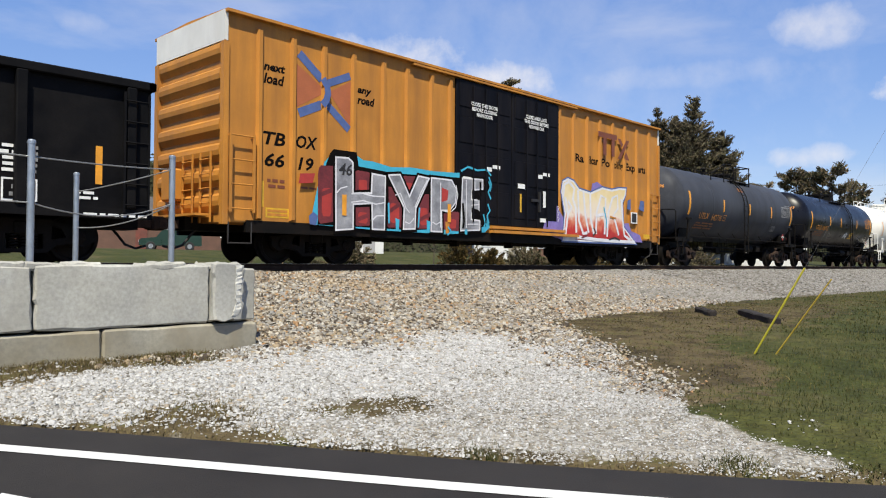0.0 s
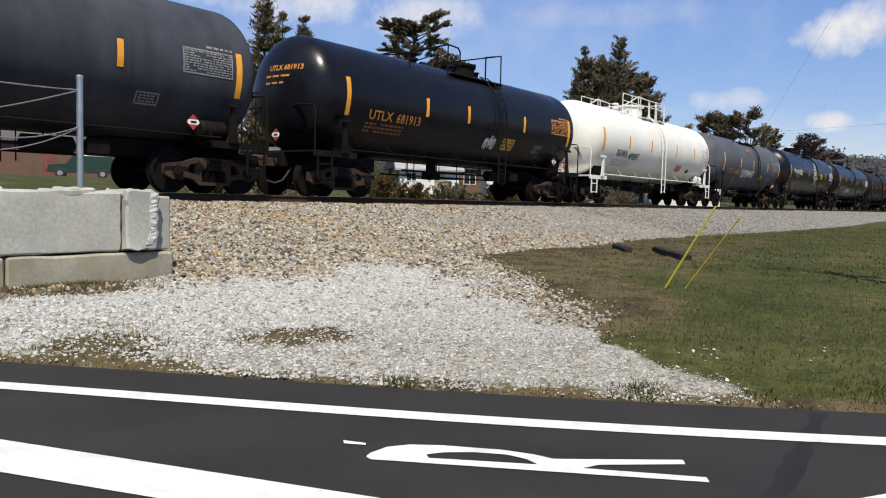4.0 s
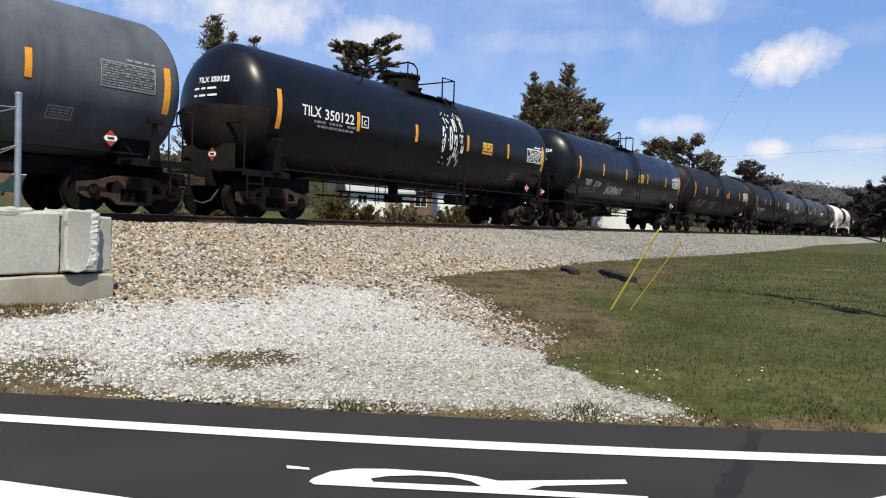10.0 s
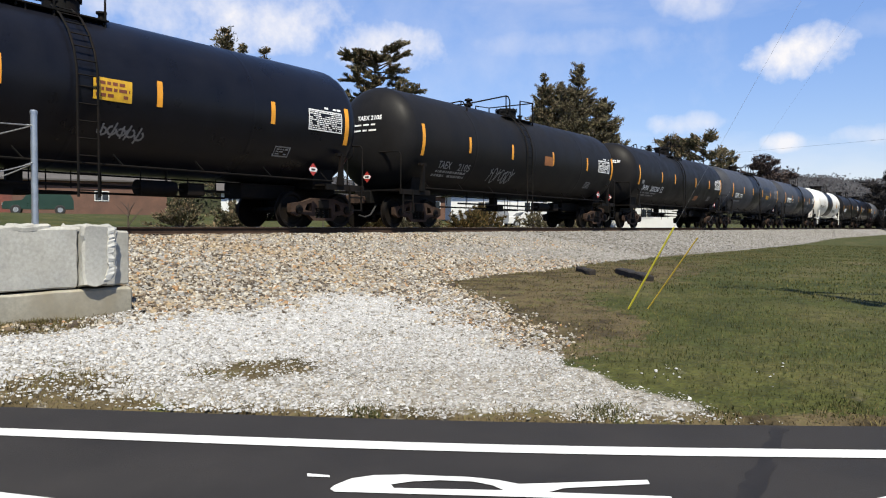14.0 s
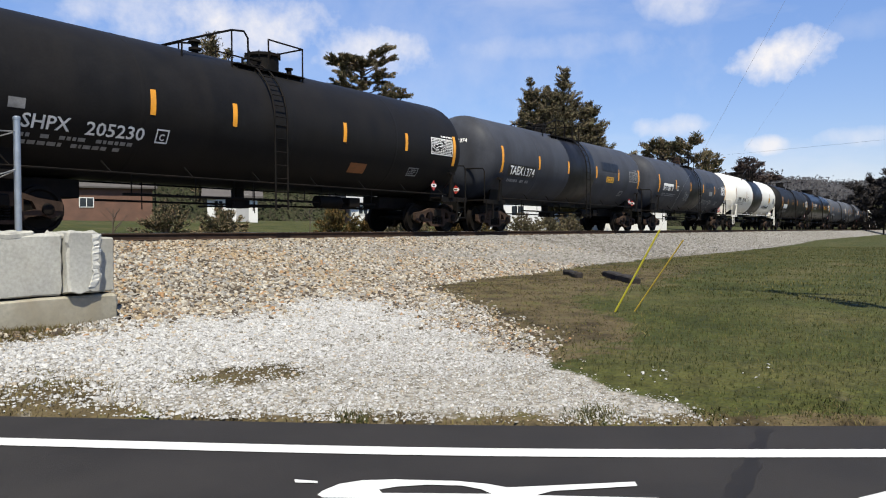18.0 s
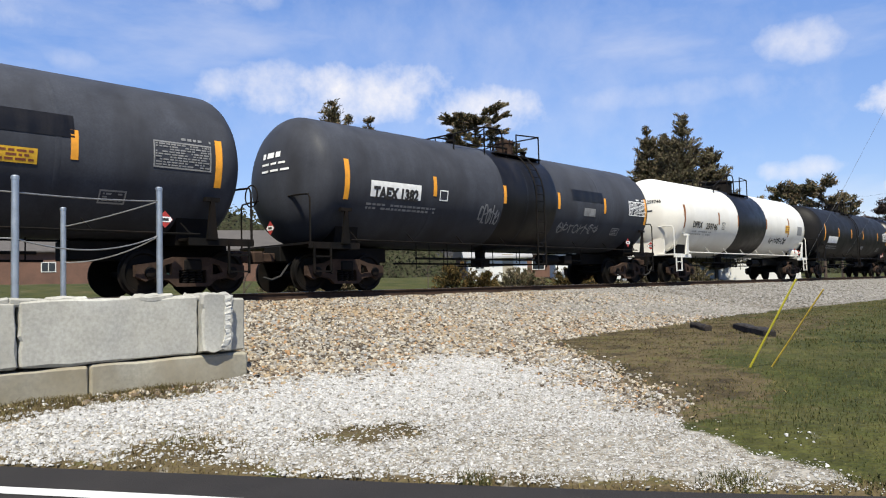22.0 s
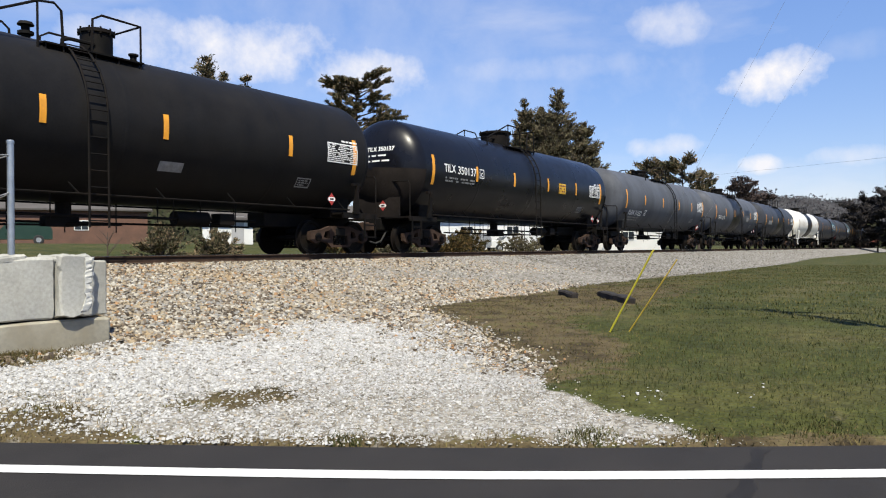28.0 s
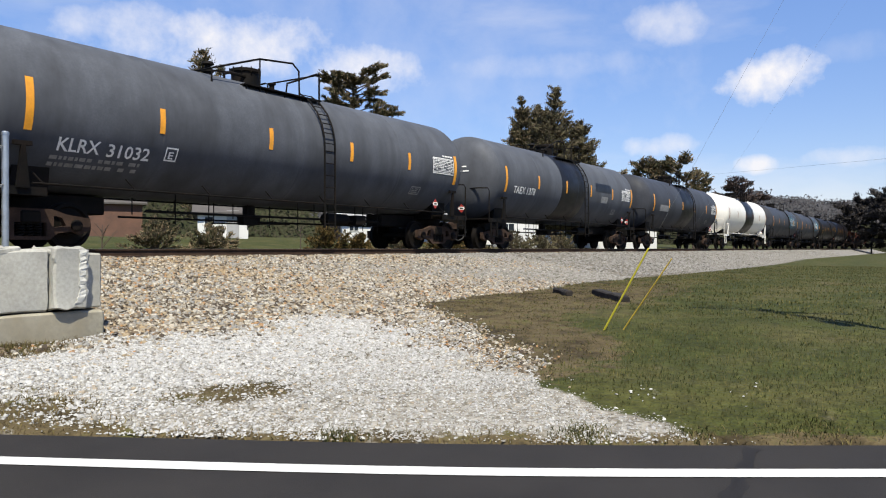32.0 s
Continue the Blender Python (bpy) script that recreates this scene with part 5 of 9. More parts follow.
    for sy in (-1, 1):
        y0, y1 = sorted((sy * 1.05, sy * 0.62))
        grate = Geo().box(p0, y0, shoulder + 0.10, p1, y1, shoulder + 0.13)
        walkway = part("walkway", grate, top_trim, car, "grated steel walkway", smooth=0)
        for k in range(5):
            q = p0 + 0.05 + (p1 - p0 - 0.1) * k / 4
            part("walkway_bracket", Geo().rod((q, sy * 1.0, shoulder - 0.10), (q, sy * 1.0, shoulder + 0.10), 0.02, 5), top_trim, walkway, smooth=0)
    for y in (-1.0, 1.0):
        part("platform_railing", Geo().pipe([(near[0][0] - 0.01, y, shoulder - 0.02)] + [(x, y, z) for x, z in near], 0.026, 6), top_trim, car, smooth=40)
        part("platform_railing", Geo().pipe([(x, y, z) for x, z in gate], 0.026, 6), top_trim, car, smooth=40)
    for q, z in (near[0], gate[-2]):
        part("cross_rail", Geo().rod((q, -1.0, z), (q, 1.0, z), 0.022, 6), top_trim, car, smooth=40)
    for y in (-1.0, 1.0):
        part("rail_post", Geo().rod((near[1][0], y, shoulder - 0.02), (near[1][0], y, near[1][1]), 0.022, 6), top_trim, car, smooth=40)
    if white and not c.get("dark_trim"):
        for y in (-1.0, 1.0):
            for q in np.linspace(near[0][0], gate[-1][0], 6):
                part("rail_post", Geo().rod((q, y, shoulder), (q, y, top + 0.58), 0.022, 5), top_trim, car, smooth=40)
            for z in (top + 0.28, top + 0.58):
                part("guard_rail", Geo().rod((near[0][0], y, z), (gate[-1][0], y, z), 0.02, 5), top_trim, car, smooth=40)
    lx = c["ladder"] - mid if "ladder" in c else gate[0][0] + 0.25
    lad = Geo()
    arc = [(radians(k)) for k in (62, 48, 34, 20, 8, 0)]
    rl = r + 0.09
    for q in (lx - 0.20, lx + 0.20):
        lad.pipe([(q, -rl * math.cos(t), zc + rl * math.sin(t)) for t in arc] + [(q, -rl, zc - 0.6), (q, -rl, 0.55)], 0.024, 6)
    for k in range(7):
        t = radians(60 - 9.5 * k)
        lad.rod((lx - 0.20, -rl * math.cos(t), zc + rl * math.sin(t)), (lx + 0.20, -rl * math.cos(t), zc + rl * math.sin(t)), 0.014, 5)
    for k in range(7):
        z = zc - 0.12 - 0.32 * k
        lad.rod((lx - 0.20, -rl, z), (lx + 0.20, -rl, z), 0.014, 5)
    if not c.get("no_ladder"):
        part("ladder", lad, trim, car, smooth=40)
    # markings
    ends = c.get("stripes") or [xs + (xr - xs) * k / 5 for k in range(6)]
    for k, q in enumerate(ends):
        q -= mid
        long = k in (0, len(ends) - 1)
        z0, z1 = (zc - 0.55, zc + 0.40) if long else (zc - 0.28, zc + 0.24)
        w = 0.075 if long else 0.065
        part("reflective_strip", sk.patch(q - w, z0, q + w, z1), M[c.get("strip_paint", "stripe")], car, "orange reflective strip", smooth=60)
    for kind, *v in c.get("decals", ()):
        if kind == "text":
            body, x, z, h, w, mt = v[:6]
            part("lettering", sk.text(body, x - mid, z - h / 2, h, w, v[6] if len(v) > 6 else 0.0, 0.004, v[7] if len(v) > 7 else 0.0), M[mt], car, smooth=0)
        elif kind == "patch":
            x0, z0, x1, z1, mt = v[:5]
            panel = part(v[5] if len(v) > 5 else "panel", sk.patch(x0 - mid, z0, x1 - mid, z1), M[mt], car, smooth=60)
            if len(v) > 5 and v[5] == "yellow_panel":
                near = Skin(r, zc, 0.010)
                w, h = x1 - x0, z1 - z0
                tagged(part("stencil", near.bars(x0 - mid + 0.06 * w, z0 + 0.10 * h, x1 - mid - 0.06 * w, z1 - 0.08 * h, 3, int(x0 * 3)), M["decal_brown"], panel, smooth=0), kind="stuff")
        elif kind == "bars":
            x0, z0, x1, z1, rows, mt = v
            tagged(part("stencil", sk.bars(x0 - mid, z0, x1 - mid, z1, rows, int(x0 * 7)), M[mt], car, smooth=0), kind="stuff")
        elif kind == "table":
            x0, z0, x1, z1, rows, mt = v
            tagged(part("stencil", sk.bars(x0 - mid, z0, x1 - mid, z1, rows, int(x0 * 5), 0.86, 0.03, 0.13, 0.022), M[mt], car, smooth=0), kind="stuff")
        elif kind == "frame":
            x0, z0, x1, z1, mt = v
            g = Geo()
            for q in ((x0, z0, x1, z0 + 0.03), (x0, z1 - 0.03, x1, z1), (x0, z0, x0 + 0.03, z1), (x1 - 0.03, z0, x1, z1)):
                pp = sk.patch(q[0] - mid, q[1], q[2] - mid, q[3], rows=3)
                g.add(pp.v, pp.f)
            part("stencil_frame", g, M[mt], car, smooth=0)
        elif kind == "scrawl":
            x0, z0, x1, z1, seed, n, mt = v
            tagged(part("graffiti", sk.scrawl(x0 - mid, z0, x1 - mid, z1, seed, n, 0.05 if mt == "decal_white" else 0.04), M[mt], car, smooth=0), "loose sprayed tag", kind="stuff")
    # small stencil on the leading head
    if c.get("head_text"):
        body, mt = c["head_text"]
        for k, (txt, h) in enumerate([(body, 0.13), ("", 0.05), ("", 0.05)]):
            z = zc + 0.50 - 0.17 * k
            g = Geo()
            if txt:
                vs, fs, w = letters(txt, None, h)
                pts = [(0.18 - x, z + q) for x, q in vs]
            else:
                pts, fs, x = [], [], 0.15
                rg2 = random.Random(k + int(xs))
                for _ in range(3):
                    w = rg2.uniform(0.12, 0.3)
                    j = len(pts)
                    pts += [(0.45 - x, z), (0.45 - x - w, z), (0.45 - x - w, z + h), (0.45 - x, z + h)]
                    fs.append((j, j + 1, j + 2, j + 3))
                    x += w + 0.07
            for y, q in pts:
                rho = min(0.98, math.hypot(y, q - zc) / r)
                g.v.append((a - head * math.sin(math.acos(rho)) - 0.015, y, q))
            g.f = fs
            part("lettering" if txt else "stencil", g, M[mt], car, smooth=0)
    return car


# ---- the train ----
def block(xs, xr, mt="decal_white"):
    """The usual stencil table near the trailing end."""
    return [("frame", xr - 1.42, 2.44, xr - 0.22, 2.96, mt), ("table", xr - 1.38, 2.48, xr - 0.26, 2.93, 9, mt), ("bars", xr - 0.85, 2.99, xr - 0.22, 3.08, 1, mt), ("frame", xr - 2.35, 1.72, xr - 1.85, 1.96, "decal_grey"), ("table", xr - 2.28, 1.76, xr - 1.92, 1.92, 3, "decal_grey")]


def tank_cars():
    W, O, G_ = "decal_white", "decal_orange", "decal_grey"
    std = "black steel tank car with orange reflective strips"
    cars = [
        dict(x=(28.72, 40.25), gear=(35.2, 0.39, 0.24, [(31.81, 4.04), (33.16, 4.58), (33.9, 4.62), (34.18, 4.45), (34.25, 3.75)], [(34.41, 3.7), (34.41, 4.59), (36.0, 4.64), (36.0, 3.7)], -1.9), paint="tank_grey", drum=1, label="dark grey steel tank car with orange lettering", stripes=[28.72, 32.0, 34.85, 37.5, 40.2], ladder=34.2, r=1.52, zc=2.62,
             head_text=("UTLX 642796", O), decals=[("text", "UTLX", 29.72, 2.09, 0.24, 0.92, O), ("text", "642796", 30.92, 2.07, 0.24, 1.0, O), ("frame", 32.08, 1.96, 32.36, 2.22, O), ("text", "T", 32.17, 2.07, 0.12, 0.10, O), ("bars", 29.7, 1.55, 31.4, 1.85, 3, "decal_rust"), ("patch", 34.0, 3.36, 34.5, 3.55, "decal_rust")] + block(28.72, 40.25, G_)),
        dict(x=(43.55, 55.14), gear=(50.05, 0.57, 0.32, [(46.44, 4.16), (48.2, 4.68), (48.7, 4.66), (48.81, 4.55), (48.81, 3.8)], [(50.2, 3.8), (50.2, 4.62), (51.08, 4.80), (51.1, 3.75)], -2.3), paint="tank_black", label="black steel tank car with orange lettering", stripes=[43.55, 46.7, 48.7, 51.9, 55.0], r=1.50, zc=2.62,
             head_text=("UTLX 681913", O), decals=[("text", "UTLX", 44.36, 2.18, 0.24, 0.92, O), ("text", "681913", 45.44, 2.17, 0.24, 1.0, O), ("bars", 44.3, 1.72, 45.8, 2.0, 3, "decal_rust"), ("scrawl", 49.8, 1.68, 50.4, 2.05, 4, 5, W), ("patch", 50.8, 1.70, 51.5, 2.06, "panel_yellow", "yellow_panel")] + block(43.55, 55.14, O)),
        dict(x=(58.05, 70.15), gear=(63.5, 0.64, 0.40, [(60.62, 4.23), (62.25, 4.84), (63.36, 4.79), (63.5, 4.7), (63.55, 3.9)], [(64.2, 3.9), (64.2, 4.81), (65.27, 4.79), (65.29, 3.85)], -1.5), paint="tank_white", white=True, label="white steel tank car with ladder, platform and black lettering", stripes=[57.9, 60.35, 62.7, 65.75, 68.15, 70.1], ladder=63.95, r=1.55, zc=2.66,
             decals=[("text", "DOWX", 59.26, 2.15, 0.27, 1.02, "decal_dark", 0, 0.008), ("text", "49097", 60.44, 2.07, 0.27, 1.05, "decal_dark", 0, 0.008), ("bars", 59.1, 1.62, 61.0, 1.90, 3, "decal_mid"), ("patch", 66.2, 1.68, 66.9, 1.96, "decal_salmon"), ("patch", 67.7, 1.66, 68.1, 1.82, "decal_dark"), ("bars", 69.3, 2.3, 70.2, 2.9, 5, "decal_mid")]),
        dict(x=(73.08, 84.60), gear=(78.06, 0.37, 0.34, [(76.02, 4.13), (77.38, 4.74), (78.85, 4.72), (78.98, 4.6), (79.04, 3.85)], [(79.62, 3.8), (79.62, 4.63), (80.34, 4.71), (80.34, 3.8)], -1.15), paint="tank_light", label="dark grey tank car with orange lettering and a white tag", stripes=[73.08, 76.12, 78.66, 81.82, 84.66], ladder=79.55, r=1.54, zc=2.64,
             head_text=("UTLX 669465", O), decals=[("text", "UTLX", 74.0, 2.10, 0.26, 0.95, O), ("text", "669465", 75.08, 2.07, 0.26, 1.08, O), ("bars", 74.0, 1.60, 75.6, 1.82, 2, "decal_rust"), ("scrawl", 76.5, 1.80, 79.1, 2.30, 8, 13, W), ("patch", 80.4, 1.78, 81.1, 2.06, "panel_yellow", "yellow_panel"), ("patch", 77.6, 3.36, 78.3, 3.60, "decal_rust")] + block(73.08, 84.60, G_)),
        dict(x=(87.9, 101.9), gear=(94.55, 0.61, 0.46, [(91.45, 4.28), (93.59, 4.94), (93.9, 4.93), (94.08, 4.82), (94.17, 4.0)], [(95.5, 4.0), (95.5, 4.80), (96.2, 4.80), (96.2, 3.95)], -2.2), paint="tank_black", label="black tank car with sloped head shield and a white tag", stripes=[87.75, 90.65, 93.35, 96.26, 99.0, 101.78], r=1.60, zc=2.72, shield=1,
             head_text=("TILX 350122", W), decals=[("text", "TILX", 88.50, 2.74, 0.26, 0.68, W), ("text", "350122", 89.32, 2.72, 0.26, 1.14, W), ("frame", 90.78, 2.56, 91.08, 2.88, W), ("text", "C", 90.86, 2.70, 0.14, 0.13, W), ("bars", 88.95, 2.34, 90.6, 2.56, 2, G_), ("scrawl", 94.75, 2.0, 96.0, 3.6, 21, 9, W), ("patch", 97.2, 2.44, 97.86, 2.84, "panel_yellow", "yellow_panel")] + block(87.9, 101.9)),
        dict(x=(105.43, 119.73), gear=(112.95, 0.37, 0.34, [(109.41, 4.24), (111.30, 4.86), (111.45, 4.84), (111.56, 4.7), (111.6, 4.0)], [(112.29, 3.95), (112.29, 4.74), (113.31, 4.78), (113.31, 3.95)], -2.6), paint="tank_black", label="glossy black tank car with white lettering", stripes=[105.43, 108.08, 111.0, 114.12, 117.15, 119.7], r=1.60, zc=2.72,
             head_text=("TAEX 2124", W), decals=[("text", "TAEX", 106.28, 2.07, 0.24, 0.74, W), ("text", "2124", 107.38, 2.04, 0.24, 0.70, W), ("bars", 106.1, 1.62, 108.0, 1.86, 2, G_), ("frame", 108.8, 1.92, 109.1, 2.20, G_), ("text", "C", 108.88, 2.04, 0.13, 0.12, G_), ("scrawl", 109.0, 1.66, 111.0, 2.05, 31, 9, W), ("scrawl", 112.9, 1.72, 113.9, 2.0, 33, 5, G_), ("patch", 112.7, 2.42, 113.5, 2.84, "panel_yellow", "yellow_panel")] + block(105.43, 119.73)),
        dict(x=(123.26, 137.36), gear=(130.65, 0.41, 0.32, [(126.35, 4.2), (128.95, 4.84), (129.1, 4.83), (129.22, 4.7), (129.25, 4.0)], [(129.99, 4.0), (129.99, 4.79), (130.99, 4.84), (130.99, 3.92)], -2.7), ladder=129.55, paint="tank_matt", label="weathered brown-black tank car", stripes=[123.11, 125.66, 128.44, 131.61, 134.78, 137.45], r=1.60, zc=2.72, head_text=("TAEX 2105", W),
             decals=[("text", "TAEX", 124.1, 1.98, 0.22, 0.70, G_), ("text", "2105", 125.2, 1.96, 0.22, 0.70, G_), ("bars", 124.0, 1.6, 125.8, 1.84, 2, G_), ("scrawl", 127.2, 1.6, 128.9, 2.1, 41, 7, G_), ("patch", 130.9, 2.4, 131.6, 2.75, "decal_rust")] + block(123.26, 137.36)),
        dict(x=(141.2, 155.6), gear=(148.7, 0.44, 0.42, [(145.44, 4.26), (146.83, 4.79), (147.2, 4.84), (147.32, 4.7), (147.34, 4.0)], [(147.98, 4.0), (147.98, 4.8), (149.16, 4.78), (149.16, 3.90)], -2.15), paint="tank_matt", label="matt black tank car with white lettering", stripes=[141.05, 144.3, 146.42, 150.16, 152.9, 155.5], ladder=147.75, r=1.58, zc=2.70,
             head_text=("SHPX 205230", W), decals=[("text", "SHPX", 141.72, 2.04, 0.24, 0.90, W), ("text", "205230", 142.93, 2.02, 0.24, 1.25, W), ("frame", 144.45, 1.88, 144.75, 2.16, W), ("text", "C", 144.53, 2.0, 0.13, 0.12, W), ("bars", 141.7, 1.62, 144.0, 1.86, 2, G_), ("patch", 150.6, 1.66, 151.3, 1.92, "decal_rust"), ("patch", 141.45, 2.22, 141.75, 2.40, G_)] + block(141.2, 155.6)),
        dict(x=(158.7, 172.85), gear=(164.68, 0.30, 0.40, [(163.02, 4.37), (164.22, 4.74), (165.02, 4.74), (165.12, 4.6), (165.12, 4.0)], [(165.9, 4.0), (165.9, 4.72), (166.6, 4.74), (166.6, 3.90)], -0.93), paint="tank_grey", label="dark grey tank car with bold white lettering and a black middle", stripes=[158.7, 161.6, 164.3, 167.3, 170.0, 172.8], r=1.58, zc=2.70, bands=[(164.4, 167.1, "band_black")],
             head_text=("TAEX 1374", W), decals=[("patch", 159.2, 2.06, 161.34, 2.48, "band_black", "number_panel"), ("text", "TAEX", 159.3, 2.28, 0.30, 1.02, W, 0, 0.012), ("text", "1374", 160.42, 2.26, 0.30, 0.82, W, 0, 0.003), ("bars", 159.3, 1.82, 161.0, 2.0, 1, G_), ("patch", 168.0, 2.80, 170.0, 3.20, "band_black"), ("patch", 168.5, 2.28, 169.4, 2.54, "panel_yellow", "yellow_panel")] + block(158.7, 172.85, G_)),
        dict(x=(176.22, 190.40), gear=(184.1, 0.29, 0.45, [(180.53, 4.36), (181.88, 4.74), (182.58, 4.76), (182.72, 4.6), (182.76, 4.0)], [(183.43, 4.0), (183.43, 4.7), (184.6, 4.77), (184.6, 3.90)], -2.6), paint="tank_grey", label="dark grey tank car with a white number panel", stripes=[176.14, 179.12, 182.07, 184.83, 187.6, 190.45], rusty_dome=1, r=1.58, zc=2.70, bands=[(182.0, 184.7, "band_black")],
             head_text=("", W), decals=[("patch", 176.88, 2.27, 178.60, 2.66, W, "number_panel"), ("text", "TAEX 1382", 176.97, 2.38, 0.26, 1.54, "decal_dark", 0, 0.022), ("patch", 176.4, 4.205, 190.5, 4.246, "decal_rust", "rust_streak"), ("bars", 176.8, 1.96, 179.2, 2.14, 2, G_), ("frame", 179.3, 2.32, 179.62, 2.60, W), ("patch", 185.6, 2.76, 187.5, 3.12, "band_black"), ("patch", 186.3, 2.28, 187.0, 2.54, G_), ("scrawl", 181.0, 1.8, 181.9, 2.3, 52, 5, G_), ("scrawl", 185.0, 1.7, 187.4, 2.0, 53, 8, G_)] + block(176.22, 190.66)),
        dict(x=(194.05, 207.95), gear=(200.9, 0.64, 0.50, [(197.95, 4.27), (199.49, 4.93), (200.08, 4.94), (200.2, 4.78), (200.25, 4.0)], [(200.95, 4.0), (200.95, 4.92), (201.82, 4.86), (201.83, 3.95)], -1.7), paint="tank_white", white=True, label="white tank car with a broad black middle band", stripes=[193.7, 197.0, 199.1, 202.6, 205.7], r=1.60, zc=2.72, bands=[(199.15, 202.55, "band_black")], dome_paint="steel_dark", dark_trim=1, no_ladder=1, shield=1, strip_paint="decal_rust", head_text=("DPRX 259746", "decal_dark"),
             decals=[("text", "DPRX", 194.48, 2.36, 0.25, 0.90, "decal_dark", 0, 0.010), ("text", "259746", 195.74, 2.33, 0.25, 1.14, "decal_dark", 0, 0.010), ("frame", 197.35, 2.25, 197.65, 2.55, "decal_dark"), ("text", "C", 197.43, 2.37, 0.13, 0.12, "decal_dark"), ("bars", 194.4, 1.92, 196.4, 2.14, 2, "decal_mid"), ("patch", 205.2, 2.35, 205.8, 2.75, "panel_yellow", "yellow_panel"), ("scrawl", 203.3, 1.78, 205.6, 2.1, 61, 8, "steel_dark"), ("patch", 207.0, 2.3, 207.7, 2.75, G_)]),
        dict(x=(211.8, 226.0), gear=(219.07, 0.35, 0.54, [(215.95, 4.2), (217.28, 4.84), (217.60, 4.88), (217.74, 4.76), (217.78, 3.95)], [(218.36, 4.0), (218.38, 4.76), (218.58, 4.88), (219.46, 4.86), (219.46, 3.9)], -1.5), ladder=218.07, stripes=[211.8, 214.4, 217.05, 219.64, 223.24, 225.67], paint="tank_matt", label="matt black tank car with a white number panel", r=1.60, zc=2.72, decals=[("patch", 212.5, 2.06, 214.3, 2.44, W, "number_panel"), ("bars", 212.6, 2.12, 214.2, 2.38, 1, "decal_dark"), ("bars", 212.5, 1.72, 214.6, 1.94, 2, G_), ("patch", 219.6, 1.8, 220.2, 2.0, G_)] + block(211.8, 226.0)),
        dict(x=(229.5, 243.7), gear=(236.2, 0.62, 0.50, [(233.88, 4.26), (235.47, 4.92), (236.3, 4.9), (236.42, 4.75), (236.47, 4.0)], [(237.0, 4.0), (237.05, 4.62), (237.3, 4.9), (237.6, 4.9), (237.63, 3.92)], 0.95), ladder=236.65, paint="tank_black", label="black tank car with sloped head shield and white lettering", stripes=[229.5, 232.16, 234.88, 237.75, 240.5, 243.28], r=1.60, zc=2.72, shield=1,
             head_text=("TILX 350137", W), decals=[("text", "TILX", 230.1, 2.76, 0.26, 0.68, W), ("text", "350137", 230.92, 2.74, 0.26, 1.17, W), ("frame", 232.32, 2.57, 232.62, 2.89, W), ("text", "C", 232.40, 2.70, 0.14, 0.13, W), ("bars", 230.2, 2.30, 232.0, 2.50, 2, G_), ("patch", 238.75, 2.42, 239.42, 2.84, "panel_yellow", "yellow_panel")] + block(229.5, 243.4)),
        dict(x=(246.88, 261.1), gear=(253.27, 0.38, 0.40, [(251.38, 4.23), (252.86, 4.74), (254.0, 4.86), (254.22, 4.7), (254.25, 3.95)], [(253.75, 4.0), (253.8, 4.30), (254.9, 4.75), (255.0, 4.75), (255.0, 3.90)], -1.2), paint="tank_light", label="clean grey tank car with white lettering", stripes=[246.88, 249.64, 252.7, 255.7, 258.4, 261.0], ladder=254.7, r=1.58, zc=2.70,
             head_text=("", W), decals=[("text", "KLRX", 247.48, 1.98, 0.24, 0.85, W), ("text", "31032", 248.49, 1.96, 0.24, 0.95, W), ("frame", 249.8, 1.88, 250.1, 2.16, W), ("text", "E", 249.88, 2.0, 0.14, 0.12, W), ("bars", 247.4, 1.56, 249.3, 1.80, 2, G_)] + block(246.88, 261.1)),
        dict(x=(264.58, 278.1), paint="tank_light", label="grey tank car with a dark middle and white lettering", dome=271.0, r=1.58, zc=2.70, bands=[(269.5, 272.0, "band_black")], head_text=("1378", W),
             decals=[("text", "TAEX 1378", 265.2, 2.28, 0.26, 1.8, W), ("patch", 273.3, 2.7, 275.2, 3.1, "band_black"), ("patch", 274.0, 2.2, 274.8, 2.5, G_)] + block(264.58, 278.1)),
        dict(x=(281.9, 295.8), paint="tank_grey", label="dark grey tank car", dome=288.8, r=1.58, zc=2.70, bands=[(287.4, 290.0, "band_black")], decals=[("patch", 283.0, 2.2, 284.6, 2.55, G_)] + block(281.9, 295.8)),
        dict(x=(299.8, 313.8), paint="tank_white", white=True, label="white tank car with a broad black middle band", dome=307.0, r=1.60, zc=2.72, bands=[(305.5, 308.6, "band_black")], dome_paint="steel_dark", dark_trim=1, no_ladder=1, strip_paint="decal_rust", decals=[]),
        dict(x=(317.9, 332.0), paint="tank_grey", label="dark grey tank car with a pale blue tag", dome=325.0, decals=[("scrawl", 327.0, 2.2, 330.5, 3.6, 71, 8, "spray_cyan"), ("scrawl", 327.2, 2.4, 330.0, 3.3, 72, 6, W)]),
        dict(x=(335.6, 349.8), paint="tank_grey", label="dark grey tank car with a pale blue tag", dome=342.5, decals=[("scrawl", 345.0, 2.2, 348.5, 3.6, 73, 8, "spray_cyan"), ("scrawl", 345.2, 2.4, 348.0, 3.3, 74, 6, W)]),
        dict(x=(353.4, 367.4), paint="tank_matt", label=std, dome=360.4, decals=[]),
        dict(x=(371.0, 385.0), paint="tank_black", label=std, dome=378.0, decals=[]),
    ]
    return [tank_car(c) for c in cars]


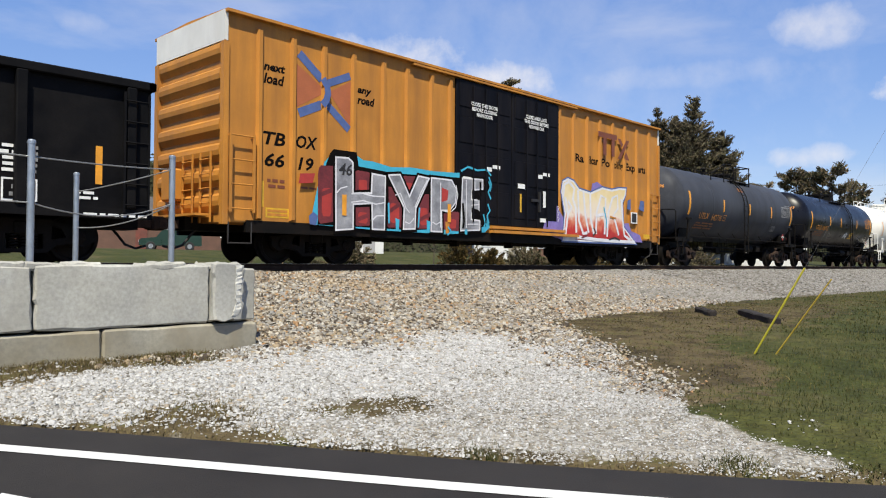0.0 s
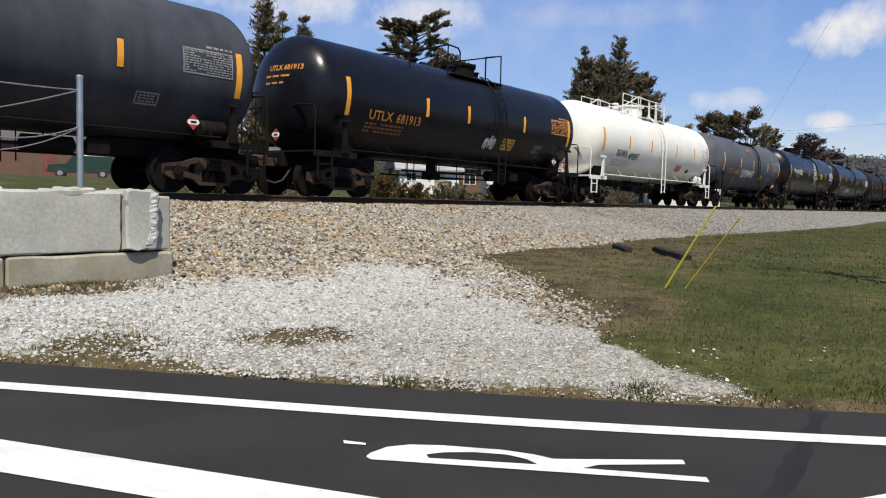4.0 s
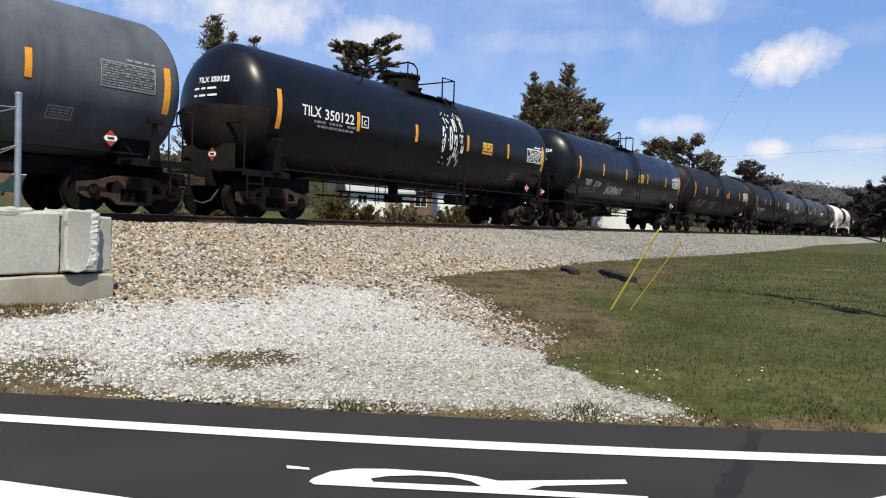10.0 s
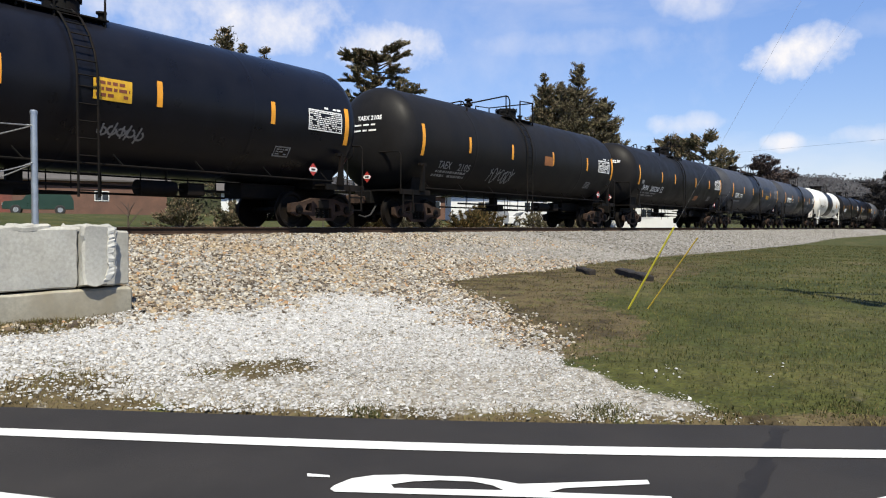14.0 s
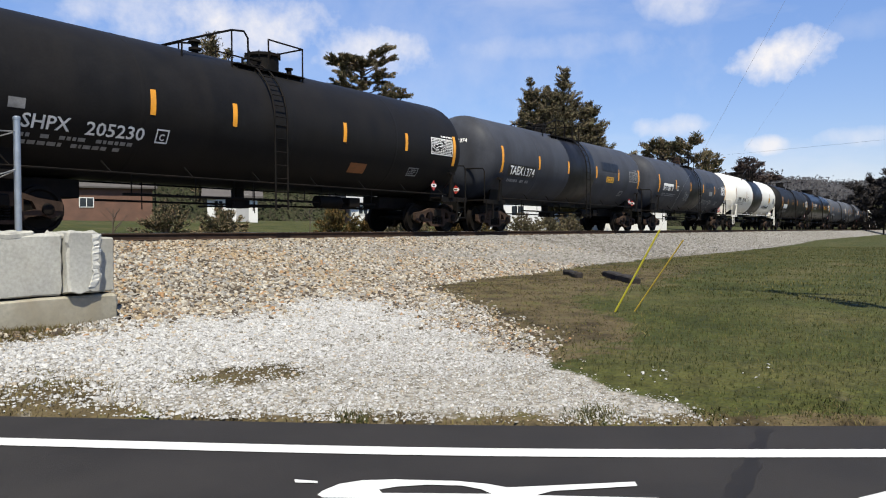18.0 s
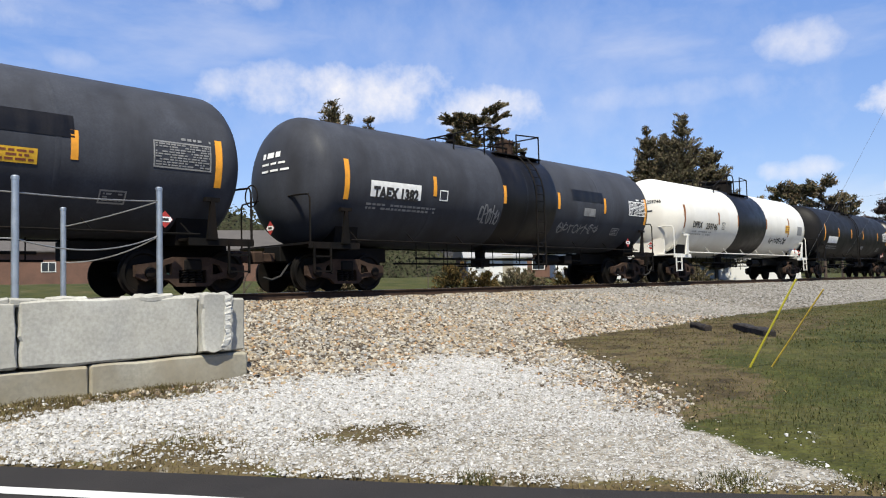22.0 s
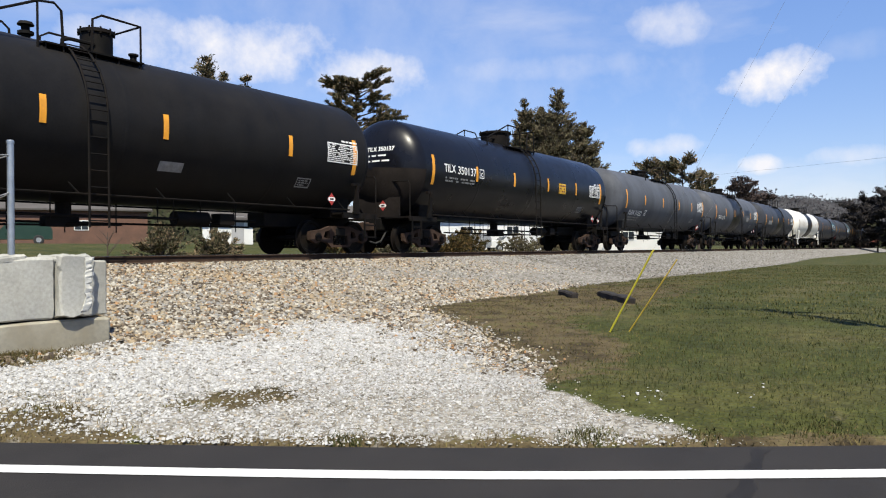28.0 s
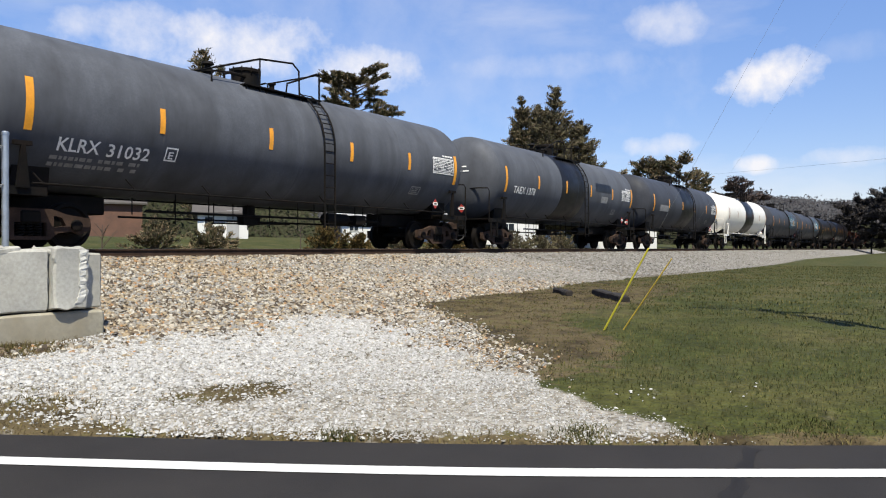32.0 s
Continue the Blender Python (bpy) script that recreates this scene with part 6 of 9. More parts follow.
def flat_text(parent, body, x, z, h, w, mat, y=-1.53, shear=0.0, name="lettering", bold=0.0, rot=None):
    vs, fs, _ = letters(body, None, h, w, shear, bold)
    g = Geo()
    g.v, g.f = [(x + a, y, z + b) for a, b in vs], fs
    return part(name, g, M[mat], parent, smooth=0)


def flat_shape(parent, name, outline, mat, y=-1.532, label=""):
    g = Geo()
    g.v, g.f = [(x, y, z) for x, z in outline], [tuple(range(len(outline)))]
    return part(name, g, M[mat], parent, label, smooth=0)


def bars_flat(parent, x0, z0, x1, z1, rows, mat, seed, y=-1.535):
    rng = random.Random(seed)
    g = Geo()
    h = (z1 - z0) / rows
    for i in range(rows):
        x = x0 + rng.uniform(0, 0.08)
        while x < x1 - 0.05:
            w = min(rng.uniform(0.08, 0.24), x1 - x)
            g.add([(x, y, z0 + i * h), (x + w, y, z0 + i * h), (x + w, y, z0 + i * h + h * 0.55), (x, y, z0 + i * h + h * 0.55)], [(0, 1, 2, 3)])
            x += w + 0.045
    return tagged(part("stencil", g, M[mat], parent, smooth=0), kind="stuff")


def box_car():
    L, H = 18.18, 5.18
    car = thing("box_car", "orange ribbed box car with black doors and graffiti", "box car", pose(7.9, TRACK_Y, RAIL_Z))
    zb = 0.80
    body = Geo().box(0.04, -1.47, zb + 0.05, L - 0.04, 1.47, H)
    part("body", body, M["orange"], car, smooth=0)
    roof = Geo()
    roof.add([(-0.03, -1.60, H - 0.01), (L + 0.03, -1.60, H - 0.01), (L + 0.03, 0, H + 0.045), (-0.03, 0, H + 0.045), (-0.03, 1.60, H - 0.01), (L + 0.03, 1.60, H - 0.01),
              (-0.03, -1.60, H - 0.07), (L + 0.03, -1.60, H - 0.07), (-0.03, 1.60, H - 0.07), (L + 0.03, 1.60, H - 0.07)],
             [(0, 1, 2, 3), (3, 2, 5, 4), (6, 7, 1, 0), (9, 8, 4, 5), (0, 3, 4, 8, 6), (1, 7, 9, 5, 2), (6, 8, 9, 7)])
    part("roof", roof, M["orange"], car, smooth=0)
    rib_mesh = Geo().add([(-0.075, -1.47, zb + 0.12), (-0.04, -1.545, zb + 0.15), (0.04, -1.545, zb + 0.15), (0.075, -1.47, zb + 0.12), (-0.075, -1.47, H - 0.24), (-0.04, -1.545, H - 0.27), (0.04, -1.545, H - 0.27), (0.075, -1.47, H - 0.24)],
                         [(0, 1, 5, 4), (1, 2, 6, 5), (2, 3, 7, 6), (0, 3, 2, 1), (4, 5, 6, 7)]).mesh("rib", M["orange"], 0)
    for x in (0.79, 1.64, 2.48, 3.34, 4.28, 5.08, 5.95, 6.66, 11.70, 12.50, 13.30, 14.08, 14.90, 15.70, 16.55, 17.45):
        part("rib", rib_mesh, None, car, at=pose(x, 0, 0))
        part("rib", rib_mesh, None, car, at=pose(x, 0, 0, 0, 0, 180))
    for x in (0.0, L):
        for y in (-1.45, 1.45):
            part("corner_post", Geo().box(x - 0.06, y - 0.07, zb, x + 0.06, y + 0.07, H - 0.66), M["orange"], car, smooth=0)
    # corrugated ends
    for x, s in ((0.04, -1), (L - 0.04, 1)):
        cap = Geo().box(min(x, x + s * 0.075), -1.50, H - 0.64, max(x, x + s * 0.085), 1.50, H - 0.015)
        part("end_cap_panel", cap, M["white_paint"], car, "dirty white panel", smooth=0)
        for k in range(7):
            z = H - 0.78 - 0.52 * k
            g = Geo()
            pr = [(0.0, z - 0.23), (0.085, z - 0.10), (0.10, z), (0.085, z + 0.10), (0.0, z + 0.16)]
            n = len(pr)
            g.v = [(x + s * d, y, q) for y in (-1.34, 1.34) for d, q in pr]
            g.f = [(i, i + 1, n + i + 1, n + i) for i in range(n - 1)] + [tuple(range(n)), tuple(range(2 * n - 1, n - 1, -1))]
            part("end_corrugation", g, M["orange"], car, smooth=0)
        gear = Geo()
        for y0 in (-1.1, -0.35):
            for q in range(5):
                gear.rod((x + s * 0.16, y0, 0.95 + 0.30 * q), (x + s * 0.16, y0 + 0.42, 0.95 + 0.30 * q), 0.013, 5)
            for y1 in (y0, y0 + 0.42):
                gear.box(x + s * 0.14 - 0.015, y1 - 0.02, 0.85, x + s * 0.14 + 0.015, y1 + 0.02, 2.3)
        part("end_ladder", gear, M["orange"], car, smooth=0)
        part("crossover_platform", Geo().box(min(x, x + s * 0.42), -1.0, 0.98, max(x, x + s * 0.42), 1.1, 1.03), M["orange"], car, smooth=0)
        part("brake_housing", Geo().box(min(x + s * 0.05, x + s * 0.28), 0.2, 1.35, max(x + s * 0.05, x + s * 0.28), 0.8, 2.05, 0.04), M["orange"], car, smooth=0)
    for x0 in (0.08, L - 0.62):
        lad = Geo()
        for x in (x0, x0 + 0.54):
            lad.box(x - 0.03, -1.60, 1.05, x + 0.03, -1.57, 2.66)
            for z in (1.1, 2.6):
                lad.box(x - 0.02, -1.58, z, x + 0.02, -1.47, z + 0.03)
        for z in (1.12, 1.62, 2.12, 2.62):
            lad.rod((x0, -1.59, z), (x0 + 0.54, -1.59, z), 0.016, 6)
        part("side_ladder", lad, M["orange"], car, smooth=0)
        st = Geo().pipe([(x0, -1.5, 0.85), (x0, -1.5, 0.42), (x0 + 0.54, -1.5, 0.42), (x0 + 0.54, -1.5, 0.85)], 0.02, 6)
        part("sill_step", st, M["decal_dark"], car, smooth=0)
    # plug doors
    for k, (x0, x1) in enumerate(((6.86, 9.24), (9.27, 11.62))):
        d = part("plug_door", Geo().box(x0, -1.535, zb + 0.32, x1, -1.46, H - 0.16, 0.015), M["door_black"], car, "matt black plug door", smooth=0)
        for q in range(4):
            z = zb + 0.55 + 0.98 * q
            part("door_panel", Geo().box(x0 + 0.12, -1.552, z, x1 - 0.12, -1.535, z + 0.72, 0.012), M["door_black"], d, smooth=0)
        for q in (0.28, 0.5, 0.72):
            x = x0 + (x1 - x0) * q
            part("lock_bar", Geo().rod((x, -1.58, zb + 0.36), (x, -1.58, H - 0.25), 0.020, 7), M["door_black"], d, smooth=30)
        if k:
            part("door_crank", Geo().box(x0 + 0.9, -1.60, 1.9, x0 + 1.3, -1.55, 1.98).box(x0 + 1.25, -1.61, 1.6, x0 + 1.32, -1.56, 2.2), M["decal_dark"], d, smooth=0)
        for q, txt in enumerate((("CLOSE THIS DOOR", "BEFORE CLOSING", "MAIN DOOR"), ("CLOSE AND LOCK", "THIS DOOR BEFORE", "MOVING CAR"))[k]):
            wide = 0.076 * len(txt)
            flat_text(d, txt, x0 + 1.10 - wide / 2, 4.36 - 0.14 * q, 0.10, wide, "decal_white", -1.603, bold=0.004)
        for q, (bx, bz, bw, bh, mt) in enumerate([(1.5, 2.72, 0.34, 0.10, "decal_white"), (0.25, 2.25, 0.34, 0.14, "decal_white"), (1.25, 2.62, 0.22, 0.12, "decal_white"), (1.5, 1.75, 0.14, 0.5, "decal_white"), (0.35, 1.55, 0.08, 0.55, "panel_yellow"), (1.35, 1.30, 0.30, 0.12, "decal_white")]):
            if k == 0 and q in (3, 5):
                continue
            flat_shape(d, "sticker", [(x0 + bx, bz), (x0 + bx + bw, bz), (x0 + bx + bw, bz + bh), (x0 + bx, bz + bh)], mt, -1.557)
    for q in ((8.30, -1.66, zb + 0.10, 12.6, -1.50, zb + 0.18), (8.30, -1.62, zb + 0.22, 11.9, -1.50, zb + 0.30), (5.2, -1.60, H - 0.14, 12.6, -1.5, H - 0.09)):
        part("door_track", Geo().box(*q), M["orange"], car, smooth=0)
    for y in (-1.45, 1.45):
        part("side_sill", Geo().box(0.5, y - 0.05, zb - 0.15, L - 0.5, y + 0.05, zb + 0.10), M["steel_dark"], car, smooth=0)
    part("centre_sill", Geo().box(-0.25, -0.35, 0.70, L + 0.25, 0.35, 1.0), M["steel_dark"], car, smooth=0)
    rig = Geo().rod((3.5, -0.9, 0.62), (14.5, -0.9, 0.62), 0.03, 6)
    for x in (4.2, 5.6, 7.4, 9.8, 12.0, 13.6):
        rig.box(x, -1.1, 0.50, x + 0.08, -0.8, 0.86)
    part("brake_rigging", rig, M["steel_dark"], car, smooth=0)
    for x, rz in ((-0.05, 0), (L + 0.05, 180)):
        part("coupler", COUPLER, None, car, at=pose(x, 0, 0, 0, 0, rz))
        part("air_hose", HOSE, None, car, at=pose(x, 0, 0, 0, 0, rz))
    for x in (2.6, L - 2.6):
        truck(car, x, "side_dark")
    # writing on the side
    y = -1.476
    for t, x, z, h, w in (("next", 0.90, 4.12, 0.17, 0.54), ("load", 0.90, 3.84, 0.21, 0.52), ("any", 3.47, 4.06, 0.16, 0.44), ("road", 3.47, 3.80, 0.19, 0.54),
                          ("TB", 0.90, 2.54, 0.27, 0.56), ("OX", 1.74, 2.56, 0.27, 0.58), ("66", 0.94, 2.08, 0.27, 0.50), ("19", 1.80, 2.08, 0.27, 0.42)):
        flat_text(car, t, x, z, h, w, "stencil_black", y + 0.003, 0.20, bold=0.010)
    for k, (t, x, w) in enumerate((("Ra", 12.62, 0.50), ("ilcar", 13.40, 0.60), ("Po", 14.18, 0.56), ("oling", 15.00, 0.62), ("Exp", 15.79, 0.66), ("erts", 16.65, 0.56))):
        flat_text(car, t, x + 0.02, 3.38, 0.25, w, "stencil_black", y + 0.003, bold=0.011)
    # the pooling mark: bars, arrow and cross as plain shapes
    for o in ([(13.9, 4.34), (15.1, 4.34), (15.1, 4.52), (13.9, 4.52)], [(14.22, 3.75), (14.42, 3.75), (14.42, 4.34), (14.22, 4.34)], [(14.75, 3.75), (14.95, 3.75), (14.95, 4.34), (14.75, 4.34)],
              [(15.15, 3.72), (15.36, 3.72), (15.655, 4.07), (15.95, 4.42), (15.74, 4.42), (15.445, 4.07)], [(15.70, 3.72), (15.95, 3.72), (15.72, 4.00), (15.60, 3.86)], [(15.15, 4.42), (15.36, 4.42), (15.50, 4.24), (15.40, 4.12)]):
        flat_shape(car, "logo_bar", o, "decal_brown", y - 0.072)
    def stroke(pts, w, mat, lift):
        """A painted line of even breadth through the points, one piece."""
        g = Geo()
        for i, (px, pz) in enumerate(pts):
            (ax, az), (bx, bz) = pts[max(i - 1, 0)], pts[min(i + 1, len(pts) - 1)]
            d = Vector((bx - ax, bz - az)).normalized() * w * 0.5
            g.v += [(px - d.y, y - lift, pz + d.x), (px + d.y, y - lift, pz - d.x)]
        g.f = [(2 * i, 2 * i + 1, 2 * i + 3, 2 * i + 2) for i in range(len(pts) - 1)]
        part("logo_shape", g, M[mat], car, smooth=0)

    for o in ([(1.74, 4.40), (2.44, 4.00), (2.44, 3.84), (1.74, 3.44)], [(2.62, 3.92), (3.26, 4.28), (3.26, 3.22)]):
        flat_shape(car, "logo_shape", o, "logo_red", y + 0.003)
    stroke([(1.80, 4.64), (2.42, 4.17)], 0.20, "decal_blue", 0.0)
    stroke([(1.80, 3.32), (2.42, 3.60)], 0.20, "decal_blue", 0.0)
    stroke([(2.56, 4.10), (3.24, 4.40)], 0.17, "decal_blue", 0.0)
    stroke([(2.56, 3.64), (3.22, 3.14)], 0.18, "decal_blue", 0.0)
    y -= 0.072
    stroke([(2.40, 4.18), (2.52, 4.02), (2.55, 3.86), (2.50, 3.70), (2.40, 3.58)], 0.17, "decal_blue", 0.0)
    y += 0.072
    bars_flat(car, 1.0, 1.62, 1.5, 1.86, 2, "decal_brown", 12, y)
    bars_flat(car, 1.85, 1.66, 2.35, 1.74, 1, "decal_brown", 13, y)
    flat_shape(car, "sticker", [(0.98, 0.98), (1.57, 0.98), (1.57, 1.19), (0.98, 1.19)], "panel_yellow", y + 0.003)
    for z in (1.02, 1.10):
        flat_shape(car, "sticker_print", [(1.02, z), (1.53, z), (1.53, z + 0.055), (1.02, z + 0.055)], "decal_orange", y)
    flat_shape(car, "sticker", [(0.86, 1.20), (0.93, 1.20), (0.93, 1.75), (0.86, 1.75)], "panel_yellow", y + 0.003)
    graffiti(car)
    return car


def grown(points, d):
    """An outline pushed outwards by d at its corners."""
    n = len(points)
    area = sum(points[i][0] * points[(i + 1) % n][1] - points[(i + 1) % n][0] * points[i][1] for i in range(n))
    s = 1 if area > 0 else -1
    out = []
    for i in range(n):
        p, q, r = (Vector(points[j % n]) for j in (i - 1, i, i + 1))
        a, b = (q - p).normalized(), (r - q).normalized()
        m = Vector((a.y + b.y, -a.x - b.x)) * s
        k = max(0.45, m.length / 2)
        out.append(tuple(q + m.normalized() * d / k) if m.length > 1e-6 else tuple(q))
    return out


def graffiti(car):
    """Sprayed block letters over the left ribs, and a looser piece right of the doors."""
    y = -1.556
    rng = random.Random(23)
    sky = [(2.08, 0.88), (2.22, 1.5), (2.34, 1.96), (2.46, 2.30), (2.66, 2.50), (3.34, 2.58), (3.60, 2.46), (3.9, 2.46), (4.5, 2.38), (5.2, 2.44), (6.0, 2.42), (6.9, 2.46), (7.6, 2.60), (8.20, 2.54), (8.34, 2.2), (8.22, 1.9), (8.30, 1.6), (8.18, 1.3), (8.26, 1.05), (8.05, 0.90), (6.5, 0.80), (4.0, 0.82)]
    flat_shape(car, "graffiti_outline", sky, "spray_cyan", y + 0.008, "bright blue sprayed outline")
    flat_shape(car, "graffiti_shadow", [(2.28, 0.88), (2.44, 2.10), (2.62, 2.52), (2.72, 2.62), (3.40, 2.62), (3.46, 2.30), (4.6, 2.24), (6.2, 2.30), (7.0, 2.34), (8.12, 2.46), (8.24, 2.2), (8.12, 1.9), (8.20, 1.6), (8.08, 1.06), (5.2, 0.86)], "stencil_black", y + 0.006, "black sprayed shading")
    for k, (x0, x1, z0, z1) in enumerate(((2.26, 2.80, 0.90, 2.26), (3.32, 3.88, 0.90, 1.44), (3.32, 3.86, 1.68, 2.20), (4.30, 4.95, 0.90, 1.90), (5.34, 5.92, 0.90, 1.80), (6.30, 7.05, 0.90, 1.42), (4.86, 5.40, 1.78, 2.22))):
        for f, mt in ((1.0, "spray_maroon"), (0.5, "decal_red")):
            cx, cz, hx, hz = (x0 + x1) / 2, z0 + (z1 - z0) * (0.5 if f == 1.0 else 0.36), (x1 - x0) / 2 * f, (z1 - z0) / 2 * f
            o = [(cx + math.copysign(abs(math.cos(q)) ** 0.45, math.cos(q)) * hx * rng.uniform(0.92, 1.1), cz + math.copysign(abs(math.sin(q)) ** 0.45, math.sin(q)) * hz * rng.uniform(0.94, 1.06)) for q in (0.4, 0.8, 1.2, 1.9, 2.35, 2.75, 3.55, 3.95, 4.35, 5.1, 5.5, 5.9)]
            flat_shape(car, "graffiti_shading", o, mt, y + (0.0045 if f == 1.0 else 0.0032), "dark and bright red sprayed shading")

    def glyph(points, mat="spray_silver", edge=0.042):
        flat_shape(car, "graffiti_contour", grown(points, edge + 0.06), "stencil_black", y + 0.002)
        flat_shape(car, "graffiti_edge", grown(points, edge), "spray_white", y, "white sprayed letter edge")
        flat_shape(car, "graffiti_letter", points, mat, y - 0.003, "silver sprayed letter")

    glyph([(2.82, 0.80), (3.28, 0.84), (3.28, 1.42), (3.90, 1.48), (3.92, 0.86), (4.26, 0.86), (4.28, 2.12), (3.90, 2.14), (3.88, 1.68), (3.27, 1.62), (3.26, 2.36), (3.14, 2.44), (2.80, 2.42)])
    glyph([(4.44, 2.16), (4.78, 2.20), (5.12, 1.66), (5.44, 2.22), (5.78, 2.20), (5.32, 1.42), (5.30, 0.92), (4.94, 0.90), (4.96, 1.42)])
    glyph([(5.92, 0.88), (6.28, 0.88), (6.26, 1.44), (6.60, 1.46), (6.80, 1.66), (6.84, 2.0), (6.66, 2.22), (5.92, 2.22)])
    flat_shape(car, "graffiti_hole", [(6.28, 1.64), (6.50, 1.70), (6.54, 1.96), (6.28, 2.02)], "decal_red", y - 0.006)
    glyph([(7.06, 0.94), (7.80, 0.98), (7.80, 1.20), (7.44, 1.22), (7.44, 1.50), (7.76, 1.52), (7.76, 1.76), (7.44, 1.76), (7.46, 2.06), (7.92, 2.12), (7.92, 2.34), (7.12, 2.32)])
    def line(pts, w, mat, lift, name="graffiti_edge"):
        """A sprayed line through the points, laid over the letters."""
        g = Geo()
        for i, (px, pz) in enumerate(pts):
            (ax, az), (bx, bz) = pts[max(i - 1, 0)], pts[min(i + 1, len(pts) - 1)]
            d = Vector((bx - ax, bz - az)).normalized() * w * 0.5
            g.v += [(px - d.y, y - lift, pz + d.x), (px + d.y, y - lift, pz - d.x)]
        g.f = [(2 * i, 2 * i + 1, 2 * i + 3, 2 * i + 2) for i in range(len(pts) - 1)]
        part(name, g, M[mat], car, smooth=0)

    # loose white highlights, black cuts and blue flicks over the letters
    for k, pts in enumerate(([(2.80, 1.62), (2.92, 1.74), (3.12, 1.80)], [(3.24, 1.64), (3.5, 1.68), (3.9, 1.63), (4.3, 1.64)], [(3.24, 1.44), (3.6, 1.50), (4.0, 1.44), (4.3, 1.50)], [(3.90, 1.06), (4.02, 1.16), (4.26, 1.18)],
                             [(4.62, 1.70), (4.80, 1.76), (5.0, 1.40), (5.12, 1.30)], [(4.96, 1.06), (5.12, 1.02), (5.28, 1.16)], [(5.30, 1.44), (5.52, 1.84), (5.74, 2.16)], [(5.94, 1.10), (6.08, 1.04), (6.26, 1.12)],
                             [(6.24, 2.14), (6.24, 0.96)], [(6.30, 1.42), (6.60, 1.38), (6.82, 1.52), (6.90, 1.86), (6.84, 2.12)], [(7.24, 2.30), (7.26, 1.0)], [(7.60, 2.28), (7.60, 2.06)], [(7.46, 1.62), (7.74, 1.66)], [(7.30, 1.10), (7.76, 1.12)])):
        line(pts, 0.030, "spray_white", 0.0045 + 0.0004 * k)
    for k, (pts, w) in enumerate((([(7.46, 1.50), (7.72, 1.46), (7.80, 1.30)], 0.12), ([(7.48, 2.02), (7.70, 1.92), (7.78, 1.80)], 0.12), ([(7.82, 2.30), (7.84, 1.90)], 0.07), ([(7.10, 1.66), (7.16, 1.20), (7.12, 0.98)], 0.08), ([(6.86, 2.24), (6.98, 1.9), (6.92, 1.5)], 0.06), ([(4.36, 2.2), (4.38, 1.5), (4.34, 0.9)], 0.05))):
        line(pts, w, "stencil_black", 0.0105 + 0.0004 * k, "graffiti_contour")
    for k, pts in enumerate(([(7.02, 2.52), (7.30, 2.66), (7.70, 2.60), (8.10, 2.66), (8.28, 2.50)], [(8.18, 2.46), (8.30, 2.26), (8.16, 2.04), (8.28, 1.84)], [(8.14, 1.70), (8.24, 1.52), (8.10, 1.36), (8.20, 1.16)], [(7.96, 1.40), (8.04, 1.16), (7.92, 0.92)], [(4.40, 1.5), (4.42, 1.0)], [(5.46, 1.44), (5.42, 0.94)], [(6.52, 1.0), (6.64, 0.88), (6.50, 0.78)])):
        line(pts, 0.055, "spray_cyan", 0.0135 + 0.0004 * k, "graffiti_outline")
    for k, (x0, z0, x1, z1) in enumerate(((2.34, 1.55, 2.78, 1.72), (2.40, 1.85, 2.80, 2.02), (3.32, 1.00, 3.86, 1.20), (4.46, 1.30, 4.80, 1.50), (5.40, 1.10, 5.88, 1.30))):
        line([(x0, z0), (x1, z1)], 0.10, "spray_maroon", -0.0028 + 0.0003 * k, "graffiti_shading")
    for x in (2.96, 6.50):
        flat_shape(car, "reflective_strip", [(x, 1.12), (x + 0.13, 1.12), (x + 0.13, 1.60), (x, 1.60)], "stripe", y - 0.017)
    flat_text(car, "46", 2.86, 2.06, 0.26, 0.40, "decal_dark", y - 0.008, 0.15, bold=0.008)
    for x, w in ((4.66, 0.10), (5.75, 0.10), (6.45, 0.12), (7.2, 0.10)):
        flat_shape(car, "graffiti_drip", [(x, 0.82), (x + w, 0.82), (x + w * 1.2, 1.10), (x - 0.02, 1.14)], "spray_cyan" if x != 6.45 else "decal_orange", y - 0.002)
    flat_shape(car, "graffiti_tag", [(2.06, 0.88), (2.24, 0.86), (2.28, 1.08), (2.16, 1.16), (2.04, 1.06)], "decal_blue", y - 0.002)
    flat_shape(car, "graffiti_tag", [(1.76, 1.76), (2.14, 1.80), (2.20, 2.02), (1.80, 1.98)], "decal_red", y + 0.001)
    # second piece
    y2 = -1.552

    def at(u, v):
        """A place on the piece: u along it, v up it."""
        return 11.75 + 4.0 * u, 0.78 + 1.92 * v

    def stroke(pts, w, mat, lift, name="graffiti_edge"):
        pts = [at(*p) for p in pts]
        g = Geo()
        for i, (px, pz) in enumerate(pts):
            (ax, az), (bx, bz) = pts[max(i - 1, 0)], pts[min(i + 1, len(pts) - 1)]
            d = Vector((bx - ax, bz - az)).normalized() * w * 0.5
            g.v += [(px - d.y, y2 - lift, pz + d.x), (px + d.y, y2 - lift, pz - d.x)]
        g.f = [(2 * i, 2 * i + 1, 2 * i + 3, 2 * i + 2) for i in range(len(pts) - 1)]
        part(name, g, M[mat], car, smooth=0)

    for o in ([(10.75, 0.98), (11.80, 0.80), (11.86, 1.5), (11.5, 1.86), (11.0, 1.72)], [(13.45, 2.40), (13.55, 2.72), (13.85, 2.80), (14.2, 2.66), (14.4, 2.44)], [(15.3, 0.82), (16.9, 0.84), (16.7, 1.10), (16.1, 1.22), (15.9, 1.5), (15.5, 1.46)]):
        flat_shape(car, "graffiti_haze", o, "spray_violet", y2 + 0.006, "violet-blue sprayed haze")
